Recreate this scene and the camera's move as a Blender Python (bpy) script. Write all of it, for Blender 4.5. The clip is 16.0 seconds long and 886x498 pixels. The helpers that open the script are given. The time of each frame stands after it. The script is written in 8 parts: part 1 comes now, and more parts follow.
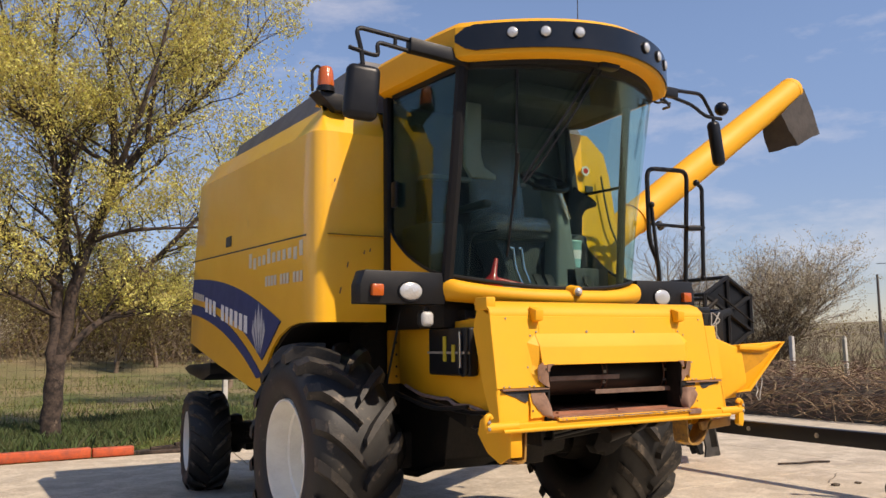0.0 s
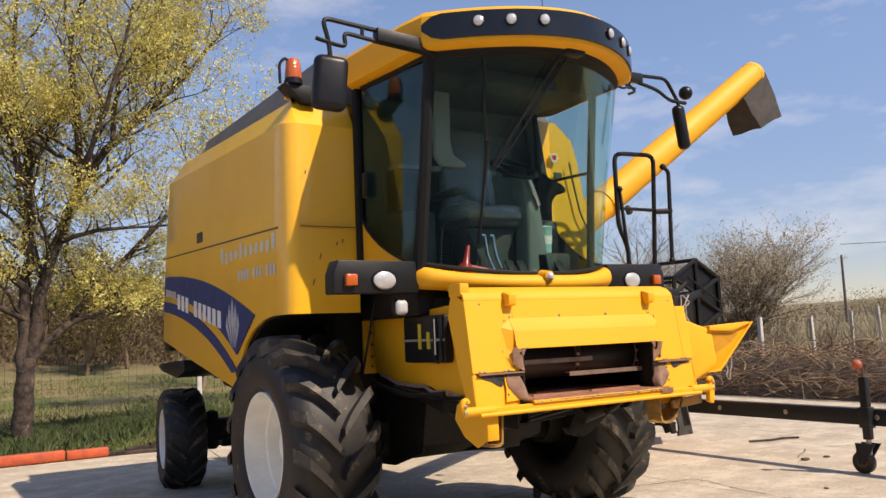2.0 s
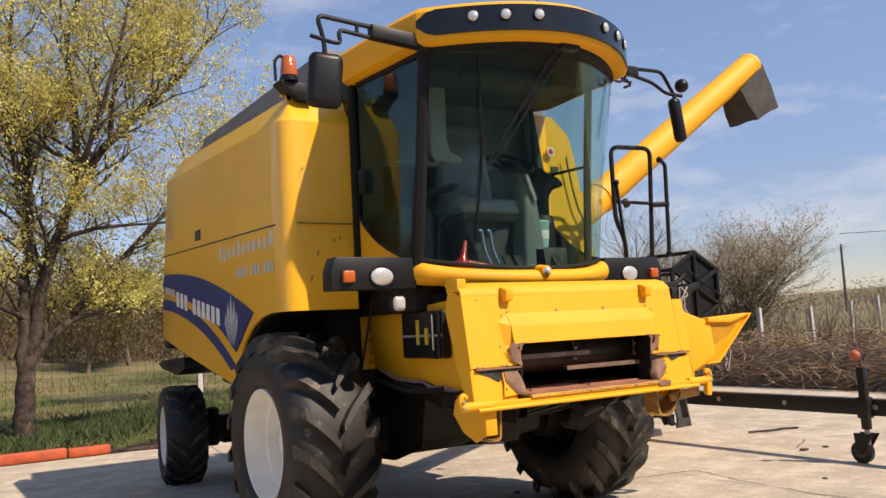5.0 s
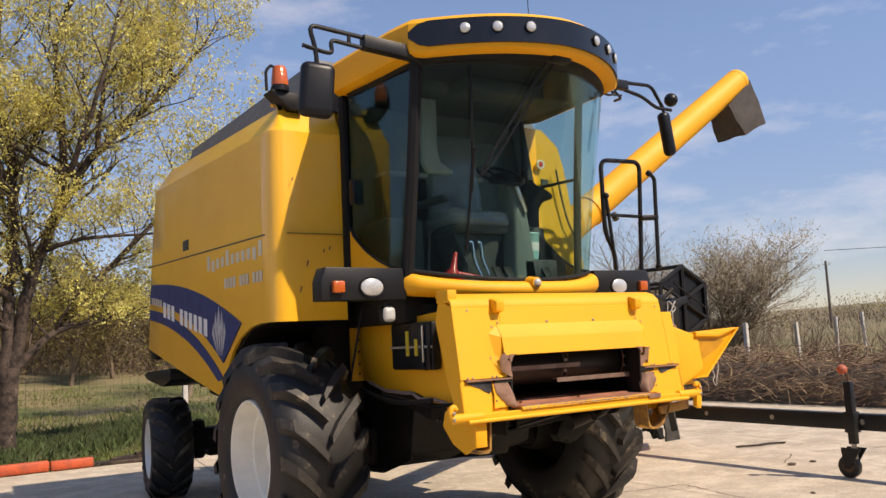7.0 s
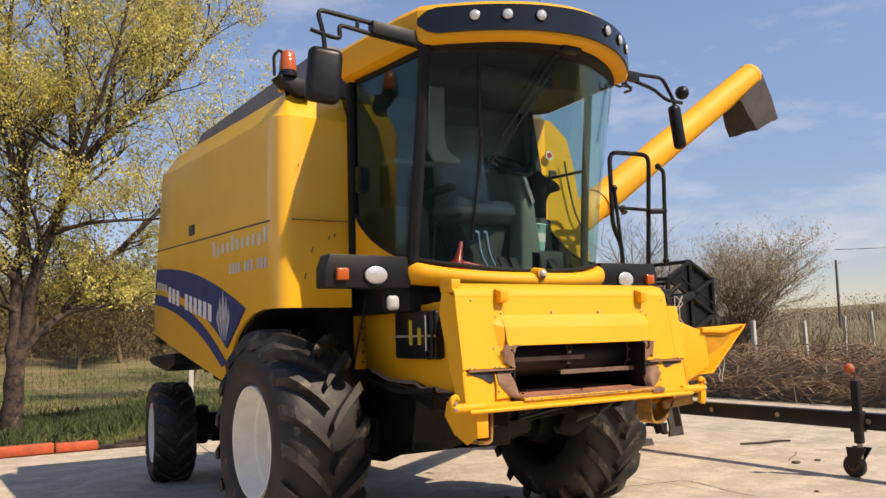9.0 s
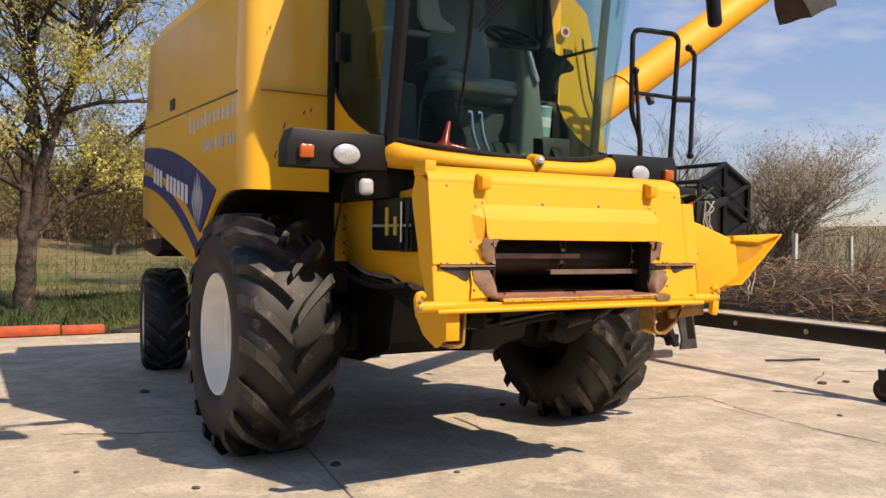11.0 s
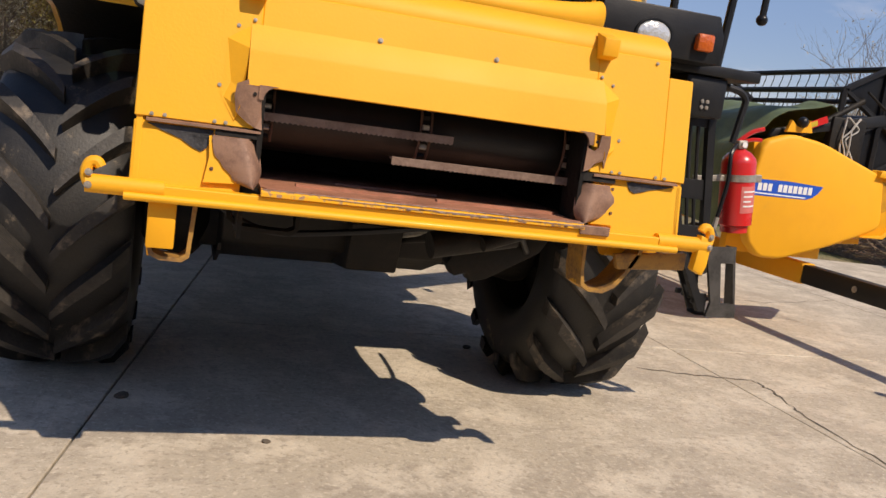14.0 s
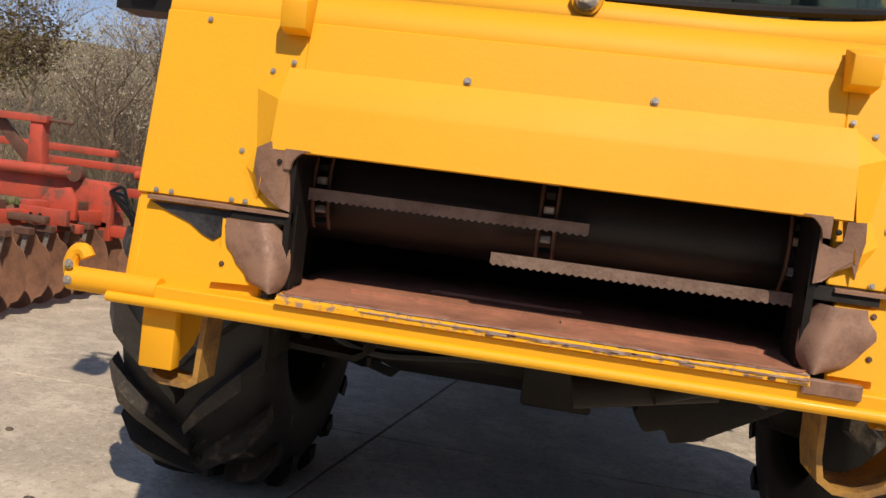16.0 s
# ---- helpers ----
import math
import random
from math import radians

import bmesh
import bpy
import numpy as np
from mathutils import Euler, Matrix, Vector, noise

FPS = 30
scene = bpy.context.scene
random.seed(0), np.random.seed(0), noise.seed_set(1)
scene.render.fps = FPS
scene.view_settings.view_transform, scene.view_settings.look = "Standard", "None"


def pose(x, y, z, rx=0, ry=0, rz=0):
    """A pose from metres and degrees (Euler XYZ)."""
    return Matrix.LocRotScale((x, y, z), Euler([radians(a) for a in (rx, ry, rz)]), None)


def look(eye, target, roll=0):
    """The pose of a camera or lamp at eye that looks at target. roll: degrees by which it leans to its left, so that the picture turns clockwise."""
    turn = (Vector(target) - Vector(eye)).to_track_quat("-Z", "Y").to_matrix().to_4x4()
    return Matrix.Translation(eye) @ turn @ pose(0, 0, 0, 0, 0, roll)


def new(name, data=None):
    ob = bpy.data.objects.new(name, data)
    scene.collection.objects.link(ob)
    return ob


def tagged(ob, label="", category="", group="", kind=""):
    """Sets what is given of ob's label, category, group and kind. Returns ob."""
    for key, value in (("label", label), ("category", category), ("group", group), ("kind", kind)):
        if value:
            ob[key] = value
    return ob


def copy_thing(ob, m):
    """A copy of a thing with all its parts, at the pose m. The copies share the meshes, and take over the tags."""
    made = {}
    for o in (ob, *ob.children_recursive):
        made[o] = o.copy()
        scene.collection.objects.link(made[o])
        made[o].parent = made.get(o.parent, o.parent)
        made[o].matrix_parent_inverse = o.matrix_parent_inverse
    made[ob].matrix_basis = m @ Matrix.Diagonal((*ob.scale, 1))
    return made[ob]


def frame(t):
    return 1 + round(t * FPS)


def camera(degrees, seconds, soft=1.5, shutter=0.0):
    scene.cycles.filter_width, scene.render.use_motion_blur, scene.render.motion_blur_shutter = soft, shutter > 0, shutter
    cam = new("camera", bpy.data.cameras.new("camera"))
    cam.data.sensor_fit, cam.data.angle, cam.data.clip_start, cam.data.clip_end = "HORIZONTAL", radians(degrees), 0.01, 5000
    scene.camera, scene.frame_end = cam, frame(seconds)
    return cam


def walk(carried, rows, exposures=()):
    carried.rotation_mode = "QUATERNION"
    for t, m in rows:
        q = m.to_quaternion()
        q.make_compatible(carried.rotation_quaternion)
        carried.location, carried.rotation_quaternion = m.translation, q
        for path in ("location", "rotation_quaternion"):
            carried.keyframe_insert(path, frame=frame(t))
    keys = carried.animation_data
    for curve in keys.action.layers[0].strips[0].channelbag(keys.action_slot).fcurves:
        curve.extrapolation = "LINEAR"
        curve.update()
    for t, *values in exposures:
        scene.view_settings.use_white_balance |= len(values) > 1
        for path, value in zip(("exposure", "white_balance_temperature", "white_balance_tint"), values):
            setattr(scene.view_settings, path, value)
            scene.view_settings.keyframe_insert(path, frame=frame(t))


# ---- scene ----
cam = camera(56.1, 16.0)
PATH = [
    (0, (-3.942, -4.85, 1.701), (-2.932, -3.138, 1.923), -0.6),
    (0.5, (-3.966, -4.844, 1.676), (-2.949, -3.136, 1.895), -1.0),
    (1, (-3.959, -4.858, 1.648), (-2.936, -3.153, 1.866), -1.5),
    (1.5, (-3.959, -4.873, 1.647), (-2.905, -3.187, 1.859), -2.4),
    (2, (-3.972, -4.88, 1.664), (-2.902, -3.202, 1.867), -2.4),
    (2.5, (-3.983, -4.9, 1.673), (-2.915, -3.223, 1.886), -2.0),
    (3, (-3.975, -4.903, 1.672), (-2.905, -3.227, 1.885), -1.7),
    (3.5, (-3.98, -4.902, 1.695), (-2.915, -3.219, 1.875), -1.8),
    (4, (-3.958, -4.892, 1.673), (-2.896, -3.205, 1.842), -2.6),
    (6.3, (-3.968, -4.923, 1.689), (-2.888, -3.255, 1.913), -3.1),
    (6.5, (-3.946, -4.904, 1.668), (-2.864, -3.237, 1.894), -3.0),
    (7, (-3.974, -4.877, 1.657), (-2.878, -3.218, 1.877), -2.7),
    (7.5, (-3.964, -4.909, 1.679), (-2.875, -3.246, 1.897), -1.8),
    (8, (-3.974, -4.902, 1.674), (-2.878, -3.244, 1.893), -1.5),
    (8.2, (-3.986, -4.899, 1.658), (-2.889, -3.242, 1.882), -1.2),
    (10.3, (-3.591, -4.654, 1.622), (-2.548, -2.95, 1.701), -1.7),
    (10.5, (-3.506, -4.607, 1.605), (-2.459, -2.904, 1.655), -1.6),
    (11, (-3.216, -4.486, 1.561), (-2.223, -2.75, 1.53), 0.9),
    (11.5, (-2.834, -4.299, 1.556), (-1.968, -2.501, 1.426), 3.1),
    (12, (-2.409, -4.059, 1.55), (-1.556, -2.259, 1.371), 2.9),
    (12.5, (-2.002, -3.943, 1.517), (-1.212, -2.122, 1.275), 4.1),
    (13, (-1.629, -3.775, 1.503), (-0.941, -1.918, 1.218), 6.7),
    (13.5, (-1.173, -3.522, 1.52), (-0.489, -1.662, 1.25), 7.3),
    (14, (-0.823, -3.374, 1.514), (-0.231, -1.487, 1.215), 7.9),
    (14.5, (-0.512, -3.19, 1.516), (-0.103, -1.255, 1.218), 7.1),
    (15, (-0.229, -2.952, 1.535), (-0.016, -0.981, 1.278), 5.2),
    (15.5, (-0.032, -2.754, 1.539), (-0.165, -0.769, 1.331), 6.4),
    (16, (0.05, -2.421, 1.53), (-0.252, -0.451, 1.361), 7.2),
]
walk(cam, [(t, look(eye, target, roll)) for t, eye, target, roll in PATH],
     [(0.0, 0.13, 7800, 17), (0.7, 0.17, 7850, 17), (1.4, 0.26, 7850, 17), (4.0, 0.24, 7900, 17), (8.0, 0.22, 8000, 17), (10.5, 0.24, 8250, 17), (11.2, 0.23, 7900, 17), (12.0, 0.10, 7650, 17), (12.5, -0.07, 7550, 17), (13.3, -0.06, 7550, 17), (14.5, -0.04, 7550, 16), (15.0, -0.02, 7450, 16), (16.0, -0.13, 7550, 16)])

# ---- light ----
SUN_WAY = Vector((0.38, -0.785, 1.0)).normalized()
world = bpy.data.worlds.new("sky")
scene.world = world
world.use_nodes = True
wn, wl = world.node_tree.nodes, world.node_tree.links
wn.clear()
w_out = wn.new("ShaderNodeOutputWorld")
w_bg = wn.new("ShaderNodeBackground")
w_sky = wn.new("ShaderNodeTexSky")
w_sky.sky_type = "NISHITA"
w_sky.sun_disc = False
w_sky.sun_elevation = math.asin(SUN_WAY.z)
w_sky.sun_rotation = math.atan2(SUN_WAY.x, SUN_WAY.y)
w_sky.air_density, w_sky.dust_density, w_sky.ozone_density = 1.0, 0.05, 4.0
w_bg.inputs["Strength"].default_value = 0.15
w_tc = wn.new("ShaderNodeTexCoord")
w_map = wn.new("ShaderNodeMapping")
w_map.inputs["Scale"].default_value = (1.6, 1.6, 5.0)
w_map.inputs["Location"].default_value = (0.3, 0.9, 0.15)
w_noise = wn.new("ShaderNodeTexNoise")
w_noise.inputs["Scale"].default_value = 2.2
w_noise.inputs["Detail"].default_value = 7.0
w_noise.inputs["Roughness"].default_value = 0.62
w_ramp = wn.new("ShaderNodeValToRGB")
w_ramp.color_ramp.elements[0].position = 0.52
w_ramp.color_ramp.elements[0].color = (0, 0, 0, 1)
w_ramp.color_ramp.elements[1].position = 0.80
w_ramp.color_ramp.elements[1].color = (0.5, 0.5, 0.5, 1)
w_mix = wn.new("ShaderNodeMix")
w_mix.data_type = "RGBA"
w_mix.inputs[7].default_value = (6.2, 6.3, 6.6, 1)
wl.new(w_tc.outputs["Generated"], w_map.inputs["Vector"])
wl.new(w_map.outputs[0], w_noise.inputs["Vector"])
wl.new(w_noise.outputs["Fac"], w_ramp.inputs["Fac"])
wl.new(w_ramp.outputs["Color"], w_mix.inputs[0])
w_hue = wn.new("ShaderNodeHueSaturation")
w_hue.inputs["Saturation"].default_value = 1.06
w_hue.inputs["Hue"].default_value = 0.507
w_xyz = wn.new("ShaderNodeSeparateXYZ")
w_haze = wn.new("ShaderNodeMapRange")
w_haze.interpolation_type = "SMOOTHSTEP"
w_haze.inputs[1].default_value, w_haze.inputs[2].default_value = -0.02, 0.42
w_tint = wn.new("ShaderNodeMix")
w_tint.data_type = "RGBA"
w_tint.inputs[6].default_value = (0.56, 0.56, 0.66, 1)
w_tint.inputs[7].default_value = (1.06, 1.06, 1.03, 1)
w_mul = wn.new("ShaderNodeMix")
w_mul.data_type, w_mul.blend_type = "RGBA", "MULTIPLY"
w_mul.inputs[0].default_value = 1.0
wl.new(w_tc.outputs["Generated"], w_xyz.inputs[0])
wl.new(w_xyz.outputs["Z"], w_haze.inputs[0])
wl.new(w_haze.outputs[0], w_tint.inputs[0])
wl.new(w_sky.outputs[0], w_mul.inputs[6])
wl.new(w_tint.outputs[2], w_mul.inputs[7])
wl.new(w_mul.outputs[2], w_hue.inputs["Color"])
wl.new(w_hue.outputs[0], w_mix.inputs[6])
wl.new(w_mix.outputs[2], w_bg.inputs["Color"])
wl.new(w_bg.outputs[0], w_out.inputs[0])

sun = new("sun", bpy.data.lights.new("sun", "SUN"))
sun.data.energy, sun.data.angle, sun.data.color = 4.52, radians(0.53), (1.0, 0.95, 0.86)
sun.matrix_world = look(SUN_WAY * 50, (0, 0, 0))


# ---- materials ----
def material(name, base, rough=0.5, metal=0.0, dark=None, scale=8.0, amount=0.35, bump=0.0, bump_scale=60.0, coat=0.0,
             spots=None, spot_scale=3.0, spot_from=0.6, spot_to=0.7, per_piece=0.0):
    """A surface with two scales of variation: broad stains and fine grain, with relief."""
    m = bpy.data.materials.new(name)
    m.use_nodes = True
    n, l = m.node_tree.nodes, m.node_tree.links
    p = n["Principled BSDF"]
    tc = n.new("ShaderNodeTexCoord")
    big = n.new("ShaderNodeTexNoise")
    big.inputs["Scale"].default_value = scale
    big.inputs["Detail"].default_value = 6
    big.inputs["Roughness"].default_value = 0.65
    fine = n.new("ShaderNodeTexNoise")
    fine.inputs["Scale"].default_value = bump_scale
    fine.inputs["Detail"].default_value = 4
    l.new(tc.outputs["Object"], big.inputs["Vector"])
    l.new(tc.outputs["Object"], fine.inputs["Vector"])
    mix = n.new("ShaderNodeMix")
    mix.data_type = "RGBA"
    dark = dark or tuple(c * 0.6 for c in base)
    mix.inputs[6].default_value = (*base, 1)
    mix.inputs[7].default_value = (*dark, 1)
    ramp = n.new("ShaderNodeMapRange")
    ramp.inputs[1].default_value, ramp.inputs[2].default_value = 0.42, 0.72
    ramp.inputs[3].default_value, ramp.inputs[4].default_value = 0.0, amount * 2
    add = n.new("ShaderNodeMath")
    add.operation = "MULTIPLY_ADD"
    add.inputs[1].default_value = 0.25
    l.new(fine.outputs["Fac"], add.inputs[0])
    l.new(big.outputs["Fac"], add.inputs[2])
    sub = n.new("ShaderNodeMath")
    sub.operation = "SUBTRACT"
    sub.inputs[1].default_value = 0.12
    l.new(add.outputs[0], sub.inputs[0])
    l.new(sub.outputs[0], ramp.inputs[0])
    l.new(ramp.outputs[0], mix.inputs[0])
    col = mix.outputs[2]
    if spots:
        sn = n.new("ShaderNodeTexNoise")
        sn.inputs["Scale"].default_value = spot_scale
        sn.inputs["Detail"].default_value = 9
        sn.inputs["Roughness"].default_value = 0.7
        l.new(tc.outputs["Object"], sn.inputs["Vector"])
        sr = n.new("ShaderNodeMapRange")
        sr.inputs[1].default_value, sr.inputs[2].default_value = spot_from, spot_to
        l.new(sn.outputs["Fac"], sr.inputs[0])
        sm = n.new("ShaderNodeMix")
        sm.data_type = "RGBA"
        sm.inputs[7].default_value = (*spots, 1)
        l.new(sr.outputs[0], sm.inputs[0])
        l.new(col, sm.inputs[6])
        col = sm.outputs[2]
    if per_piece:
        geo = n.new("ShaderNodeNewGeometry")
        hv = n.new("ShaderNodeHueSaturation")
        mr = n.new("ShaderNodeMapRange")
        mr.inputs[3].default_value, mr.inputs[4].default_value = 1 - per_piece, 1 + per_piece
        l.new(geo.outputs["Random Per Island"], mr.inputs[0])
        l.new(mr.outputs[0], hv.inputs["Value"])
        hr = n.new("ShaderNodeMapRange")
        hr.inputs[3].default_value, hr.inputs[4].default_value = 0.5 - per_piece * 0.06, 0.5 + per_piece * 0.06
        l.new(geo.outputs["Random Per Island"], hr.inputs[0])
        l.new(hr.outputs[0], hv.inputs["Hue"])
        l.new(col, hv.inputs["Color"])
        col = hv.outputs[0]
    l.new(col, p.inputs["Base Color"])
    rr = n.new("ShaderNodeMapRange")
    rr.inputs[3].default_value, rr.inputs[4].default_value = max(0.02, rough - 0.12), min(1, rough + 0.12)
    l.new(big.outputs["Fac"], rr.inputs[0])
    l.new(rr.outputs[0], p.inputs["Roughness"])
    p.inputs["Metallic"].default_value = metal
    p.inputs["Coat Weight"].default_value = coat
    p.inputs["Coat Roughness"].default_value = 0.12
    if bump:
        b = n.new("ShaderNodeBump")
        b.inputs["Strength"].default_value = bump
        b.inputs["Distance"].default_value = 0.01
        l.new(fine.outputs["Fac"], b.inputs["Height"])
        l.new(b.outputs[0], p.inputs["Normal"])
    return m


def glass(name, tint, gloss=1.0, base_shine=0.07):
    m = bpy.data.materials.new(name)
    m.use_nodes = True
    n, l = m.node_tree.nodes, m.node_tree.links
    n.clear()
    out = n.new("ShaderNodeOutputMaterial")
    tr = n.new("ShaderNodeBsdfTransparent")
    tr.inputs[0].default_value = (*tint, 1)
    gl = n.new("ShaderNodeBsdfGlossy")
    gl.inputs["Roughness"].default_value = 0.03
    gl.inputs[0].default_value = (gloss * 0.80, gloss, gloss * 0.95, 1)
    lw = n.new("ShaderNodeLayerWeight")
    lw.inputs[0].default_value = 0.5
    pw = n.new("ShaderNodeMath")
    pw.operation = "POWER"
    pw.inputs[1].default_value = 4.0
    fr = n.new("ShaderNodeMath")
    fr.operation = "MULTIPLY_ADD"
    fr.inputs[1].default_value, fr.inputs[2].default_value = 0.42, base_shine
    l.new(lw.outputs["Facing"], pw.inputs[0])
    l.new(pw.outputs[0], fr.inputs[0])
    mix = n.new("ShaderNodeMixShader")
    l.new(fr.outputs[0], mix.inputs[0])
    l.new(tr.outputs[0], mix.inputs[1])
    l.new(gl.outputs[0], mix.inputs[2])
    l.new(mix.outputs[0], out.inputs[0])
    return m


def lens_glass(name, color, rough=0.15, through_light=0.6):
    m = bpy.data.materials.new(name)
    m.use_nodes = True
    p = m.node_tree.nodes["Principled BSDF"]
    p.inputs["Base Color"].default_value = (*color, 1)
    p.inputs["Roughness"].default_value = rough
    p.inputs["Transmission Weight"].default_value = through_light
    p.inputs["Coat Weight"].default_value = 0.6
    n, l = m.node_tree.nodes, m.node_tree.links
    v = n.new("ShaderNodeTexVoronoi")
    v.inputs["Scale"].default_value = 70
    tc = n.new("ShaderNodeTexCoord")
    b = n.new("ShaderNodeBump")
    b.inputs["Strength"].default_value = 0.5
    b.inputs["Distance"].default_value = 0.004
    l.new(tc.outputs["Object"], v.inputs["Vector"])
    l.new(v.outputs["Distance"], b.inputs["Height"])
    l.new(b.outputs[0], p.inputs["Normal"])
    return m


def leafy(m, amount=0.45):
    """Lets light shine through the leaves of m."""
    n, l = m.node_tree.nodes, m.node_tree.links
    p = n["Principled BSDF"]
    tr = n.new("ShaderNodeBsdfTranslucent")
    mix = n.new("ShaderNodeMixShader")
    mix.inputs[0].default_value = amount
    l.new(p.inputs["Base Color"].links[0].from_socket, tr.inputs[0])
    l.new(p.outputs[0], mix.inputs[1])
    l.new(tr.outputs[0], mix.inputs[2])
    l.new(mix.outputs[0], n["Material Output"].inputs[0])
    return m


YELLOW = material("yellow_paint", (0.86, 0.40, 0.010), 0.62, 0, (0.77, 0.345, 0.012), 1.6, 0.3, 0.05, 90, coat=0.0,
                  spots=(0.55, 0.32, 0.06), spot_scale=2.2, spot_from=0.66, spot_to=0.95)
YELLOW_BODY = material("glossy_yellow_panels", (0.93, 0.485, 0.026), 0.34, 0, (0.85, 0.43, 0.03), 1.6, 0.3, 0.05, 90, coat=0.7,
                       spots=(0.60, 0.36, 0.09), spot_scale=2.2, spot_from=0.62, spot_to=0.92)
YELLOW_WORN = material("yellow_paint_chipped", (0.87, 0.415, 0.011), 0.58, 0, (0.76, 0.38, 0.02), 2.5, 0.3, 0.06, 90, coat=0.04,
                       spots=(0.16, 0.09, 0.06), spot_scale=7.0, spot_from=0.715, spot_to=0.73)
YELLOW_LIP = material("yellow_paint_scraped", (0.87, 0.415, 0.011), 0.45, 0, (0.70, 0.35, 0.03), 4.0, 0.4, 0.1, 90,
                      spots=(0.33, 0.20, 0.14), spot_scale=46.0, spot_from=0.50, spot_to=0.60)
SCRAPE = material("scraped_mauve_steel", (0.44, 0.33, 0.29), 0.5, 0.2, (0.24, 0.15, 0.12), 40, 0.6, 0.2, 200)
SLAT = material("worn_brown_slat", (0.27, 0.19, 0.145), 0.5, 0.2, (0.14, 0.085, 0.062), 12, 0.5, 0.2, 150)
RUST_FLOOR = material("worn_rusty_floor", (0.46, 0.205, 0.125), 0.5, 0.1, (0.24, 0.105, 0.065), 7, 0.5, 0.2, 120,
                      spots=(0.52, 0.30, 0.21), spot_scale=9.0, spot_from=0.60, spot_to=0.72)
STRAP = material("worn_yellow_brown_strap", (0.42, 0.225, 0.05), 0.55, 0.1, (0.14, 0.08, 0.045), 9, 0.6, 0.2, 90,
                 spots=(0.70, 0.35, 0.02), spot_scale=6.0, spot_from=0.62, spot_to=0.66)
RUST = material("rusty_steel", (0.17, 0.085, 0.055), 0.62, 0.3, (0.09, 0.05, 0.04), 9, 0.4, 0.25, 120)
BARE = material("bare_brown_steel", (0.30, 0.170, 0.110), 0.6, 0.1, (0.17, 0.092, 0.062), 14, 0.55, 0.10, 150,
                spots=(0.37, 0.235, 0.165), spot_scale=13.0, spot_from=0.60, spot_to=0.72)
STEEL = material("dull_steel", (0.50, 0.455, 0.39), 0.42, 0.6, (0.22, 0.19, 0.16), 14, 0.4, 0.15, 160)
DRUM = material("worn_dark_drum", (0.014, 0.012, 0.011), 0.45, 0.2, (0.008, 0.0065, 0.006), 7, 0.5, 0.1, 120)
TORN = material("scorched_grey_steel", (0.085, 0.082, 0.082), 0.4, 0.4, (0.025, 0.023, 0.022), 9, 0.6, 0.2, 90)
GLOSS_BLACK = material("gloss_black_plastic", (0.005, 0.005, 0.006), 0.2, 0, (0.012, 0.012, 0.013), 5, 0.3)
BLACK = material("black_paint", (0.011, 0.0115, 0.013), 0.45, 0, (0.024, 0.023, 0.022), 3, 0.3, 0.1, 140)
PLASTIC = material("black_plastic", (0.009, 0.0095, 0.011), 0.36, 0, (0.016, 0.016, 0.017), 5, 0.3, 0.08, 260)
TRIM = material("matt_black_trim", (0.007, 0.007, 0.008), 0.62, 0, (0.014, 0.013, 0.013), 5, 0.3)
# near-black oily steel, also the colour of the painted shade strips
GRIME_SHADE = material("oily_steel_and_shade", (0.009, 0.0078, 0.0066), 0.62, 0.1, (0.024, 0.019, 0.014), 6, 0.4, 0.3, 40)
RUBBER = material("tyre_rubber", (0.012, 0.0115, 0.011), 0.55, 0, (0.030, 0.027, 0.023), 5, 0.45, 0.15, 90,
                  spots=(0.24, 0.185, 0.125), spot_scale=5.0, spot_from=0.60, spot_to=0.70)
TREAD = material("dusty_tread_rubber", (0.036, 0.031, 0.026), 0.6, 0, (0.011, 0.0105, 0.010), 5, 0.6, 0.25, 70,
                 spots=(0.20, 0.155, 0.11), spot_scale=6.0, spot_from=0.54, spot_to=0.70)
FOOT = material("dusty_black_steel", (0.075, 0.070, 0.064), 0.55, 0.2, (0.03, 0.028, 0.026), 9, 0.5, 0.2, 120)
RIM_WHITE = material("cream_white_rim", (0.93, 0.90, 0.80), 0.4, 0, (0.66, 0.62, 0.53), 4, 0.25, 0.04, 80)
GREY_COVER = material("grey_cover", (0.105, 0.105, 0.11), 0.6, 0, (0.075, 0.072, 0.07), 3, 0.4, 0.2, 60)
BLUE = material("blue_decal", (0.008, 0.026, 0.14), 0.45, 0, (0.012, 0.034, 0.12), 5, 0.3)
BLUE_BRIGHT = material("bright_blue_decal", (0.012, 0.09, 0.50), 0.35, 0, (0.015, 0.07, 0.4), 5, 0.3)
SILVER = material("silver_lettering", (0.62, 0.56, 0.44), 0.4, 0.0, (0.5, 0.48, 0.44), 20, 0.3)
WHITE = material("white_lettering", (0.78, 0.78, 0.76), 0.45, 0, (0.6, 0.6, 0.57), 12, 0.2)
GREY_LEAF = material("grey_emblem", (0.52, 0.53, 0.55), 0.4, 0.1, (0.2, 0.21, 0.24), 12, 0.3)
GLASS = glass("cab_glass", (0.85, 0.925, 0.895), 0.9, 0.05)
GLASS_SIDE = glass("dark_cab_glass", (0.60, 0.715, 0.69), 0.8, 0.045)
LAMP = lens_glass("lamp_lens", (0.66, 0.66, 0.63), 0.16, 0.0)
LAMP.node_tree.nodes["Principled BSDF"].inputs["Metallic"].default_value = 0.4
LAMP_WHITE = lens_glass("frosted_lamp_lens", (0.50, 0.50, 0.48), 0.25, 0.0)
AMBER = lens_glass("amber_lens", (0.62, 0.125, 0.02), 0.2, 0.15)
CHROME = material("chrome", (0.85, 0.85, 0.85), 0.12, 1.0, (0.7, 0.7, 0.7), 10, 0.2)
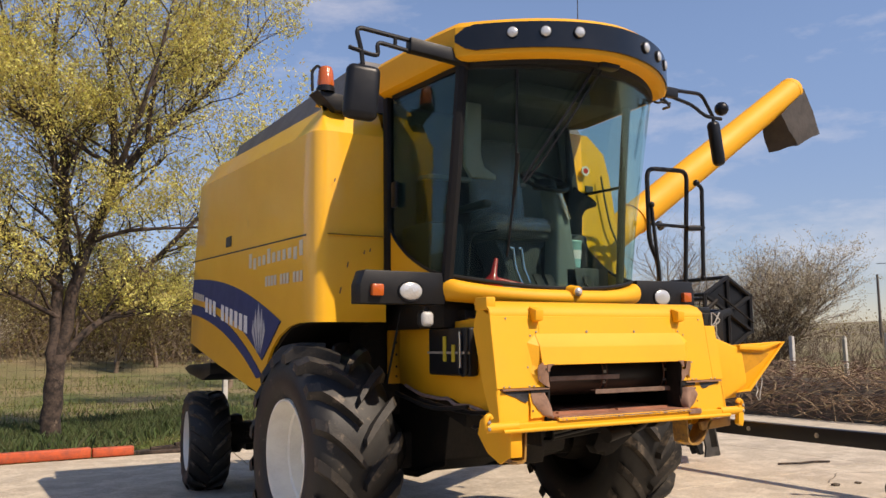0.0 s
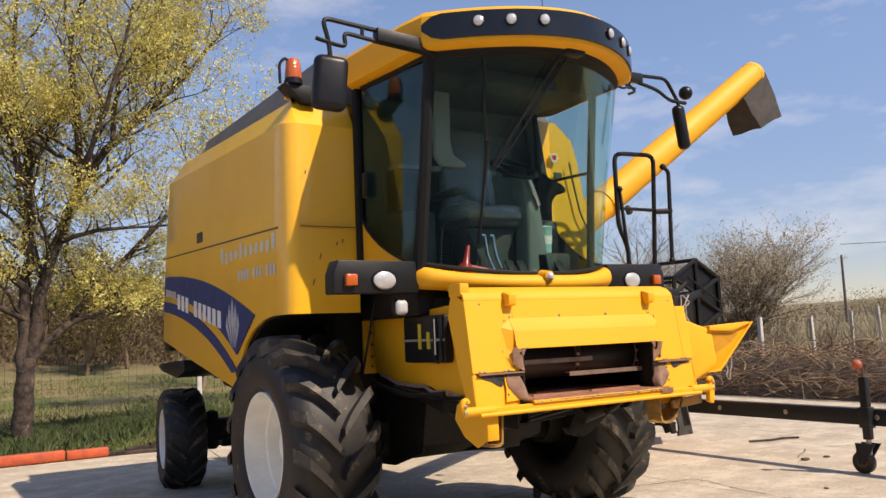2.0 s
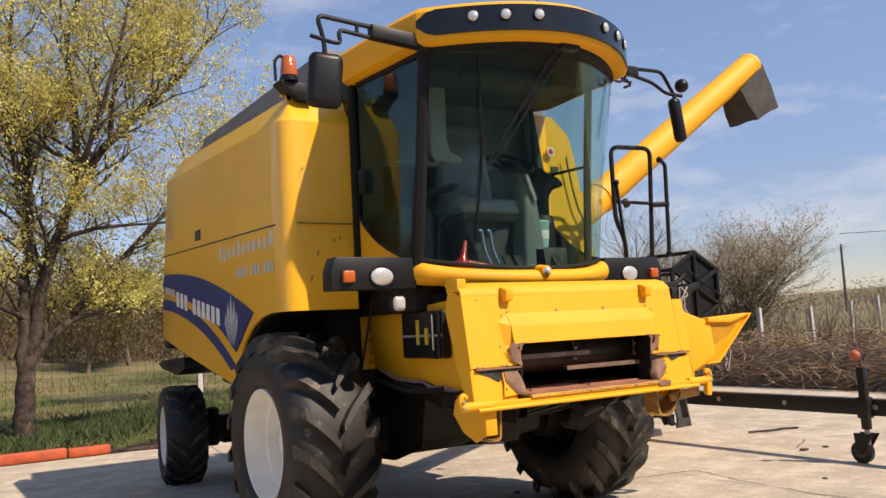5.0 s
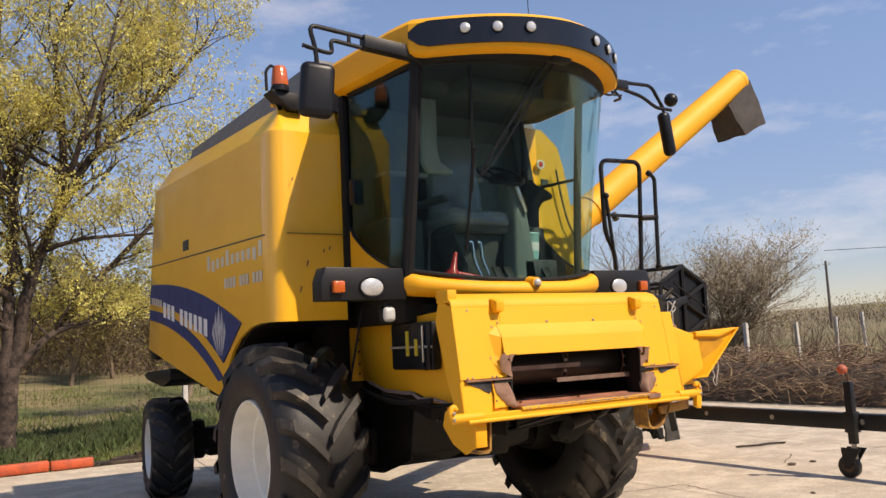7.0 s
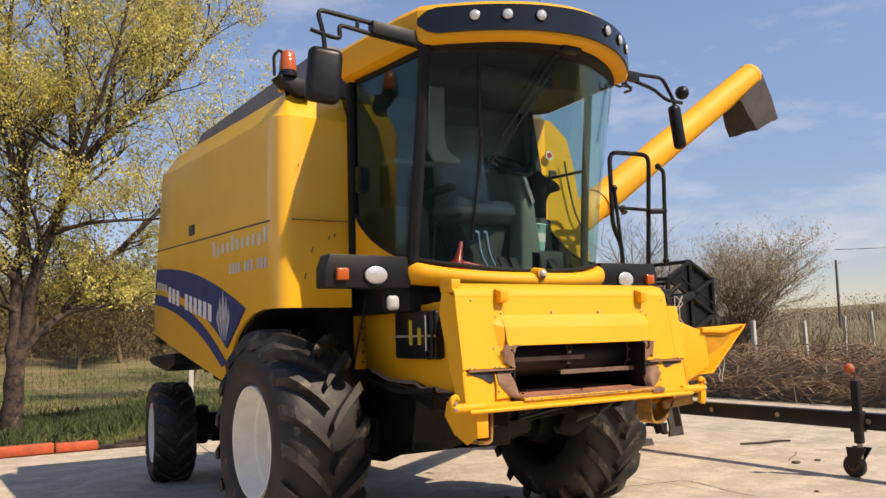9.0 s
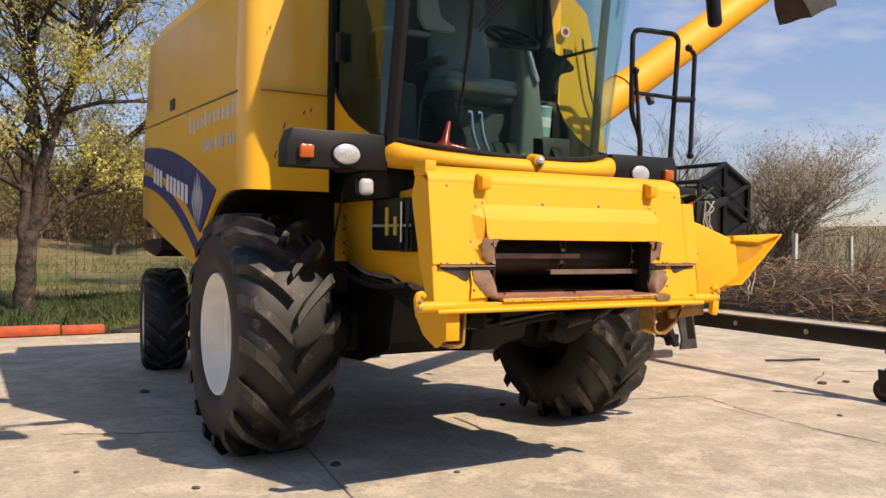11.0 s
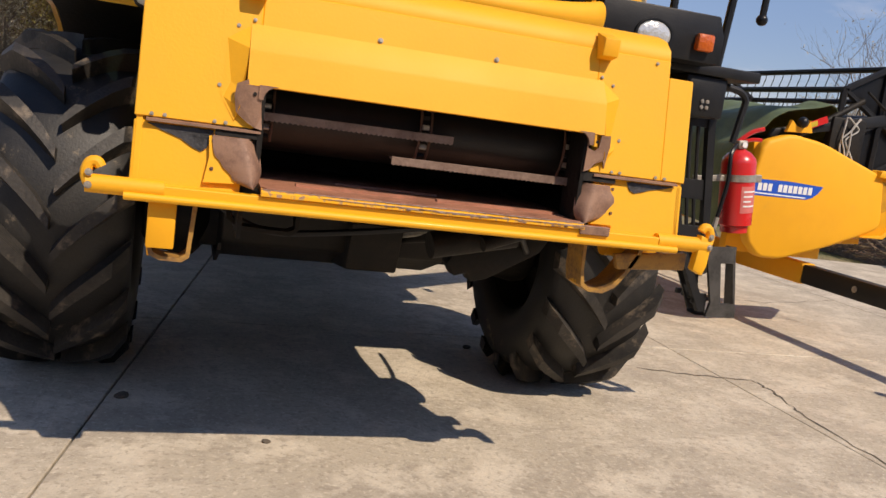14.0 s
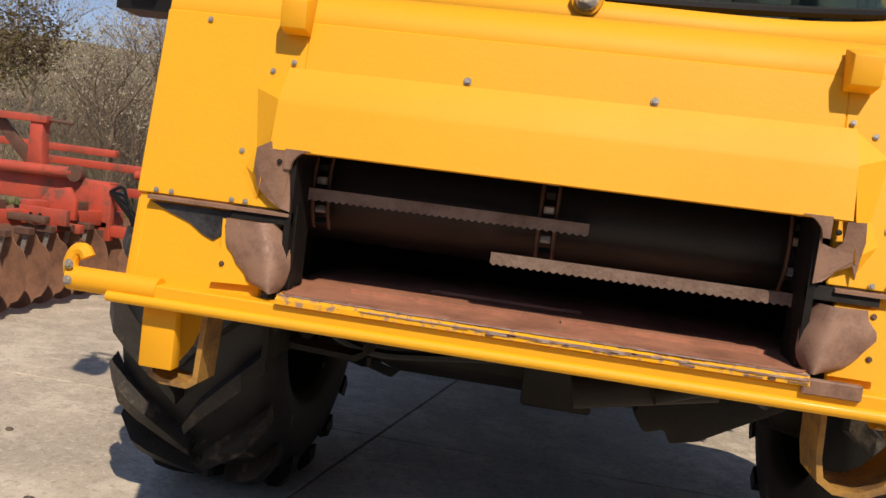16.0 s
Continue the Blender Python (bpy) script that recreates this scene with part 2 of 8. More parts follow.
INTERIOR = material("grey_cab_lining", (0.15, 0.185, 0.172), 0.7, 0, (0.09, 0.1, 0.1), 4, 0.3, 0.1, 120)
PALE_TRIM_REFLECTION = material("pale_trim_and_reflection", (0.30, 0.325, 0.31), 0.6, 0, (0.2, 0.215, 0.205), 4, 0.3)
CAB_BACK = material("grey_green_cab_back", (0.13, 0.15, 0.145), 0.7, 0, (0.08, 0.095, 0.09), 3, 0.4, 0.1, 120)
INTERIOR_DARK = material("dark_cab_lining", (0.045, 0.053, 0.051), 0.65, 0, (0.02, 0.02, 0.022), 4, 0.3, 0.1, 120)
CLOTH = material("dark_seat_cloth", (0.075, 0.085, 0.085), 0.85, 0, (0.03, 0.033, 0.036), 12, 0.4, 0.3, 300)
WRAP = lens_glass("clear_plastic_wrap", (0.75, 0.80, 0.82), 0.25, 0.75)
RED = material("red_paint", (0.62, 0.022, 0.020), 0.3, 0, (0.5, 0.02, 0.02), 4, 0.3, coat=0.4)
RED_FADED = material("faded_red_paint", (0.54, 0.082, 0.045), 0.55, 0, (0.30, 0.060, 0.038), 3, 0.5, 0.15, 60,
                     spots=(0.17, 0.085, 0.055), spot_scale=6, spot_from=0.56, spot_to=0.66)
ORANGE = material("orange_red_plastic", (0.62, 0.105, 0.035), 0.55, 0, (0.36, 0.075, 0.04), 6, 0.6, 0.5, 45,
                  spots=(0.30, 0.13, 0.08), spot_scale=5.0, spot_from=0.56, spot_to=0.70)
DISC = material("rusted_disc_steel", (0.29, 0.145, 0.088), 0.6, 0.15, (0.15, 0.075, 0.05), 6, 0.5, 0.25, 80)
TARP = material("olive_green_tarpaulin", (0.115, 0.155, 0.075), 0.6, 0, (0.07, 0.095, 0.05), 2.5, 0.5, 0.4, 14)
TEAL = material("teal_bucket", (0.33, 0.62, 0.60), 0.4, 0, (0.15, 0.4, 0.42), 6, 0.3)
CANVAS = material("dark_canvas_spout", (0.055, 0.045, 0.038), 0.8, 0, (0.03, 0.026, 0.024), 6, 0.5, 0.4, 18)
CONCRETE = material("weathered_concrete", (0.475, 0.41, 0.315), 0.85, 0, (0.335, 0.287, 0.222), 1.3, 0.6, 0.45, 55,
                    spots=(0.67, 0.57, 0.44), spot_scale=2.6, spot_from=0.50, spot_to=0.70)


def speckle(m):
    """Adds coarse aggregate, pits and grime patches to the concrete."""
    n, l = m.node_tree.nodes, m.node_tree.links
    p = n["Principled BSDF"]
    tc = n.new("ShaderNodeTexCoord")
    col = p.inputs["Base Color"].links[0].from_socket
    for scale, detail, lo, hi, dark, amount in ((1.0, 9, 0.50, 0.66, (0.33, 0.28, 0.22), 0.65), (2.4, 10, 0.49, 0.60, (0.62, 0.545, 0.43), 0.75), (26.0, 8, 0.53, 0.62, (0.24, 0.20, 0.15), 0.52), (95.0, 5, 0.57, 0.68, (0.20, 0.165, 0.13), 0.40), (7.0, 9, 0.55, 0.66, (0.30, 0.25, 0.195), 0.55), (30.0, 7, 0.55, 0.64, (0.70, 0.62, 0.49), 0.55)):
        t = n.new("ShaderNodeTexNoise")
        t.inputs["Scale"].default_value, t.inputs["Detail"].default_value, t.inputs["Roughness"].default_value = scale, detail, 0.7
        l.new(tc.outputs["Object"], t.inputs["Vector"])
        r = n.new("ShaderNodeMapRange")
        r.inputs[1].default_value, r.inputs[2].default_value, r.inputs[4].default_value = lo, hi, amount
        l.new(t.outputs["Fac"], r.inputs[0])
        x = n.new("ShaderNodeMix")
        x.data_type = "RGBA"
        x.inputs[7].default_value = (*dark, 1)
        l.new(r.outputs[0], x.inputs[0])
        l.new(col, x.inputs[6])
        col = x.outputs[2]
    l.new(col, p.inputs["Base Color"])


speckle(CONCRETE)
DIRT_SHADE = material("dirt_and_heap_shade", (0.125, 0.10, 0.074), 0.95, 0, (0.05, 0.04, 0.03), 20, 0.5, 0.3, 80)
BARK = material("grey_brown_bark", (0.085, 0.058, 0.043), 0.9, 0, (0.022, 0.016, 0.013), 7, 0.8, 1.0, 26,
                spots=(0.17, 0.125, 0.09), spot_scale=4.0, spot_from=0.58, spot_to=0.66)
TWIG = material("dry_twigs", (0.22, 0.158, 0.112), 0.9, 0, (0.12, 0.085, 0.062), 3, 0.5, 0.2, 40, per_piece=0.45)
BRUSHWOOD = material("brown_brushwood", (0.29, 0.19, 0.125), 0.9, 0, (0.12, 0.078, 0.052), 3, 0.5, 0.2, 40, per_piece=0.5)
LEAF_DULL = material("olive_scrub_leaves", (0.29, 0.225, 0.075), 0.7, 0, (0.15, 0.105, 0.055), 0.5, 0.7, per_piece=0.55)
LEAF = material("yellow_green_leaves", (0.74, 0.645, 0.21), 0.6, 0, (0.52, 0.455, 0.14), 1.2, 0.5, per_piece=0.4)
BLOSSOM = material("pale_blossom", (0.56, 0.49, 0.37), 0.7, 0, (0.36, 0.30, 0.17), 2.0, 0.5, per_piece=0.25)
GRASS_SHADE = material("shade_dark_grass_blades", (0.055, 0.082, 0.022), 0.7, 0, (0.09, 0.10, 0.035), 1.5, 0.5, per_piece=0.45)
GRASS = material("grass_blades", (0.135, 0.175, 0.042), 0.7, 0, (0.32, 0.265, 0.125), 1.5, 0.5, per_piece=0.45)
for m in (PLASTIC, BLACK, TRIM, GRIME_SHADE):
    m.node_tree.nodes["Principled BSDF"].inputs["Specular IOR Level"].default_value = 0.28
leafy(LEAF)
leafy(LEAF_DULL)
leafy(GRASS, 0.35)
leafy(BLOSSOM, 0.35)
POST = material("pale_concrete_post", (0.50, 0.48, 0.44), 0.8, 0, (0.33, 0.31, 0.28), 5, 0.4, 0.2, 50)
WOOD = material("grey_pole_wood", (0.12, 0.10, 0.085), 0.85, 0, (0.08, 0.065, 0.055), 6, 0.4, 0.3, 40)


# ---- shaping helpers ----
def thing(name, label, category, at=(0, 0, 0), group="", kind=""):
    ob = new(name)
    ob.matrix_world = pose(*at)
    ob.empty_display_size = 0.1
    return tagged(ob, label, category, group, kind)


def smooth_by_angle(me, degrees=35):
    for f in me.polygons:
        f.use_smooth = True
    me.set_sharp_from_angle(angle=radians(degrees))


def under(ob, parent):
    if parent:
        ob.parent = parent
        ob.matrix_parent_inverse = Matrix() if parent.parent else parent.matrix_basis.inverted()


def part(name, bm, mat, parent=None, label="", smooth=35):
    """Links a bmesh, in world places, as one mesh under its thing or part."""
    me = bpy.data.meshes.new(name)
    bmesh.ops.recalc_face_normals(bm, faces=bm.faces)
    bm.to_mesh(me)
    bm.free()
    me.materials.append(mat)
    if smooth:
        smooth_by_angle(me, smooth)
    ob = new(name, me)
    under(ob, parent)
    if label:
        tagged(ob, label)
    return ob


def raw(name, verts, faces, mat, parent=None, smooth=0):
    me = bpy.data.meshes.new(name)
    me.from_pydata(verts, [], faces)
    me.materials.append(mat)
    if smooth:
        smooth_by_angle(me, smooth)
    ob = new(name, me)
    under(ob, parent)
    return ob


def box(x0, x1, y0, y1, z0, z1, bevel=0.0, seg=2, bm=None):
    b = bmesh.new()
    bmesh.ops.create_cube(b, size=1)
    bmesh.ops.transform(b, matrix=Matrix.Translation(((x0 + x1) / 2, (y0 + y1) / 2, (z0 + z1) / 2)) @ Matrix.Diagonal((x1 - x0, y1 - y0, z1 - z0, 1)), verts=b.verts)
    if bevel:
        bmesh.ops.bevel(b, geom=b.edges[:], offset=bevel, segments=seg, affect="EDGES", profile=0.5)
    return join(bm, b)


def join(bm, b):
    if bm is None:
        return b
    me = bpy.data.meshes.new("tmp")
    b.to_mesh(me)
    b.free()
    bm.from_mesh(me)
    bpy.data.meshes.remove(me)
    return bm


def turned(b, m):
    bmesh.ops.transform(b, matrix=m, verts=b.verts)
    return b


def prism(points, axis, a, b_, bevel=0.0, bm=None, seg=2):
    """A flat outline pushed along an axis from a to b_. The points are the other two coordinates in order."""
    b = bmesh.new()

    def place(p, v):
        return {"x": (v, p[0], p[1]), "y": (p[0], v, p[1]), "z": (p[0], p[1], v)}[axis]
    lo = [b.verts.new(place(p, a)) for p in points]
    hi = [b.verts.new(place(p, b_)) for p in points]
    b.faces.new(lo)
    b.faces.new(hi[::-1])
    for i in range(len(points)):
        j = (i + 1) % len(points)
        b.faces.new((lo[i], hi[i], hi[j], lo[j]))
    if bevel:
        bmesh.ops.recalc_face_normals(b, faces=b.faces)
        bmesh.ops.bevel(b, geom=b.edges[:], offset=bevel, segments=seg, affect="EDGES", profile=0.5)
    return join(bm, b)


def rod(p, q, r, r2=None, sides=12, bm=None, caps=True):
    p, q = Vector(p), Vector(q)
    b = bmesh.new()
    bmesh.ops.create_cone(b, cap_ends=caps, segments=sides, radius1=r, radius2=r if r2 is None else r2, depth=(q - p).length)
    turn = (q - p).to_track_quat("Z", "Y").to_matrix().to_4x4()
    turned(b, Matrix.Translation((p + q) / 2) @ turn)
    return join(bm, b)


def pipe(points, r, sides=10, bm=None, bend=0.06, steps=4):
    """A bent tube through the points, its corners rounded."""
    pts = [Vector(p) for p in points]
    path = [pts[0]]
    for i in range(1, len(pts) - 1):
        a, c = pts[i - 1] - pts[i], pts[i + 1] - pts[i]
        d = min(bend, a.length * 0.45, c.length * 0.45)
        s, e = pts[i] + a.normalized() * d, pts[i] + c.normalized() * d
        for k in range(steps + 1):
            t = k / steps
            path.append(s * (1 - t) ** 2 + pts[i] * 2 * t * (1 - t) + e * t * t)
    path.append(pts[-1])
    b = bmesh.new()
    rings = []
    up = Vector((0.123, 0.456, 0.88)).normalized()
    for i, p in enumerate(path):
        way = (path[min(i + 1, len(path) - 1)] - path[max(i - 1, 0)]).normalized()
        side = way.cross(up).normalized()
        up = side.cross(way).normalized()
        rings.append([b.verts.new(p + (side * math.cos(k * 2 * math.pi / sides) + up * math.sin(k * 2 * math.pi / sides)) * r) for k in range(sides)])
    for u, v in zip(rings, rings[1:]):
        for k in range(sides):
            b.faces.new((u[k], u[(k + 1) % sides], v[(k + 1) % sides], v[k]))
    b.faces.new(rings[0])
    b.faces.new(rings[-1][::-1])
    return join(bm, b)


def lathe(profile, centre, axis="x", sides=48, bm=None, close=False, open_start=False):
    """Turns a profile of (along, radius) round an axis through centre."""
    b = bmesh.new()
    c = Vector(centre)
    rings = []
    for along, r in profile:
        ring = []
        for k in range(sides):
            a = 2 * math.pi * k / sides
            u, v = r * math.cos(a), r * math.sin(a)
            off = {"x": (along, u, v), "y": (u, along, v), "z": (u, v, along)}[axis]
            ring.append(b.verts.new(c + Vector(off)))
        rings.append(ring)
    pairs = list(zip(rings, rings[1:])) + ([(rings[-1], rings[0])] if close else [])
    for u, v in pairs:
        for k in range(sides):
            b.faces.new((u[k], u[(k + 1) % sides], v[(k + 1) % sides], v[k]))
    if not close:
        if not open_start:
            b.faces.new(rings[0][::-1])
        b.faces.new(rings[-1])
    return join(bm, b)


def sheet(fn, nu, nv, thick=0.0, bm=None):
    """A curved sheet: fn(u, v) for u, v in 0..1, with a thickness along its normals."""
    b = bmesh.new()
    g = [[b.verts.new(fn(i / nu, j / nv)) for j in range(nv + 1)] for i in range(nu + 1)]
    for i in range(nu):
        for j in range(nv):
            b.faces.new((g[i][j], g[i + 1][j], g[i + 1][j + 1], g[i][j + 1]))
    if thick:
        thicken(b, thick)
    return join(bm, b)


def thicken(b, t):
    """Gives an open sheet a thickness t against its normals, with closed rims."""
    bmesh.ops.recalc_face_normals(b, faces=b.faces)
    return thicken_as_is(b, t)


def thicken_as_is(b, t):
    b.normal_update()
    old, rim = b.faces[:], [e for e in b.edges if e.is_boundary]
    inner = {v: b.verts.new(v.co - v.normal * t) for v in b.verts[:]}
    for f in old:
        b.faces.new([inner[v] for v in reversed(f.verts)])
    for e in rim:
        a, c = e.verts
        b.faces.new((a, c, inner[c], inner[a]))
    return b


def bolt(place, way, r=0.0065, h=0.006):
    b = bmesh.new()
    p, w = Vector(place), Vector(way).normalized()
    rod(p - w * 0.002, p + w * h, r, r * 0.92, 6, b)
    rod(p, p + w * 0.002, r * 1.5, None, 10, b)
    return b


def bars(parent, n, start, step, size, normal_axis, thick, mat, up, name="letter_bar", skip=()):
    """Unreadable lettering as plain bars."""
    for i in range(n):
        if i in skip:
            continue
        c = Vector(start) + Vector(step) * i
        a = Vector(step).normalized() * size[0] / 2
        u = Vector(up).normalized() * size[1] / 2
        w = Vector(normal_axis) * thick
        b = bmesh.new()
        lo = [b.verts.new(c + s * a + t * u) for s, t in ((-1, -1), (1, -1), (1, 1), (-1, 1))]
        hi = [b.verts.new(v.co + w) for v in lo]
        b.faces.new(lo)
        b.faces.new(hi[::-1])
        for k in range(4):
            b.faces.new((lo[k], hi[k], hi[(k + 1) % 4], lo[(k + 1) % 4]))
        part(name, b, mat, parent, smooth=0)


# ---- ground ----
def lift(x, y):
    """The land: level round the yard, rising to a dry slope on one side and a low rise on the other."""
    r = math.hypot(x, y - 3)
    far = max(0.0, r - 22)
    a = math.degrees(math.atan2(x, y - 3))
    steep = 0.14 * math.exp(-((a + 32) / 46) ** 2) + 0.045 * math.exp(-((a - 75) / 28) ** 2) + 0.006
    h = steep * far if far < 90 else steep * (90 + (far - 90) * 0.12)
    return h + noise.noise((x * 0.05, y * 0.05, 0)) * min(1.0, far * 0.04) * 0.7


gm = bpy.data.materials.new("spring_meadow")
gm.use_nodes = True
gn, gl = gm.node_tree.nodes, gm.node_tree.links
gp = gn["Principled BSDF"]
gp.inputs["Roughness"].default_value = 0.95
g_tc = gn.new("ShaderNodeTexCoord")


def g_noise(scale, detail=6):
    t = gn.new("ShaderNodeTexNoise")
    t.inputs["Scale"].default_value, t.inputs["Detail"].default_value = scale, detail
    gl.new(g_tc.outputs["Object"], t.inputs["Vector"])
    return t


def g_mix(fac, a, b, lo, hi):
    r = gn.new("ShaderNodeMapRange")
    r.inputs[1].default_value, r.inputs[2].default_value = lo, hi
    gl.new(fac, r.inputs[0])
    m = gn.new("ShaderNodeMix")
    m.data_type = "RGBA"
    gl.new(r.outputs[0], m.inputs[0])
    for s, v in ((6, a), (7, b)):
        if isinstance(v, tuple):
            m.inputs[s].default_value = (*v, 1)
        else:
            gl.new(v, m.inputs[s])
    return m.outputs[2]


g1 = g_mix(g_noise(0.35).outputs["Fac"], (0.10, 0.135, 0.032), (0.25, 0.20, 0.10), 0.38, 0.58)
g2 = g_mix(g_noise(9.0).outputs["Fac"], g1, (0.12, 0.095, 0.048), 0.46, 0.66)
g_xyz = gn.new("ShaderNodeSeparateXYZ")
gl.new(g_tc.outputs["Object"], g_xyz.inputs[0])
g3 = g_mix(g_noise(0.12).outputs["Fac"], (0.24, 0.190, 0.115), (0.16, 0.145, 0.07), 0.40, 0.62)
g4 = g_mix(g_noise(2.5).outputs["Fac"], g3, (0.15, 0.115, 0.07), 0.52, 0.70)
g5 = g_mix(g_xyz.outputs["Z"], g2, g4, 0.3, 2.0)
gl.new(g5, gp.inputs["Base Color"])
g_b = gn.new("ShaderNodeBump")
g_b.inputs["Strength"].default_value, g_b.inputs["Distance"].default_value = 0.8, 0.08
gl.new(g_noise(14.0).outputs["Fac"], g_b.inputs["Height"])
gl.new(g_b.outputs[0], gp.inputs["Normal"])

rings = [0.0, 4, 8, 12, 16, 20, 24, 28, 32, 37, 43, 50, 58, 68, 80, 95, 115, 150, 220, 400, 900, 2500]
verts, faces, sides = [], [], 120
for r in rings:
    for k in range(sides):
        a = 2 * math.pi * k / sides
        x, y = r * math.sin(a), 3 + r * math.cos(a)
        verts.append((x, y, lift(x, y) - 0.06))
for i in range(len(rings) - 1):
    for k in range(sides):
        q = (k + 1) % sides
        faces.append((i * sides + k, (i + 1) * sides + k, (i + 1) * sides + q, i * sides + q))
ground = raw("ground", verts, faces, gm, smooth=60)
tagged(ground, "spring meadow and dry grassy slope around the yard", "ground", kind="structure")

# unseen wall, added to block low southern sky and darken glass reflections
WALL = material("sky_block_grey", (0.36, 0.335, 0.30), 0.9, 0, (0.24, 0.225, 0.20), 1.2, 0.5, 0.3, 40)
wall = part("sky_block_wall", box(-30.0, 24.0, -12.6, -12.2, -0.1, 5.2), WALL)
tagged(wall, "plain unseen wall added to block low sky light and darken reflections", "wall", kind="structure")

# concrete yard, cast in bays with open joints
yard = thing("pavement", "weathered pale concrete yard cast in large bays", "pavement", kind="structure")
BAY_X = [-17.2, -13.2, -9.2, -5.15, -1.13, 2.90, 6.92, 11.75]
BAY_Y = [-16.0, -10.2, -4.4, 2.2, 5.6, 8.95]
rnd = random.Random(4)
for i in range(len(BAY_X) - 1):
    for j in range(len(BAY_Y) - 1):
        tilt = rnd.uniform(-0.003, 0.003)
        b = box(BAY_X[i] + 0.0045, BAY_X[i + 1] - 0.0045, BAY_Y[j] + 0.006, BAY_Y[j + 1] - 0.006, -0.16, tilt * 0.5, 0.006, 1)
        for v in b.verts:
            near = BAY_X[i] if abs(v.co.x - BAY_X[i]) < 1 else BAY_X[i + 1]
            if near in (-5.15, -1.13):
                v.co.x += 0.145 * (v.co.y - 1.0) + 0.045
        part("concrete_bay", b, CONCRETE, yard, smooth=0)
bed = box(-17.2, 11.75, -16.0, 8.95, -0.2, -0.03)
part("joint_filling", bed, DIRT_SHADE, yard, smooth=0)


def crack(points, width, seed):
    r = random.Random(seed)
    fine = []
    for a, b in zip(points, points[1:]):
        for k in range(8):
            t = k / 8
            fine.append((a[0] + (b[0] - a[0]) * t + r.uniform(-0.02, 0.02), a[1] + (b[1] - a[1]) * t + r.uniform(-0.02, 0.02)))
    fine.append(points[-1])
    v, f = [], []
    for i, p in enumerate(fine):
        q0, q1 = Vector(fine[max(i - 1, 0)]), Vector(fine[min(i + 1, len(fine) - 1)])
        w = (q1 - q0).normalized()
        s = Vector((-w.y, w.x)) * width * r.uniform(0.3, 1.0) * (0.3 if i in (0, len(fine) - 1) else 1)
        v += [(p[0] + s.x, p[1] + s.y, 0.004), (p[0] - s.x, p[1] - s.y, 0.004)]
    for i in range(len(fine) - 1):
        f.append((2 * i, 2 * i + 1, 2 * i + 3, 2 * i + 2))
    return raw("crack", v, f, DIRT_SHADE, yard)


crack([(2.3, 1.62), (2.82, 1.50), (3.13, 1.47), (3.12, 1.22), (3.0, 0.75), (2.93, -0.2), (3.1, -2.2)], 0.010, 1)
crack([(-2.6, 2.45), (-2.2, 2.28), (-1.75, 2.12), (-1.13, 2.05)], 0.008, 2)
crack([(-3.4, 4.4), (-2.8, 4.2), (-2.2, 4.35)], 0.007, 3)
crack([(5.0, 1.5), (5.8, 1.9), (7.2, 1.2), (9.0, 1.4)], 0.010, 4)
crack([(4.2, 4.6), (5.5, 4.4), (6.9, 4.9)], 0.008, 5)
for (x, y, s) in ((-1.05, 0.72, 0.034), (-1.72, 3.9, 0.045), (4.95, 1.35, 0.05), (5.3, 1.3, 0.035), (4.6, -0.8, 0.03), (-0.4, 0.2, 0.02), (-2.0, 0.62, 0.025),
                  (3.6, 0.2, 0.025), (1.1, 1.9, 0.03), (-2.6, 1.3, 0.02)):
    b = bmesh.new()
    bmesh.ops.create_icosphere(b, subdivisions=2, radius=s)
    for v in b.verts:
        v.co *= 1 + 0.35 * noise.noise(v.co * 30 + Vector((x, y, 0)))
        v.co.z *= 0.45
    turned(b, Matrix.Translation((x, y, s * 0.3)))
    tagged(part("dirt_clod", b, DIRT_SHADE), "dark lump of dried soil on the concrete", "clod", "soil crumbs on the yard")
stick = pipe([(5.75, 2.75, 0.02), (6.0, 2.6, 0.025), (6.3, 2.62, 0.02), (6.5, 2.5, 0.02)], 0.014, 6)
tagged(part("fallen_branch", stick, BARK), "short dry branch lying on the concrete", "branch")

# ---- the combine harvester ----
combine = thing("combine_harvester", "yellow combine harvester without its header, parked on concrete", "combine harvester")


def lerp_at(table, v):
    for (a, p), (b, q) in zip(table, table[1:]):
        if v <= b:
            return p + (q - p) * max(0.0, (v - a) / (b - a))
    return table[-1][1]


LOW = [(1.03, 1.86), (1.35, 1.86), (1.56, 1.835), (1.80, 1.76), (1.97, 1.66), (2.15, 1.48), (2.31, 1.27), (3.59, 1.50), (4.85, 1.74)]


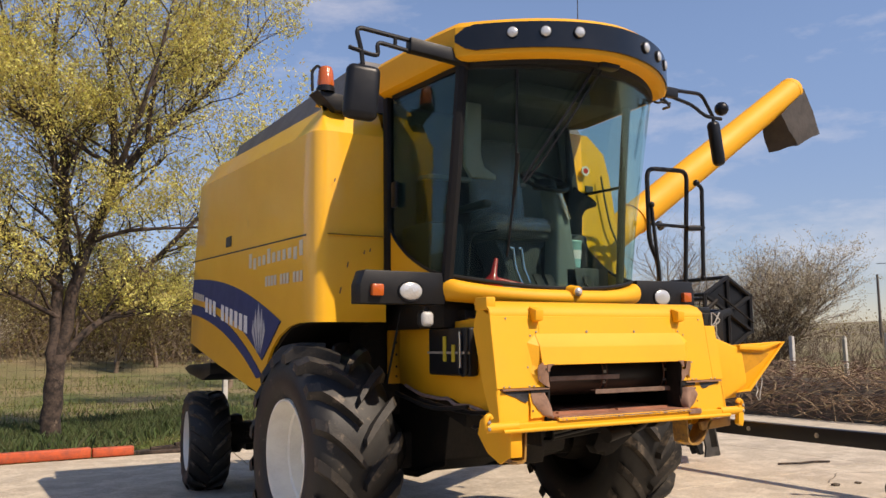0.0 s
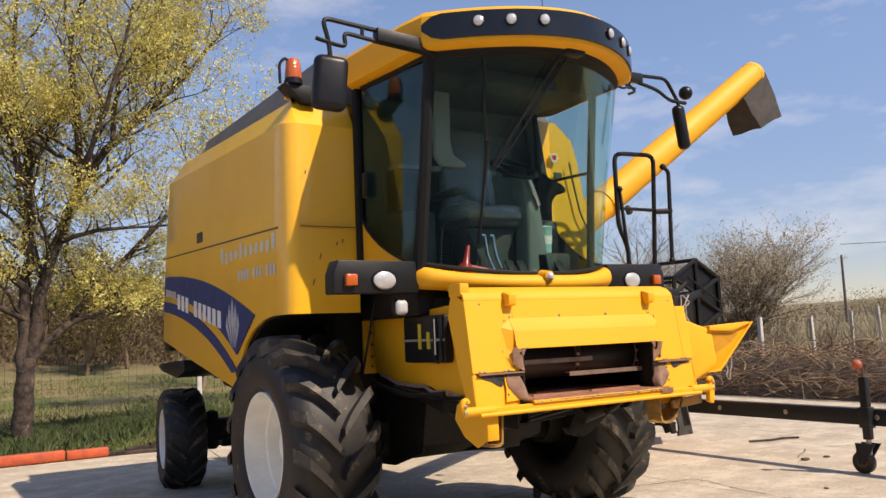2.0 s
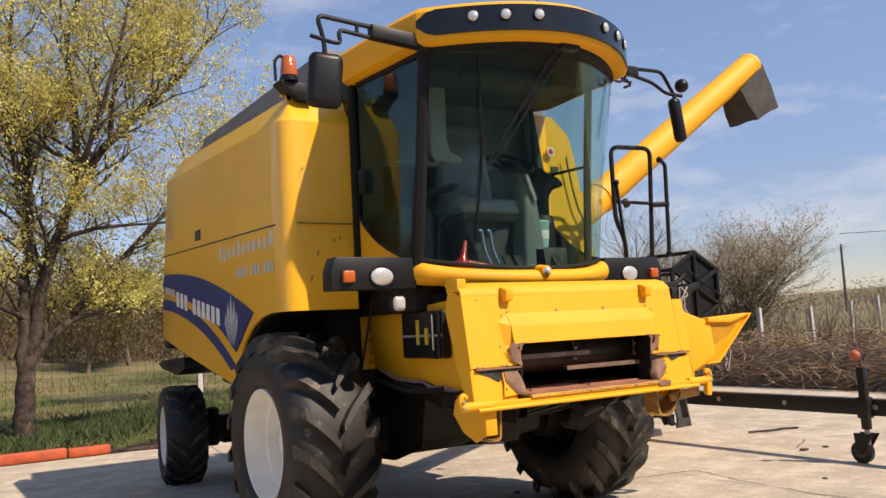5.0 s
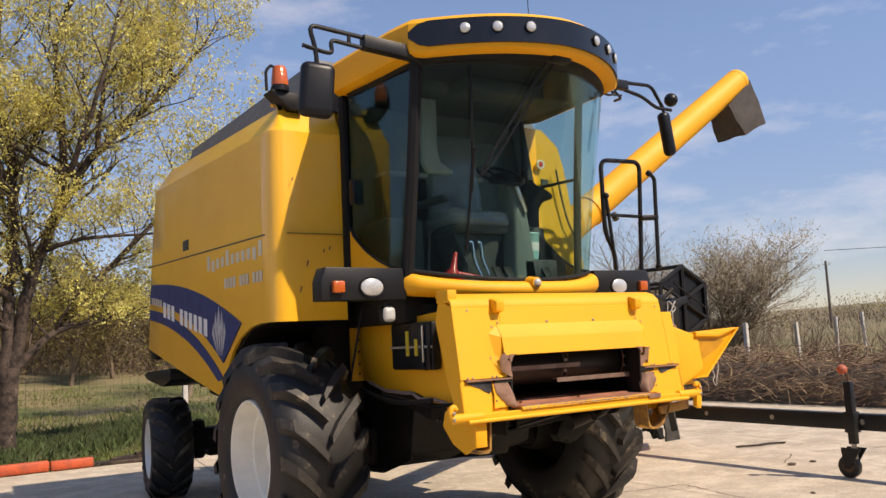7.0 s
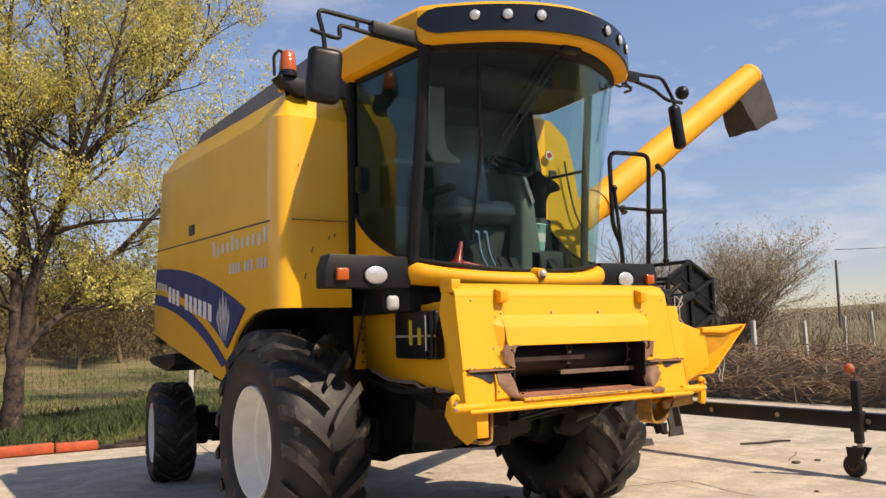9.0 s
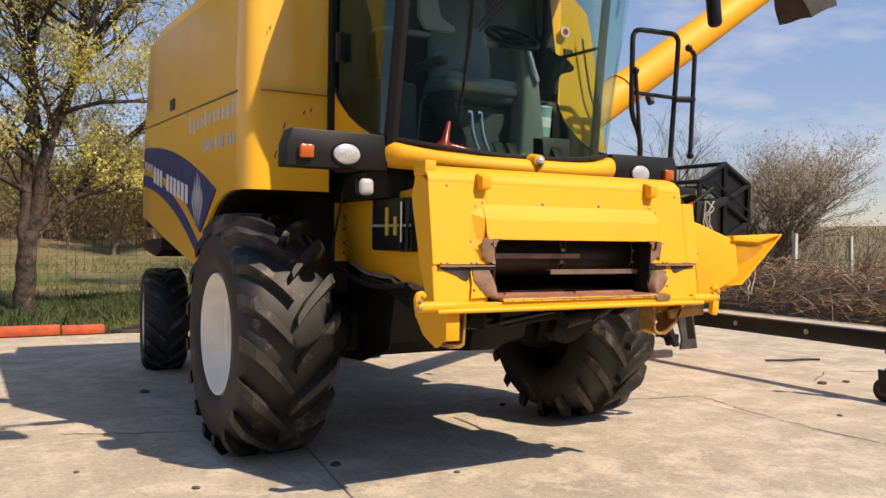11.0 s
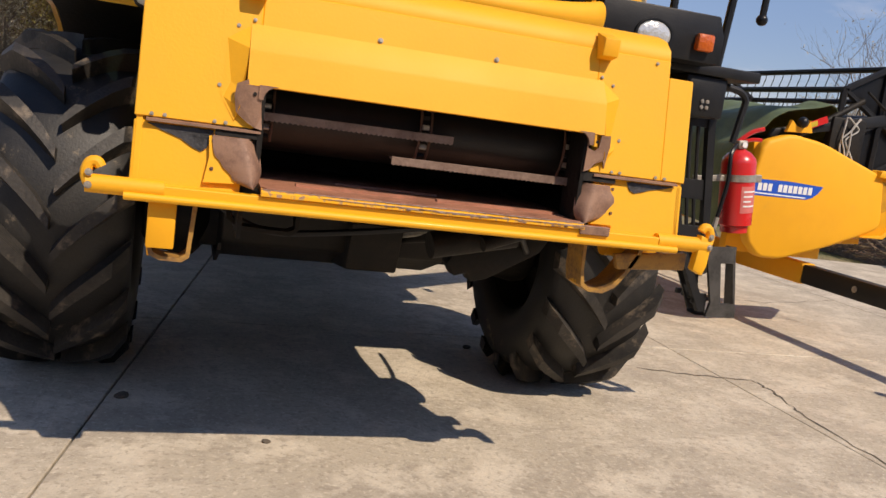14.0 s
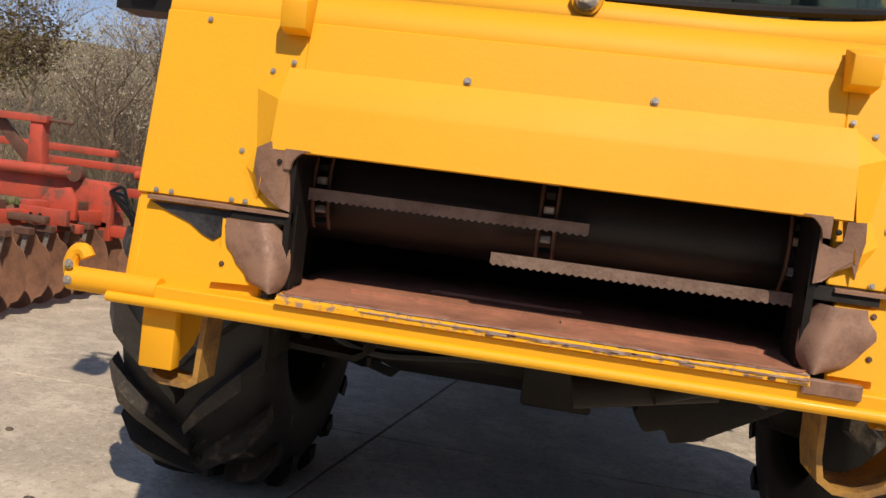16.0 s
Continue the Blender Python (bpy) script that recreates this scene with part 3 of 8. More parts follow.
def shell(sx):
    """One side of the body: the front panel, the rounded corner and the long side, with the sloped shoulder above."""
    cols = [("f", x) for x in (-1.0 if sx < 0 else -0.87, -1.2, -1.4, -1.49)]
    for k in range(1, 6):
        a = k / 6 * math.pi / 2
        cols.append(("c", a))
    cols += [("s", y) for y in (1.15, 1.25, 1.35, 1.45, 1.56, 1.68, 1.80, 1.89, 1.97, 2.06, 2.15, 2.23, 2.31, 2.6, 3.0, 3.59, 4.2, 4.75)]
    cols += [("r", a) for a in (0.35, 0.8, 1.2, 1.57)]
    rows = 10
    up = [(0.0, 0.0), (0.035, 0.04), (0.165, 0.24), (0.20, 0.265), (0.30, 0.28)] if sx < 0 else [(0.0, 0.0), (0.15, 0.30), (0.20, 0.67), (0.235, 0.88), (0.295, 1.09), (0.48, 1.25)]
    b = bmesh.new()
    grid = []
    for kind, v in cols:
        if kind == "f":
            x, y, nx, ny, low, ridge = v, 1.03, 0, 1, 1.86, 3.34
        elif kind == "c":
            x, y, nx, ny, low, ridge = -1.49 - 0.115 * math.sin(v), 1.145 - 0.115 * math.cos(v), math.sin(v), math.cos(v), 1.86, 3.34
        elif kind == "s":
            x, y, nx, ny, low, ridge = -1.605, v, 1, 0, lerp_at(LOW, v), 3.34 + (v - 1.15) * 0.030
        else:
            x, y, nx, ny, low, ridge = -1.605 + 0.10 * (1 - math.cos(v)), 4.75 + 0.10 * math.sin(v), 1.0, -0.3 * math.sin(v), 1.72, 3.45
        if sx > 0:
            ridge -= 0.98
        col = []
        for j in range(rows + 1):
            z = low + (ridge - low) * j / rows
            lean = -0.20 * (z - 1.72) * max(0, (y - 2.5) / 2.3) if kind in "sr" else 0
            belly = 0.012 * math.sin(math.pi * j / rows) if kind == "s" else 0
            col.append(b.verts.new((-sx * (x - belly), y + lean, z)))
        lean = -0.20 * (ridge - 1.72) * max(0, (y - 2.5) / 2.3) if kind in "sr" else 0
        for d, h in up[1:]:
            dy = d
            if kind in "fc":
                dy = d * (0.9 if sx < 0 else 0.05)
            x_up = x + nx * d if sx < 0 or kind in "sr" else max(x, -1.605 + d)
            col.append(b.verts.new((-sx * x_up, y + lean + ny * dy, ridge + h)))
        grid.append(col)
    for u, v in zip(grid, grid[1:]):
        for j in range(len(u) - 1):
            b.faces.new((u[j], v[j], v[j + 1], u[j + 1]))
    bmesh.ops.recalc_face_normals(b, faces=b.faces)
    if sx * sum(f.normal.x for f in b.faces) < 0:
        bmesh.ops.reverse_faces(b, faces=b.faces[:])
    thicken_as_is(b, 0.025)
    return b


side_r = part("side_panel", shell(-1), YELLOW_BODY, combine, "long yellow side panel with blue decal", smooth=28)
side_l = part("side_panel", shell(1), YELLOW_BODY, combine, smooth=28)
part("threshing_body", box(-1.52, 1.50, 1.30, 4.55, 1.95, 3.25, 0.02), GRIME_SHADE, combine)
part("lower_body", prism([(1.9, 0.95), (4.4, 1.2), (4.5, 2.0), (1.9, 2.0)], "x", -1.05, 1.05, 0.02), GRIME_SHADE, combine)
part("rear_hood", prism([(4.30, 1.55), (4.70, 1.74), (4.42, 3.05), (4.1, 3.25)], "x", -1.50, 1.40, 0.03), YELLOW, combine)
part("tank_deck", box(-1.38, 1.25, 1.20, 4.10, 3.50, 3.60, 0.02), YELLOW, combine)

# grey grain tank cover over the deck
cover = bmesh.new()
lo = [cover.verts.new(p) for p in ((-1.34, 1.16, 3.58), (1.20, 1.16, 3.58), (1.20, 4.15, 3.60), (-1.34, 4.25, 3.60))]
hi = [cover.verts.new(p) for p in ((-1.08, 1.30, 4.05), (0.95, 1.30, 4.05), (0.95, 4.6, 4.02), (-1.10, 4.7, 4.03))]
cover.faces.new(lo[::-1])
cover.faces.new(hi)
for k in range(4):
    cover.faces.new((lo[k], lo[(k + 1) % 4], hi[(k + 1) % 4], hi[k]))
bmesh.ops.recalc_face_normals(cover, faces=cover.faces)
box(-0.95, 0.85, 1.30, 2.3, 3.90, 4.05, 0.03, 2, cover)
tank = part("grain_tank_cover", cover, GREY_COVER, combine, "dark grey folded grain tank cover")

# seams, slot and decals on the lit side
part("seam", prism([(1.17, 2.528), (4.68, 2.62), (4.68, 2.632), (1.17, 2.540)], "x", -1.612, -1.6215), INTERIOR_DARK, side_r, smooth=0)
part("seam", box(-1.50, -1.005, 1.0015, 1.02, 2.529, 2.535), material("seam_shade", (0.25, 0.12, 0.01), 0.6), side_r, smooth=0)
part("slot", box(-1.628, -1.600, 3.17, 3.33, 2.655, 2.755, 0.004, 1), INTERIOR_DARK, side_r, "small black grab slot", smooth=0)


def curve_between(p, c, q, n=14):
    p, c, q = Vector(p), Vector(c), Vector(q)
    return [tuple(p * (1 - t) ** 2 + c * 2 * t * (1 - t) + q * t * t) for t in (k / n for k in range(n + 1))]


top = curve_between((4.60, 2.42), (3.0, 2.36), (1.74, 1.88))
bottom = curve_between((2.20, 1.56), (3.15, 2.10), (4.64, 2.215))
part("decal", prism(top + bottom, "x", -1.608, -1.6200), BLUE, side_r, "dark blue swoosh decal", smooth=0)
a1 = curve_between((4.65, 2.15), (3.15, 2.02), (2.20, 1.42))
a2 = curve_between((2.34, 1.40), (3.25, 1.90), (4.67, 2.04))
part("decal_stripe", prism(a1 + a2, "x", -1.608, -1.6198), BLUE, side_r, smooth=0)
bars(side_r, 10, (-1.6202, 4.03, 2.115), (0, -0.152, -0.026), (0.10, 0.155), (-1, 0, 0), 0.003, WHITE, (0, 0, 1), skip=(3,))
bars(side_r, 5, (-1.6202, 4.52, 2.240), (0, -0.085, -0.012), (0.055, 0.075), (-1, 0, 0), 0.003, SILVER, (0, 0, 1))
for k, h in enumerate((0.13, 0.10, 0.085, 0.085, 0.13, 0.085, 0.085, 0.085, 0.085, 0.10, 0.12)):
    bars(side_r, 1, (-1.6165, 2.55 - 0.128 * k, 2.385 + (h / 2 if h > 0.115 or h < 0.09 else h / 2 - 0.02)), (0, -0.128, -0.002), (0.072, h), (-1, 0, 0), 0.004, SILVER, (0, 0, 1))
bars(side_r, 12, (-1.6165, 2.10, 2.235), (0, -0.076, -0.001), (0.052, 0.085), (-1, 0, 0), 0.004, SILVER, (0, 0, 1), skip=(4, 8))
for k, (off, tall, wide) in enumerate(((0, 0.44, 0.085), (-0.082, 0.385, 0.075), (0.082, 0.385, 0.075), (-0.148, 0.29, 0.06), (0.148, 0.29, 0.06))):
    y0, z0 = 2.27 + off * 0.35, 1.62
    y1 = 2.29 + off
    pts = [(y0, z0), (y1 - wide / 2, z0 + tall * 0.65), (y1, z0 + tall), (y1 + wide / 2, z0 + tall * 0.65)]
    part("emblem_leaf", prism(pts, "x", -1.6198, -1.6215 - 0.0004 * k), GREY_LEAF, side_r, smooth=0)
for (x, z, l) in ((-1.34, 2.30, 0.045), (-1.40, 2.10, 0.05), (-1.20, 2.40, 0.03), (-1.15, 2.42, 0.03), (-1.45, 2.95, 0.03)):
    part("scratch", turned(box(-0.005, 0.005, 0, 0.002, -l / 2, l / 2), Matrix.Translation((x, 1.0025, z)) @ Matrix.Rotation(0.25, 4, "Y")), RUST, side_r, smooth=0)

# cab
part("cab_floor", prism([(-0.85, 0.30), (-0.5, 0.10), (0, 0.03), (0.5, 0.10), (0.85, 0.30), (0.95, 1.08), (-0.95, 1.08)], "z", 2.0, 2.08, 0.01), INTERIOR_DARK, combine)
part("cab_base", box(-0.88, 0.88, 0.34, 1.25, 1.80, 2.0, 0.02), GRIME_SHADE, combine)
part("cab_back", prism([(-0.96, 2.08), (-0.96, 3.62), (0.84, 3.62), (0.85, 3.3), (0.85, 2.08)], "y", 1.10, 1.16), CAB_BACK, combine, smooth=0)


def ws(u, v):
    x = (u * 2 - 1) * (0.875 + 0.015 * v)
    y_low, y_top = 0.0 + 0.345 * x * x, -0.36 + 0.44 * x * x
    z_low = 2.085 + 0.09 * (x / 0.88) ** 2
    z = z_low + (3.63 - z_low) * v
    return (x, y_low + (y_top - y_low) * v ** 1.15, z)


screen = part("windscreen", sheet(ws, 28, 12, 0.006), GLASS, combine, "large curved tinted windscreen", smooth=60)
seal = bmesh.new()
pipe([ws(i / 24, 0) for i in range(25)], 0.017, 8, seal, 0.001, 1)
part("windscreen_seal", seal, TRIM, screen)
wt = bmesh.new()
pipe([Vector(ws(i / 24, 1)) + Vector((0, 0.02, 0.02)) for i in range(25)], 0.038, 8, wt, 0.001, 1)
part("windscreen_seal", wt, TRIM, screen)
for s in (-1, 1):
    a, c = Vector(ws(0 if s < 0 else 1, 0)), Vector(ws(0 if s < 0 else 1, 1))
    b = bmesh.new()
    if s < 0:
        pipe([a + Vector((-0.020, 0.0, -0.05)), (a + c) / 2 + Vector((-0.026, -0.02, 0)), c + Vector((-0.020, 0.0, 0.05))], 0.046, 8, b)
    else:
        pipe([(0.842, 0.37, 2.10), (0.850, 0.31, 2.90), (0.860, 0.23, 3.68)], 0.034, 8, b)
    part("front_post", b, TRIM, combine)
    x0, x1 = (-1.02, -0.955) if s < 0 else (0.80, 0.852)
    part("rear_post", box(x0, x1, 0.965, 1.04, 2.18, 3.66, 0.012), TRIM, combine)
SILL = [(0.15, 2.17), (0.3, 2.185), (0.45, 2.22), (0.6, 2.285), (0.75, 2.37), (0.9, 2.49), (0.98, 2.60)]


def side_glass(s):
    def fn(u, v):
        y_low = 0.27 + u * 0.70
        y_top = 0.03 + u * 0.94
        low = lerp_at(SILL, y_low)
        y = y_low + (y_top - y_low) * v
        return (s * (0.885 + 0.10 * u ** 0.7), y, low + (3.62 - low) * v)
    return fn


for s in (-1, 1):
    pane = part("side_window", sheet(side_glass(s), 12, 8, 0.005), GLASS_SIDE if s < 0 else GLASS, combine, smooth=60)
    fn = side_glass(s)
    part("window_seal", pipe([fn(i / 12, 0) for i in range(13)], 0.012, 8, None, 0.001, 1), PLASTIC, pane)

    def quarter(u, v, s=s, fn=fn):
        x, y, z = fn(u, 0)
        return (x + s * 0.004, y, 2.02 + (z - 2.03) * v)
    part("quarter_panel", sheet(quarter, 12, 3, 0.02), YELLOW, combine, smooth=40)
part("door_handle", box(-1.02, -0.99, 0.82, 0.90, 2.75, 2.95, 0.01), PLASTIC, combine)
part("far_door_bar", pipe([(0.91, 0.95, 3.008), (0.86, 0.60, 2.985), (0.825, 0.30, 2.968)], 0.014, 8), PLASTIC, combine)


# cab roof, lofted through rings of its outline
def roof_ring(inset, z, n=40):
    pts = []
    for k in range(n + 1):
        x = -1.0 + 2.0 * k / n
        pts.append(Vector((x, -0.575 + 0.50 * x * x - 0.03 * (1 - abs(x)), z)))
    for y in (0.15, 0.40, 0.70, 0.98):
        pts.append(Vector((1.03 + 0.06 * y, y, z)))
    pts += [Vector((0.95, 1.12, z)), Vector((-0.95, 1.12, z))]
    for y in (0.98, 0.70, 0.40, 0.15):
        pts.append(Vector((-1.03 - 0.06 * y, y, z)))
    c = Vector((0, 0.35, z))
    out = []
    for p in pts:
        d = p - c
        out.append(c + d * (1 - inset / max(d.length, 0.01)))
    return out


def loft(rings_, caps=True):
    b = bmesh.new()
    rows_ = [[b.verts.new(p) for p in r] for r in rings_]
    for u, v in zip(rows_, rows_[1:]):
        for k in range(len(u)):
            q = (k + 1) % len(u)
            b.faces.new((u[k], u[q], v[q], v[k]))
    if caps:
        b.faces.new(rows_[0][::-1])
        b.faces.new(rows_[-1])
    return b


roof = part("cab_roof", loft([roof_ring(0.16, 3.665), roof_ring(0.05, 3.655), roof_ring(0.005, 3.675), roof_ring(-0.012, 3.72), roof_ring(-0.012, 3.88), roof_ring(0.03, 3.925), roof_ring(0.14, 3.955), roof_ring(0.5, 3.985)]),
            YELLOW, combine, "rounded yellow cab roof with black lamp visor", smooth=30)
band_out, band_in = roof_ring(-0.020, 3.0), roof_ring(0.03, 3.0)
band = bmesh.new()
idx = [k for k in range(41)]
cols4 = []
for k in idx:
    e = abs(k / 40 * 2 - 1)
    h = 0.092 * (1 - max(0, (e - 0.90) / 0.10) ** 2 * 0.75)
    z0, z1 = 3.795 - h, 3.795 + h
    o, i_ = band_out[k], band_in[k]
    cols4.append([band.verts.new(Vector((o.x, o.y, z0))), band.verts.new(Vector((o.x, o.y, z1))), band.verts.new(Vector((i_.x, i_.y, z1))), band.verts.new(Vector((i_.x, i_.y, z0)))])
for u, v in zip(cols4, cols4[1:]):
    for k in range(4):
        band.faces.new((u[k], u[(k + 1) % 4], v[(k + 1) % 4], v[k]))
band.faces.new(cols4[0])
band.faces.new(cols4[-1][::-1])
visor = part("lamp_visor", band, GLOSS_BLACK, roof, "glossy black lamp visor", smooth=40)
for x in (-0.716, -0.526, -0.309, 0.309, 0.526, 0.716):
    y = -0.575 + 0.50 * x * x - 0.03 * (1 - abs(x)) - 0.025
    w = Vector((-x * 1.0, -1, 0)).normalized() * -1
    w = Vector((x * 0.95, -1, -0.05)).normalized()
    c = Vector((x, y, 3.81))
    lamp = rod(c - w * 0.02, c + w * 0.012, 0.045, 0.042, 20)
    ob = part("roof_lamp", lamp, PLASTIC, roof)
    b = bmesh.new()
    bmesh.ops.create_uvsphere(b, u_segments=18, v_segments=10, radius=0.036)
    turned(b, Matrix.Translation(c + w * 0.012) @ w.to_track_quat("Z", "Y").to_matrix().to_4x4() @ Matrix.Diagonal((1, 1, 0.35, 1)))
    part("roof_lamp", b, LAMP, roof, "round clear work lamp")
part("roof_underside", loft([roof_ring(0.12, 3.63), roof_ring(0.10, 3.67)]), TRIM, roof)
part("wiper_mount", box(-0.07, 0.10, -0.53, -0.44, 3.625, 3.69, 0.012), PLASTIC, roof)
part("wiper_arm", pipe([(-0.03, -0.44, 3.69), (-0.23, -0.36, 3.347), (-0.46, -0.26, 2.98), (-0.55, -0.21, 2.82)], 0.010, 8, None, 0.02), PLASTIC, combine)
part("wiper_arm", pipe([(0.04, -0.45, 3.69), (-0.17, -0.37, 3.353), (-0.40, -0.27, 2.98), (-0.54, -0.21, 2.80)], 0.008, 8, None, 0.02), PLASTIC, combine)
part("wiper_blade", pipe([(-0.60, -0.24, 3.60), (-0.575, -0.18, 3.20), (-0.54, -0.115, 2.87), (-0.52, 0.045, 2.302)], 0.010, 6), PLASTIC, combine)
part("wiper_blade", rod((-0.56, -0.17, 3.02), (-0.53, -0.07, 2.72), 0.015, None, 8), PLASTIC, combine)
part("antenna", rod((0.62, 0.55, 3.95), (0.70, 0.62, 5.1), 0.006, 0.003, 6), PLASTIC, combine)
part("roof_hook", pipe([(0.85, -0.20, 3.60), (0.95, -0.18, 3.56), (1.0, -0.05, 3.58)], 0.012, 6), PLASTIC, combine)


# yellow bumper lip under the windscreen
def lip(u, v):
    x = (u * 2 - 1) * 0.945
    e = abs(x) / 0.945
    y = -0.055 + 0.345 * x * x
    z0, z1 = 1.945 + 0.055 * e ** 2, 2.075 + 0.10 * e ** 3
    a = math.pi * v
    cap = math.sqrt(max(0.0, 1 - max(0, (e - 0.95) / 0.05) ** 2))
    return (x, y + 0.10 - (0.10 + 0.045 * cap) * math.sin(a) ** 0.6, z0 + (z1 - z0) * (0.5 - 0.5 * math.cos(a)))


part("bumper_lip", sheet(lip, 40, 12, 0.012), YELLOW, combine, "rounded yellow bumper under the windscreen", smooth=50)
nose = bmesh.new()
rod((0, -0.02, 2.06), (0, -0.11, 2.055), 0.05, 0.042, 20, nose)
bmesh.ops.bevel(nose, geom=[e for e in nose.edges if e.is_boundary], offset=0.004)
cap = part("nose_lamp_housing", nose, YELLOW, combine)
b = bmesh.new()
bmesh.ops.create_uvsphere(b, u_segments=18, v_segments=10, radius=0.034)
turned(b, Matrix.Translation((0, -0.105, 2.055)))
part("nose_lamp", b, LAMP, cap)

# headlamp boxes
for s in (-1, 1):
    pts = [(s * 1.585, 1.965), (s * 1.585, 2.10), (s * 1.550, 2.195), (s * 0.92, 2.19), (s * 0.92, 1.965)]
    hb = part("headlamp_box", prism(pts, "y", 0.245, 0.40, 0.008), BLACK, combine, "black headlamp housing")
    b = bmesh.new()
    bmesh.ops.create_uvsphere(b, u_segments=28, v_segments=14, radius=1)
    turned(b, Matrix.Translation((s * 1.20, 0.245, 2.055)) @ Matrix.Diagonal((0.092, 0.022, 0.066, 1)))
    part("headlamp", b, LAMP, hb, "oval clear headlamp")
    bz = lathe([(0, 0.066), (-0.012, 0.066), (-0.012, 0.074), (0, 0.076)], (0, 0, 0), "y", 36, None, True)
    part("headlamp_bezel", turned(bz, Matrix.Translation((s * 1.20, 0.246, 2.055)) @ Matrix.Diagonal((1.38, 1, 1, 1))), PLASTIC, hb)
    part("indicator", box(s * 1.468 - 0.045, s * 1.468 + 0.045, 0.205, 0.25, 2.015, 2.098, 0.012), AMBER, hb, "orange indicator lens")
part("work_lamp_stalk", rod((-1.05, 0.30, 1.95), (-1.05, 0.30, 1.90), 0.022, None, 12), PLASTIC, combine)
wl_body = part("work_lamp", turned(box(-0.060, 0.060, -0.025, 0.055, -0.064, 0.064, 0.040, 5), Matrix.Translation((-1.047, 0.30, 1.863))), PLASTIC, combine)
part("work_lamp_glass", box(-1.047 - 0.050, -1.047 + 0.050, 0.262, 0.330, 1.863 - 0.054, 1.863 + 0.054, 0.032, 4), LAMP_WHITE, wl_body)

# mirrors
MR = Vector((-1.70, -0.02, 3.33))
mirror_r = part("mirror", turned(box(-0.115, 0.115, -0.055, 0.055, -0.185, 0.185, 0.05, 4), Matrix.Translation(MR) @ Matrix.Rotation(radians(-12), 4, "Z") @ Matrix.Rotation(radians(5), 4, "Y")), PLASTIC, combine, "black mirror housing", smooth=60)
part("mirror_glass", turned(box(-0.10, 0.10, 0.052, 0.058, -0.16, 0.16), Matrix.Translation(MR) @ Matrix.Rotation(radians(-12), 4, "Z") @ Matrix.Rotation(radians(5), 4, "Y")), CHROME, mirror_r, smooth=0)
part("mirror_arm", prism([(-1.35, 3.762), (-1.0, 3.742), (-0.90, 3.70), (-0.88, 3.60), (-0.97, 3.645), (-1.35, 3.668)], "y", -0.06, 0.02, 0.008), BLACK, combine, "black mirror bracket")
part("mirror_arm", pipe([(-1.33, -0.02, 3.748), (-1.745, -0.02, 3.772), (-1.70, -0.02, 3.62), (-1.69, -0.02, 3.50)], 0.016, 8), BLACK, combine)
part("mirror_arm", pipe([(-1.34, -0.02, 3.672), (-1.59, -0.02, 3.695), (-1.575, -0.02, 3.60), (-1.64, -0.02, 3.60), (-1.79, -0.02, 3.625)], 0.015, 8), BLACK, combine)
part("mirror_arm", rod((-1.45, -0.02, 3.68), (-1.45, -0.02, 3.755), 0.014, None, 8), BLACK, combine)
ML = Vector((1.78, 0.10, 3.41))
part("mirror", turned(box(-0.055, 0.055, -0.05, 0.05, -0.20, 0.20, 0.045, 4), Matrix.Translation(ML) @ Matrix.Rotation(radians(-9), 4, "Y")), PLASTIC, combine, smooth=60)
part("mirror_arm", box(1.02, 1.30, 0.06, 0.12, 3.745, 3.83, 0.01), BLACK, combine)
part("mirror_arm", pipe([(1.28, 0.10, 3.82), (1.62, 0.10, 3.835), (1.76, 0.10, 3.64), (1.76, 0.10, 3.58)], 0.016, 8), BLACK, combine)
part("mirror_arm", pipe([(1.28, 0.10, 3.755), (1.50, 0.10, 3.72), (1.66, 0.10, 3.64), (1.86, 0.10, 3.64)], 0.016, 8), BLACK, combine)
part("mirror_arm", pipe([(1.12, 0.10, 3.75), (1.14, 0.10, 3.69), (1.24, 0.10, 3.70)], 0.009, 6), BLACK, combine)
b = bmesh.new()
bmesh.ops.create_uvsphere(b, u_segments=20, v_segments=12, radius=0.062)
turned(b, Matrix.Translation((1.87, 0.10, 3.735)))
part("side_lamp", b, PLASTIC, combine, "small round black side lamp")
part("lamp_ring", lathe([(0, 0.10), (0.02, 0.11), (0.035, 0.10), (0.02, 0.09)], (1.0, 0.0, 3.75), "y", 28, None, True), PLASTIC, combine)

# beacon on its bracket
bk = part("beacon_bracket", prism([(-1.58, 3.665), (-1.36, 3.655), (-1.30, 3.52), (-1.42, 3.52)], "y", 1.06, 1.24, 0.006), BLACK, combine)
part("beacon_base", lathe([(0, 0.075), (0.03, 0.075), (0.035, 0.066), (0.05, 0.066)], (-1.49, 1.10, 3.662), "z", 24), PLASTIC, bk)
part("beacon", lathe([(0, 0.066), (0.02, 0.068), (0.13, 0.057), (0.155, 0.045), (0.165, 0.02)], (-1.49, 1.10, 3.710), "z", 24), AMBER, bk, "orange rotating beacon")
part("beacon_guard", pipe([(-1.60, 1.10, 3.66), (-1.605, 1.10, 3.82), (-1.56, 1.10, 3.87), (-1.53, 1.10, 3.85)], 0.012, 8), BLACK, bk)

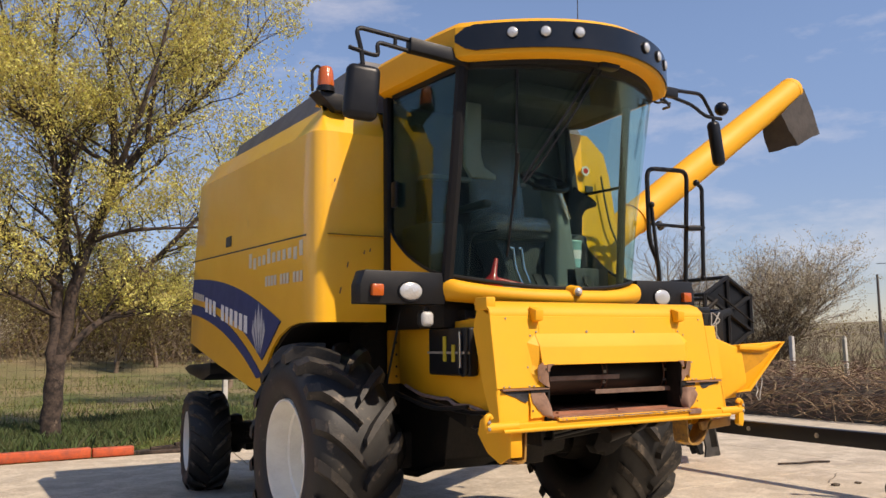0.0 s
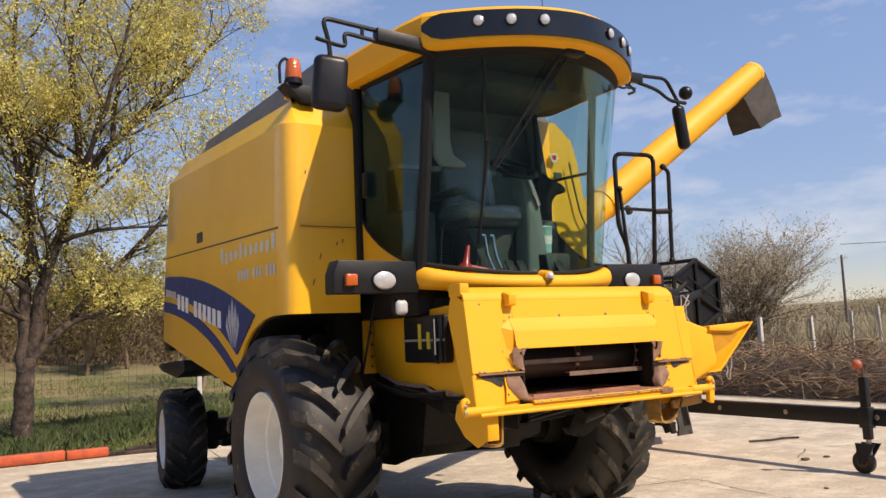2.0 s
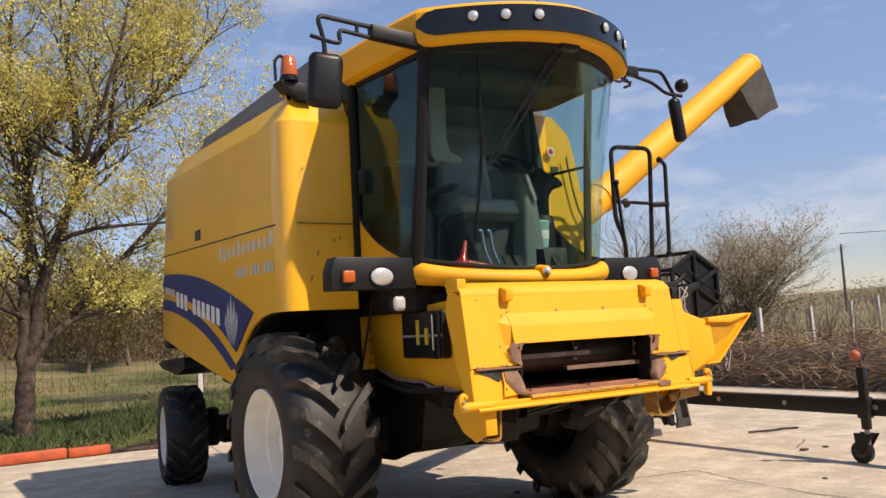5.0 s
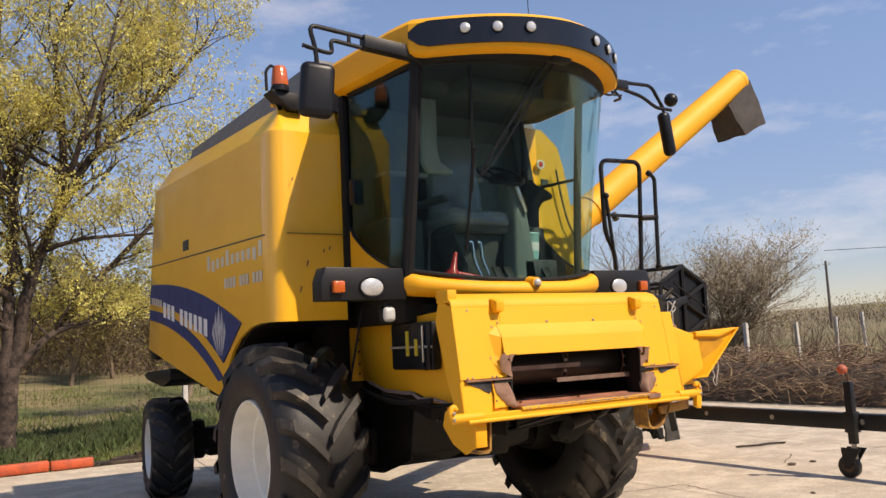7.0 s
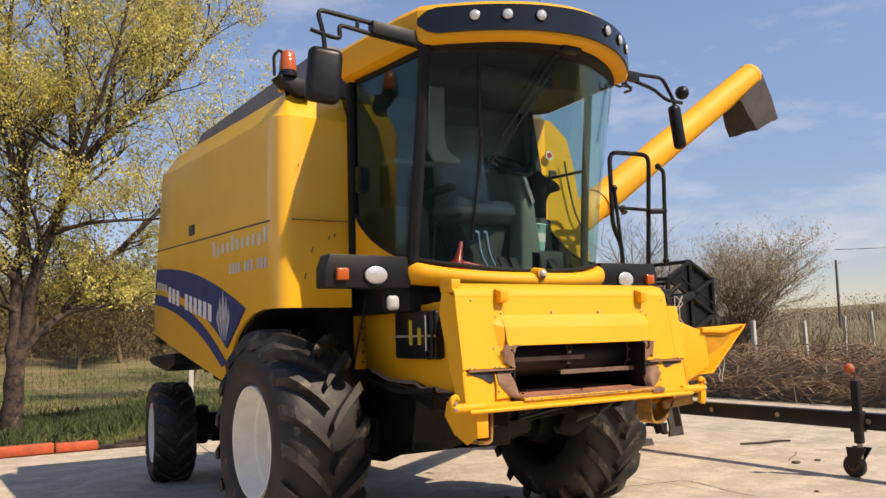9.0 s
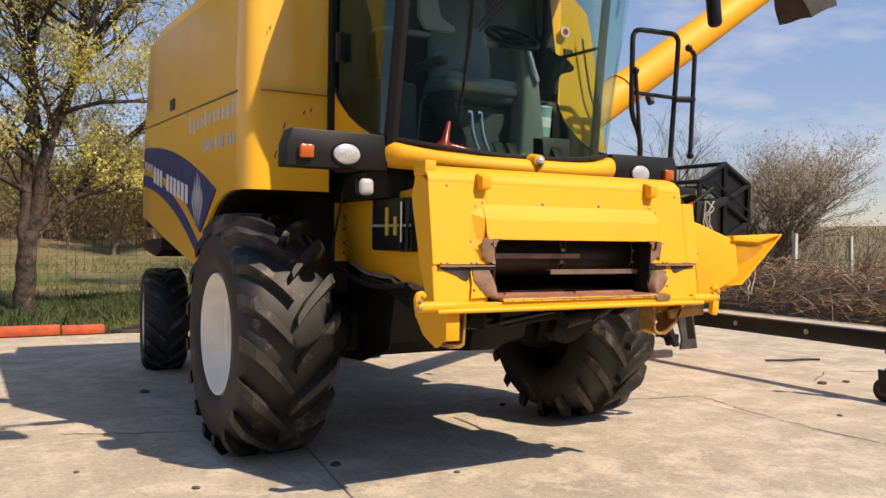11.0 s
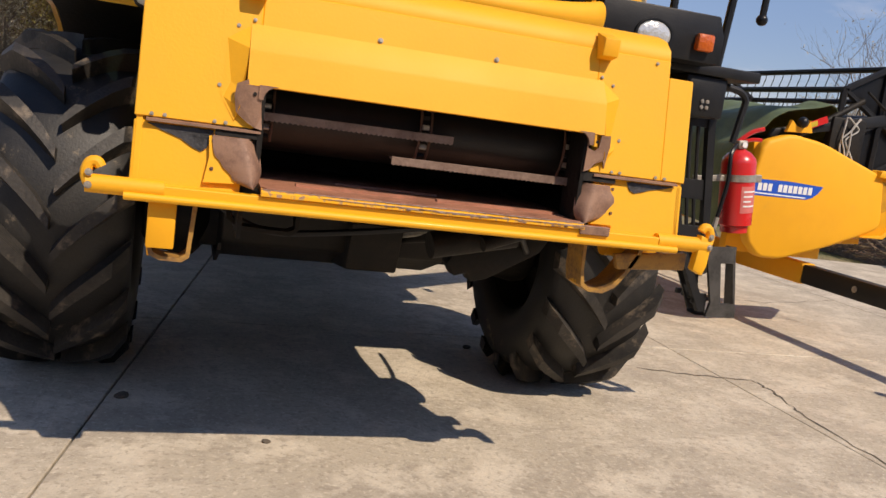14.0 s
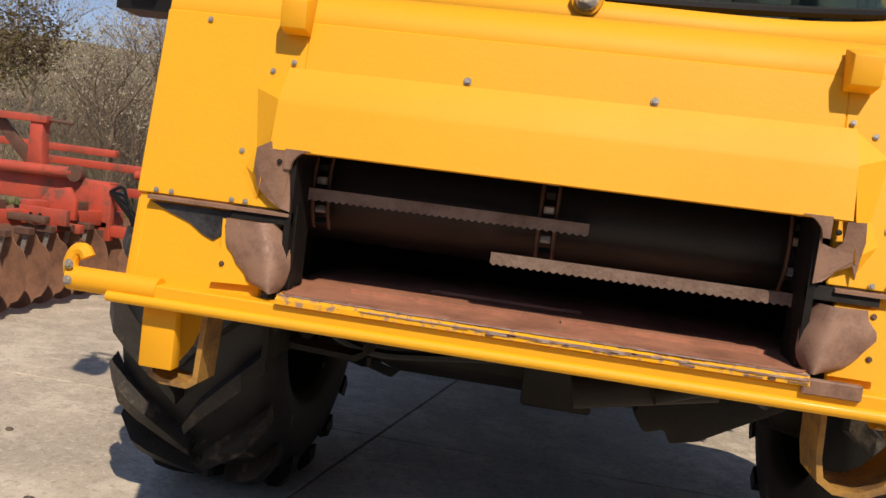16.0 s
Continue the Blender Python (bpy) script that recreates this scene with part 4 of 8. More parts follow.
# platform, rails and ladder on the far side of the cab
part("platform", box(0.97, 1.95, 0.40, 1.02, 1.93, 1.985, 0.01), BLACK, combine, "black entry platform")
part("hand_rail", pipe([(1.43, 0.50, 1.98), (1.43, 0.50, 2.38), (1.33, 0.50, 2.55), (1.33, 0.50, 3.22), (1.83, 0.50, 3.24), (1.74, 0.50, 1.98)], 0.021, 10, None, 0.09), BLACK, combine, "bent black tube hand rail")
part("hand_rail", pipe([(1.33, 0.50, 2.72), (1.78, 0.50, 2.72)], 0.016, 8), BLACK, combine)
part("hand_rail", rod((1.35, 0.48, 2.88), (1.44, 0.48, 2.02), 0.016, None, 8), BLACK, combine)
part("hand_rail", pipe([(1.86, 0.42, 3.12), (1.93, 0.42, 3.08), (1.90, 0.42, 2.26)], 0.019, 8), BLACK, combine)
part("rail_joint", rod((1.76, 0.46, 2.70), (1.94, 0.43, 2.71), 0.026, None, 10), BLACK, combine)
for p in ((1.90, 0.42, 2.25), (1.35, 0.48, 2.89), (1.86, 0.42, 3.12)):
    b = bmesh.new()
    bmesh.ops.create_uvsphere(b, u_segments=12, v_segments=8, radius=0.030)
    turned(b, Matrix.Translation(p))
    part("rail_knob", b, PLASTIC, combine)
ladder = part("ladder", prism([(1.640, 1.94), (1.690, 1.94), (1.690, 1.50), (1.795, 1.09), (2.035, 0.66), (1.985, 0.655), (1.752, 1.08), (1.645, 1.50)], "y", 0.62, 0.66), BLACK, combine, "black folding entry ladder", smooth=0)
part("stringer", prism([(1.835, 1.94), (1.880, 1.94), (1.880, 1.70), (1.965, 1.11), (2.02, 1.02), (1.96, 1.01), (1.920, 1.11), (1.835, 1.70)], "y", 0.62, 0.66), BLACK, ladder, smooth=0)
for x0, x1, z0, z1 in ((1.68, 1.85, 1.68, 1.78), (1.70, 1.90, 1.285, 1.395), (1.76, 1.95, 1.06, 1.14), (1.88, 1.99, 0.88, 0.95), (1.94, 2.03, 0.70, 0.76)):
    part("tread_face", box(x0, x1, 0.63, 0.65, z0, z1, 0.003, 1), BLACK, ladder, smooth=0)
    for k in range(3):
        part("tread_bar", box(x0, x1 + 0.02, 0.66 + k * 0.065, 0.688 + k * 0.065, z0 + 0.02, z0 + 0.05, 0.004, 1), BLACK, ladder, smooth=0)
for x, lean_, z0, z1 in ((1.735, 0.045, 1.69, 1.38), (1.785, 0.045, 1.69, 1.38), (1.79, 0.035, 1.30, 1.12), (1.835, 0.035, 1.30, 1.12)):
    part("ladder_bar", rod((x, 0.64, z0), (x + lean_, 0.64, z1), 0.011, None, 8), BLACK, ladder)
part("ladder_back", prism([(1.74, 1.12), (1.96, 1.12), (2.03, 0.66), (1.97, 0.655)], "y", 0.70, 0.715), BLACK, ladder, smooth=0)
foot = part("stringer_foot", prism([(1.96, 1.03), (2.15, 1.045), (2.155, 0.99), (2.225, 0.635), (2.03, 0.632), (2.045, 0.712), (2.195, 0.716), (2.147, 0.951), (2.066, 0.945), (2.111, 0.714), (2.048, 0.712), (1.985, 0.93)], "y", 0.605, 0.625), FOOT, ladder, "dusty dark steel ladder foot with a slot", smooth=0)
part("foot_flange", prism([(2.147, 1.04), (2.155, 1.04), (2.225, 0.635), (2.215, 0.635)], "y", 0.625, 0.70), FOOT, foot, smooth=0)
part("ladder_bracket", box(1.53, 1.78, 0.425, 0.95, 1.72, 1.93, 0.02), BLACK, ladder)
for dx, dz in ((0, 0), (0.03, 0), (0, 0.03), (0.03, 0.03)):
    part("bolt", bolt((1.64 + dx, 0.42, 1.77 + dz), (0, -1, 0), 0.007), STEEL, ladder)
part("ladder_rail", pipe([(2.03, 0.66, 1.62), (2.07, 0.66, 1.86), (2.03, 0.66, 1.90), (1.90, 0.66, 1.92)], 0.02, 8), BLACK, ladder)

# unloading auger swung out to the side
A0, A1 = Vector((1.25, 1.62, 2.33)), Vector((4.90, 1.62, 4.757))
aug = part("unloading_auger", rod(A0, A1, 0.172, 0.152, 36), YELLOW, combine, "yellow unloading auger tube swung out")
way = (A1 - A0).normalized()
part("auger_elbow", lathe([(0, 0.26), (0.5, 0.26), (0.62, 0.22), (0.66, 0.10)], (1.35, 1.62, 1.95), "z", 28), YELLOW, aug)
part("auger_flange", rod(A0 + way * 1.15, A0 + way * 1.18, 0.180, None, 36), YELLOW, aug)
ac = lathe([(0, 0.155), (0.06, 0.150), (0.12, 0.110), (0.15, 0.03)], (0, 0, 0), "z", 28)
part("auger_cap", turned(ac, Matrix.Translation(A1 - way * 0.01) @ way.to_track_quat("Z", "Y").to_matrix().to_4x4()), YELLOW, aug)
part("auger_light", rod(A0 + way * 1.40 + Vector((0, -0.16, -0.18)), A0 + way * 1.40 + Vector((0, -0.20, -0.25)), 0.035, None, 12), PLASTIC, aug)
sp = bmesh.new()
r0 = [sp.verts.new(p) for p in ((4.50, 1.46, 4.36), (4.50, 1.78, 4.36), (5.04, 1.74, 4.78), (5.04, 1.50, 4.78))]
r1 = [sp.verts.new(p) for p in ((4.76, 1.45, 4.01), (4.68, 1.80, 3.99), (5.22, 1.78, 4.20), (5.26, 1.48, 4.23))]
for k in range(4):
    sp.faces.new((r0[k], r0[(k + 1) % 4], r1[(k + 1) % 4], r1[k]))
bmesh.ops.subdivide_edges(sp, edges=sp.edges[:], cuts=5, use_grid_fill=True)
for v in sp.verts:
    v.co += Vector((noise.noise(v.co * 5), noise.noise(v.co * 5 + Vector((9, 0, 0))), noise.noise(v.co * 6 + Vector((0, 9, 0))))) * 0.022
bmesh.ops.recalc_face_normals(sp, faces=sp.faces)
thicken(sp, abs(0.012))
part("spout", sp, CANVAS, aug, "dark rubber spout hanging from the auger", smooth=50)


# ---- wheels ----
def wheel(parent, centre, R, width, rim_r, lugs, lug_h, out, name="wheel"):
    """A tractor wheel: tyre, raised chevron tread and a dished white rim. out: which way the dish faces."""
    c = Vector(centre)
    h = width / 2
    base = R - lug_h
    lug_w = 0.034 if R > 0.8 else 0.030
    prof = [(-h * 0.80, rim_r), (-h * 0.96, rim_r + 0.06), (-h * 1.0, rim_r + (base - rim_r) * 0.45), (-h * 0.97, rim_r + (base - rim_r) * 0.72), (-h * 0.86, base - 0.045), (-h * 0.55, base - 0.008), (0, base)]
    prof = prof + [(-a, r) for a, r in prof[-2::-1]]
    prof += [(h * 0.6, rim_r - 0.02), (-h * 0.6, rim_r - 0.02)]
    tyre = part(name, lathe(prof, c, "x", 72, None, True), RUBBER, parent, "black ribbed tyre on a cream-white rim", smooth=40)
    tread = bmesh.new()
    for side in (-1, 1):
        for k in range(lugs):
            a0 = 2 * math.pi * (k + (0.5 if side > 0 else 0)) / lugs
            steps = 5
            rows_ = []
            for i in range(steps + 1):
                t = i / steps
                x = side * (0.006 + (h * 1.0 - 0.006) * t)
                bend_ = 0.40 * (t ** 0.85)
                a = a0 + bend_
                ground_r = base - 0.012 if t < 0.62 else base - 0.012 - 0.075 * ((t - 0.62) / 0.38) ** 1.6
                top_r = R + 0.002 if t < 0.75 else R - 0.085 * ((t - 0.75) / 0.25) ** 1.4
                wa = (lug_w + 0.008 * t) * (0.72 if i == 0 else 1.0) / R * min(1.0, R / 0.8)
                ring = []
                for da, r in ((-wa * 1.45, ground_r), (-wa, top_r), (wa, top_r), (wa * 1.45, ground_r)):
                    ring.append(tread.verts.new(c + Vector((x, -r * math.cos(a + da), r * math.sin(a + da)))))
                rows_.append(ring)
            for u, v in zip(rows_, rows_[1:]):
                for q in range(3):
                    tread.faces.new((u[q], u[q + 1], v[q + 1], v[q]))
            tread.faces.new(rows_[0])
            tread.faces.new(rows_[-1][::-1])
    part("tread", tread, TREAD, tyre, "raised chevron tread bars", smooth=25)
    o = out
    rp = [(o * h * 0.82, rim_r + 0.014), (o * h * 0.90, rim_r + 0.008), (o * h * 0.90, rim_r - 0.006), (o * h * 0.80, rim_r - 0.014), (o * h * 0.40, rim_r - 0.030), (o * h * 0.36, rim_r - 0.046), (o * h * 0.02, rim_r - 0.056),
          (-o * h * 0.06, rim_r * 0.74), (o * h * 0.02, rim_r * 0.46), (o * h * 0.20, rim_r * 0.38), (o * h * 0.22, 0.05)]
    rim = part("rim", lathe(rp, c, "x", 56, None, False, True), RIM_WHITE, tyre, "dished cream-white rim", smooth=40)
    part("hub", lathe([(o * h * 0.20, rim_r * 0.26), (o * h * 0.38, rim_r * 0.24), (o * h * 0.40, rim_r * 0.16), (o * h * 0.4, 0.02)], c, "x", 28), RIM_WHITE, tyre)
    for k in range(8):
        a = 2 * math.pi * k / 8
        p = c + Vector((o * h * 0.21, math.cos(a) * rim_r * 0.31, math.sin(a) * rim_r * 0.31))
        part("wheel_nut", bolt(p, (o, 0, 0), 0.016, 0.02), RIM_WHITE, tyre)
    part("inner_rim", lathe([(-o * h * 0.82, rim_r), (-o * h * 0.60, rim_r - 0.03), (-o * h * 0.25, rim_r - 0.06), (-o * h * 0.20, 0.16), (-o * h * 0.75, 0.15), (-o * h * 0.76, 0.02)], c, "x", 40, None, False, True), GRIME_SHADE, tyre)
    return tyre


wheel(combine, (-1.392, 1.40, 0.845), 0.86, 0.665, 0.42, 17, 0.068, -1)
wheel(combine, (1.42, 1.40, 0.845), 0.86, 0.665, 0.42, 17, 0.068, 1)
for s in (-1, 1):
    steer = wheel(combine, (s * 1.26, 5.36, 0.565), 0.58, 0.47, 0.335, 17, 0.020, s)
    pivot = Matrix.Translation((s * 1.26, 5.36, 0))
    steer.matrix_basis = pivot @ Matrix.Rotation(radians(-7), 4, "Z") @ pivot.inverted()

# running gear, all dark and oily
part("front_axle", box(-1.05, 1.05, 1.25, 1.55, 0.68, 0.98, 0.04), GRIME_SHADE, combine, "oily front axle beam")
for s in (-1, 1):
    part("final_drive", lathe([(0, 0.22), (0.14, 0.25), (0.20, 0.24), (0.30, 0.12)], (s * 0.98, 1.40, 0.845), "x", 28), GRIME_SHADE, combine)
part("gearbox", box(-0.42, 0.30, 1.05, 1.75, 0.70, 1.15, 0.05), GRIME_SHADE, combine)
part("under_tray", prism([(0.62, 1.25), (0.72, 0.80), (1.15, 0.66), (1.9, 0.62), (4.0, 0.72), (4.3, 1.2), (1.9, 1.4), (0.62, 1.4)], "x", -0.66, 0.50, 0.02), GRIME_SHADE, combine)
part("stone_trap", prism([(0.55, 0.98), (0.62, 0.735), (1.10, 0.675), (1.14, 0.95)], "x", -0.06, 0.20, 0.012), GRIME_SHADE, combine)
part("tray_flange", prism([(0.70, 0.80), (0.70, 0.765), (1.15, 0.625), (1.90, 0.59), (1.90, 0.63), (1.15, 0.665)], "x", -0.672, -0.655), GRIME_SHADE, combine, smooth=0)
# added skirts that keep side light off the ground under the body
part("light_block_skirt", prism([(1.85, 1.30), (1.85, 0.66), (3.9, 0.74), (4.2, 1.30)], "x", -0.98, -0.955, 0.004), GRIME_SHADE, combine)
part("light_block_skirt", prism([(1.85, 1.30), (1.85, 0.66), (3.9, 0.74), (4.2, 1.30)], "x", 0.955, 0.98, 0.004), GRIME_SHADE, combine)
part("cylinder_mount", prism([(0.36, 1.00), (0.30, 0.90), (0.34, 0.84), (0.40, 0.86), (0.42, 0.82), (0.50, 0.84), (0.74, 0.98), (0.80, 1.08), (0.60, 1.12)], "y", 0.12, 0.22, 0.01), GRIME_SHADE, combine)
part("front_frame", prism([(1.46, 1.10), (1.70, 1.10), (1.70, 1.95), (1.46, 1.95)], "x", -1.02, 1.02, 0.02), GRIME_SHADE, combine)
part("wheel_arch", prism([(1.10, 1.88), (1.6, 1.82), (1.97, 1.64), (2.30, 1.27), (2.37, 1.32), (2.12, 1.77), (1.7, 1.96), (1.10, 1.96)], "x", -1.57, -0.98), GRIME_SHADE, combine)
part("wheel_arch", prism([(1.05, 1.84), (1.6, 1.80), (1.95, 1.62), (2.28, 1.25), (2.35, 1.3), (2.1, 1.75), (1.7, 1.95), (1.05, 1.95)], "x", 0.98, 1.58), GRIME_SHADE, combine)
part("hydraulic_ram", rod((0.15, 1.25, 0.80), (0.35, 0.05, 1.05), 0.035, None, 12), GRIME_SHADE, combine)
part("hydraulic_ram", rod((0.42, -0.10, 1.12), (0.12, 0.9, 0.86), 0.016, None, 10), STEEL, combine)
part("hydraulic_ram", rod((0.50, -0.10, 1.12), (0.20, 0.9, 0.86), 0.016, None, 10), STEEL, combine)
part("gas_strut", rod((-0.87, 1.02, 1.97), (-0.95, 1.12, 1.38), 0.010, None, 8), BLACK, combine)
part("rear_axle", box(-1.00, 1.00, 5.20, 5.44, 0.50, 0.76, 0.03), GRIME_SHADE, combine)
part("axle_pivot", prism([(-0.30, 0.76), (-0.18, 1.30), (0.18, 1.30), (0.30, 0.76)], "y", 5.18, 5.46, 0.02), GRIME_SHADE, combine)
for s in (-1, 1):
    part("steering_knuckle", lathe([(0, 0.055), (0.04, 0.085), (0.14, 0.085), (0.18, 0.065), (0.30, 0.065), (0.34, 0.085), (0.44, 0.075), (0.46, 0.03)], (s * 0.90, 5.32, 0.40), "z", 18), GRIME_SHADE, combine)
    part("steering_arm", prism([(s * 0.95, 5.26), (s * 0.95, 5.38), (s * 0.62, 5.72), (s * 0.56, 5.66), (s * 0.82, 5.30)], "z", 0.56, 0.61, 0.006), GRIME_SHADE, combine)
    part("frame_rail", prism([(3.9, 1.22), (3.9, 1.36), (5.9, 1.36), (5.9, 1.22)], "x", s * 0.62, s * 0.70, 0.006), GRIME_SHADE, combine)
    part("rail_hanger", prism([(5.62, 1.24), (5.74, 1.24), (5.70, 0.42), (5.62, 0.42)], "x", s * 0.40, s * 0.44, 0.006), GRIME_SHADE, combine)
part("tie_rod", rod((-0.59, 5.69, 0.585), (0.59, 5.69, 0.585), 0.024, None, 12), GRIME_SHADE, combine)
part("tow_hitch", prism([(5.55, 0.62), (5.55, 0.38), (5.95, 0.38), (6.00, 0.46), (5.80, 0.62)], "x", -0.70, 0.70, 0.02), GRIME_SHADE, combine)
part("rear_axle_stay", prism([(4.2, 1.3), (5.3, 0.70), (5.3, 0.55), (4.0, 1.1)], "x", -0.25, 0.25, 0.02), GRIME_SHADE, combine)
part("steering_ram", rod((-0.86, 5.10, 0.62), (0.2, 5.10, 0.62), 0.04, None, 12), GRIME_SHADE, combine)
part("straw_deflector", prism([(4.30, 1.50), (4.30, 1.38), (4.62, 1.30), (5.25, 1.36), (5.45, 1.42), (5.25, 1.46)], "x", -1.50, 1.45, 0.006), PLASTIC, combine, "black straw deflector under the tail")
part("tail_bracket", box(-1.56, -1.44, 4.70, 4.90, 1.60, 1.85, 0.02), PLASTIC, combine)
for k, (p, q, m_) in enumerate((((-0.9, 0.7, 1.28), (-0.86, -0.30, 1.24), (-0.8, 0.2, 1.20)), ((-0.98, 0.9, 1.32), (-0.9, 0.0, 1.26), (-0.95, 0.4, 1.22)))):
    part("hose", pipe([p, m_, q], 0.016, 8, None, 0.3, 8), PLASTIC, combine)

for k, pts in enumerate((((-0.80, 0.10, 1.12), (-0.55, -0.05, 0.98), (-0.20, 0.05, 1.0), (0.15, -0.1, 1.08)), ((0.55, -0.05, 1.10), (0.70, 0.15, 0.95), (0.80, 0.45, 0.98), (0.85, 0.8, 1.1)))):
    part("hose", pipe(pts, 0.014, 8, None, 0.25, 8), PLASTIC, combine)

# ---- feeder house with its face plate ----
def small_bolt(place, way):
    return bolt(place, way, 0.0044, 0.004)


def yf(z):
    return -0.562 + (z - 1.164) * 0.153


fh = part("feeder_house", prism([(-0.42, 1.13), (-0.30, 1.90), (0.30, 1.93), (1.25, 1.80), (1.25, 1.36), (0.2, 1.08)], "x", -0.755, 0.745, 0.0), GRIME_SHADE, combine, "yellow feeder house with an open throat", smooth=0)
# hollow throat: the house is opened from the front by building its front part as plates
bm_ = bmesh.new()
bm_.from_mesh(fh.data)
bmesh.ops.bisect_plane(bm_, geom=bm_.verts[:] + bm_.edges[:] + bm_.faces[:], plane_co=(0, 0.25, 0), plane_no=(0, -1, 0), clear_outer=True)
bmesh.ops.holes_fill(bm_, edges=bm_.edges[:])
bm_.to_mesh(fh.data)
bm_.free()
for s in (-1, 1):
    part("side_plate", prism([(-0.50, 1.13), (-0.34, 1.92), (0.10, 1.86), (1.22, 1.80), (1.22, 1.38), (0.95, 1.30), (0.40, 1.29), (0.05, 1.20)], "x", s * 0.757, s * 0.785, 0.006), YELLOW, fh, "yellow side plate")
part("throat_roof", box(-0.755, 0.745, -0.42, 0.27, 1.84, 1.87), GRIME_SHADE, fh, smooth=0)
part("throat_floor", prism([(-0.602, 1.216), (-0.45, 1.222), (0.27, 1.232), (0.27, 1.20), (-0.602, 1.200)], "x", -0.598, 0.572), RUST_FLOOR, fh, "rust-brown feeder floor", smooth=0)
part("throat_floor", box(-0.66, 0.66, -0.42, 0.27, 1.200, 1.2145), RUST_FLOOR, fh, smooth=0)
for k, (x0, x1, y) in enumerate(((-0.47, -0.03, -0.44), (0.05, 0.52, -0.44), (-0.30, 0.10, -0.25))):
    part("floor_slat", box(x0, x1, y, y + 0.03, 1.218, 1.232), RUST_FLOOR, fh, smooth=0)
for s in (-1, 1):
    part("throat_wall", box(min(s * 0.665, s * 0.685), max(s * 0.665, s * 0.685), -0.42, 0.27, 1.20, 1.80), GRIME_SHADE, fh, smooth=0)
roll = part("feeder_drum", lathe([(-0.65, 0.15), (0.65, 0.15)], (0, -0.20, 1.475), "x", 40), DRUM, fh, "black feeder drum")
# near-black sheet stands in for the shade deep in the throat
part("back_shade", box(-0.75, 0.74, 0.24, 0.26, 1.2, 1.85), GRIME_SHADE, fh, smooth=0)
for x in (-0.590, -0.015, 0.565):
    for k in range(13):
        a = -0.6 + k * 0.22
        y, z = -0.22 - 0.166 * math.cos(a), 1.475 + 0.166 * math.sin(a)
        b = turned(box(-0.014, 0.014, -0.006, 0.006, -0.010, 0.010, 0.003, 1), Matrix.Translation((x, y, z)) @ Matrix.Rotation(a, 4, "X"))
        part("chain_link", b, STEEL if k % 2 else GRIME_SHADE, roll)
    for dx in (-0.020, 0.020):
        pts = [(x + dx, -0.22 - 0.172 * math.cos(-0.7 + k * 0.2), 1.475 + 0.172 * math.sin(-0.7 + k * 0.2)) for k in range(15)]
        part("chain_side", pipe(pts, 0.005, 6, None, 0.001, 1), RUST, roll)


def slat(x0, x1, y, z):
    """A serrated elevator bar."""
    n = int((x1 - x0) / 0.018)
    pts = [(x1, z - 0.010), (x1, z + 0.016), (x0, z + 0.016), (x0, z - 0.010)]
    for k in range(n):
        pts.append((x0 + (k + 0.5) * (x1 - x0) / n, z - 0.0155))
        pts.append((x0 + (k + 1) * (x1 - x0) / n, z - 0.0100))
    b = prism(pts[:-1], "y", y, y + 0.010)
    return box(x0, x1, y + 0.0105, y + 0.05, z + 0.006, z + 0.014, 0, 1, b)


part("elevator_slat", slat(-0.655, 0.085, -0.425, 1.449), SLAT, roll, "serrated brown steel elevator bar", smooth=0)
part("elevator_slat", slat(-0.138, 0.585, -0.430, 1.352), SLAT, roll, smooth=0)

# face plate in four pieces round the opening
FT = 0.016


def face_piece(x0, x1, z0, z1, mat, name="face_plate", push=0.0, label=""):
    b = bmesh.new()
    v = []
    for y_off in (0, FT):
        for x, z in ((x0, z0), (x1, z0), (x1, z1), (x0, z1)):
            v.append(b.verts.new((x, yf(z) - push + y_off, z)))
    for q in ((0, 1, 2, 3), (7, 6, 5, 4), (0, 4, 5, 1), (1, 5, 6, 2), (2, 6, 7, 3), (3, 7, 4, 0)):
        b.faces.new([v[k] for k in q])
    bmesh.ops.bevel(b, geom=b.edges[:], offset=0.003, segments=1, affect="EDGES")
    return part(name, b, mat, fh, label, smooth=0)


face_piece(-1.012, -0.640, 1.405, 1.862, YELLOW_WORN, label="large yellow face plate with chipped paint")
face_piece(0.60, 0.905, 1.405, 1.862, YELLOW_WORN)
face_piece(0.905, 1.012, 1.405, 1.800, YELLOW_WORN)
face_piece(-0.640, 0.60, 1.560, 1.862, YELLOW_WORN)
face_piece(-1.012, -0.665, 1.165, 1.392, YELLOW_WORN, push=-0.012)
face_piece(0.625, 1.012, 1.165, 1.392, YELLOW_WORN, push=-0.012)
MID = -0.025
# added plates that stop sun leaking through the gaps beside the throat
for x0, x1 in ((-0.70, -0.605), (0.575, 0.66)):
    part("throat_leak_block", box(x0, x1, -0.505, -0.485, 1.20, 1.42), GRIME_SHADE, fh, smooth=0)
# outlines of the bare steel pieces: height, outer and inner reach of the ears; width and height of the corners
EAR_R = [(1.372, 0.767, 0.638), (1.345, 0.765, 0.623), (1.307, 0.757, 0.606), (1.289, 0.736, 0.603), (1.270, 0.726, 0.600), (1.250, 0.700, 0.602), (1.228, 0.690, 0.607), (1.212, 0.640, 0.618)]
EAR_L = [(1.364, 0.686, 0.585), (1.341, 0.690, 0.573), (1.321, 0.708, 0.566), (1.303, 0.710, 0.559), (1.276, 0.686, 0.557), (1.256, 0.672, 0.556), (1.234, 0.646, 0.562), (1.218, 0.602, 0.575)]
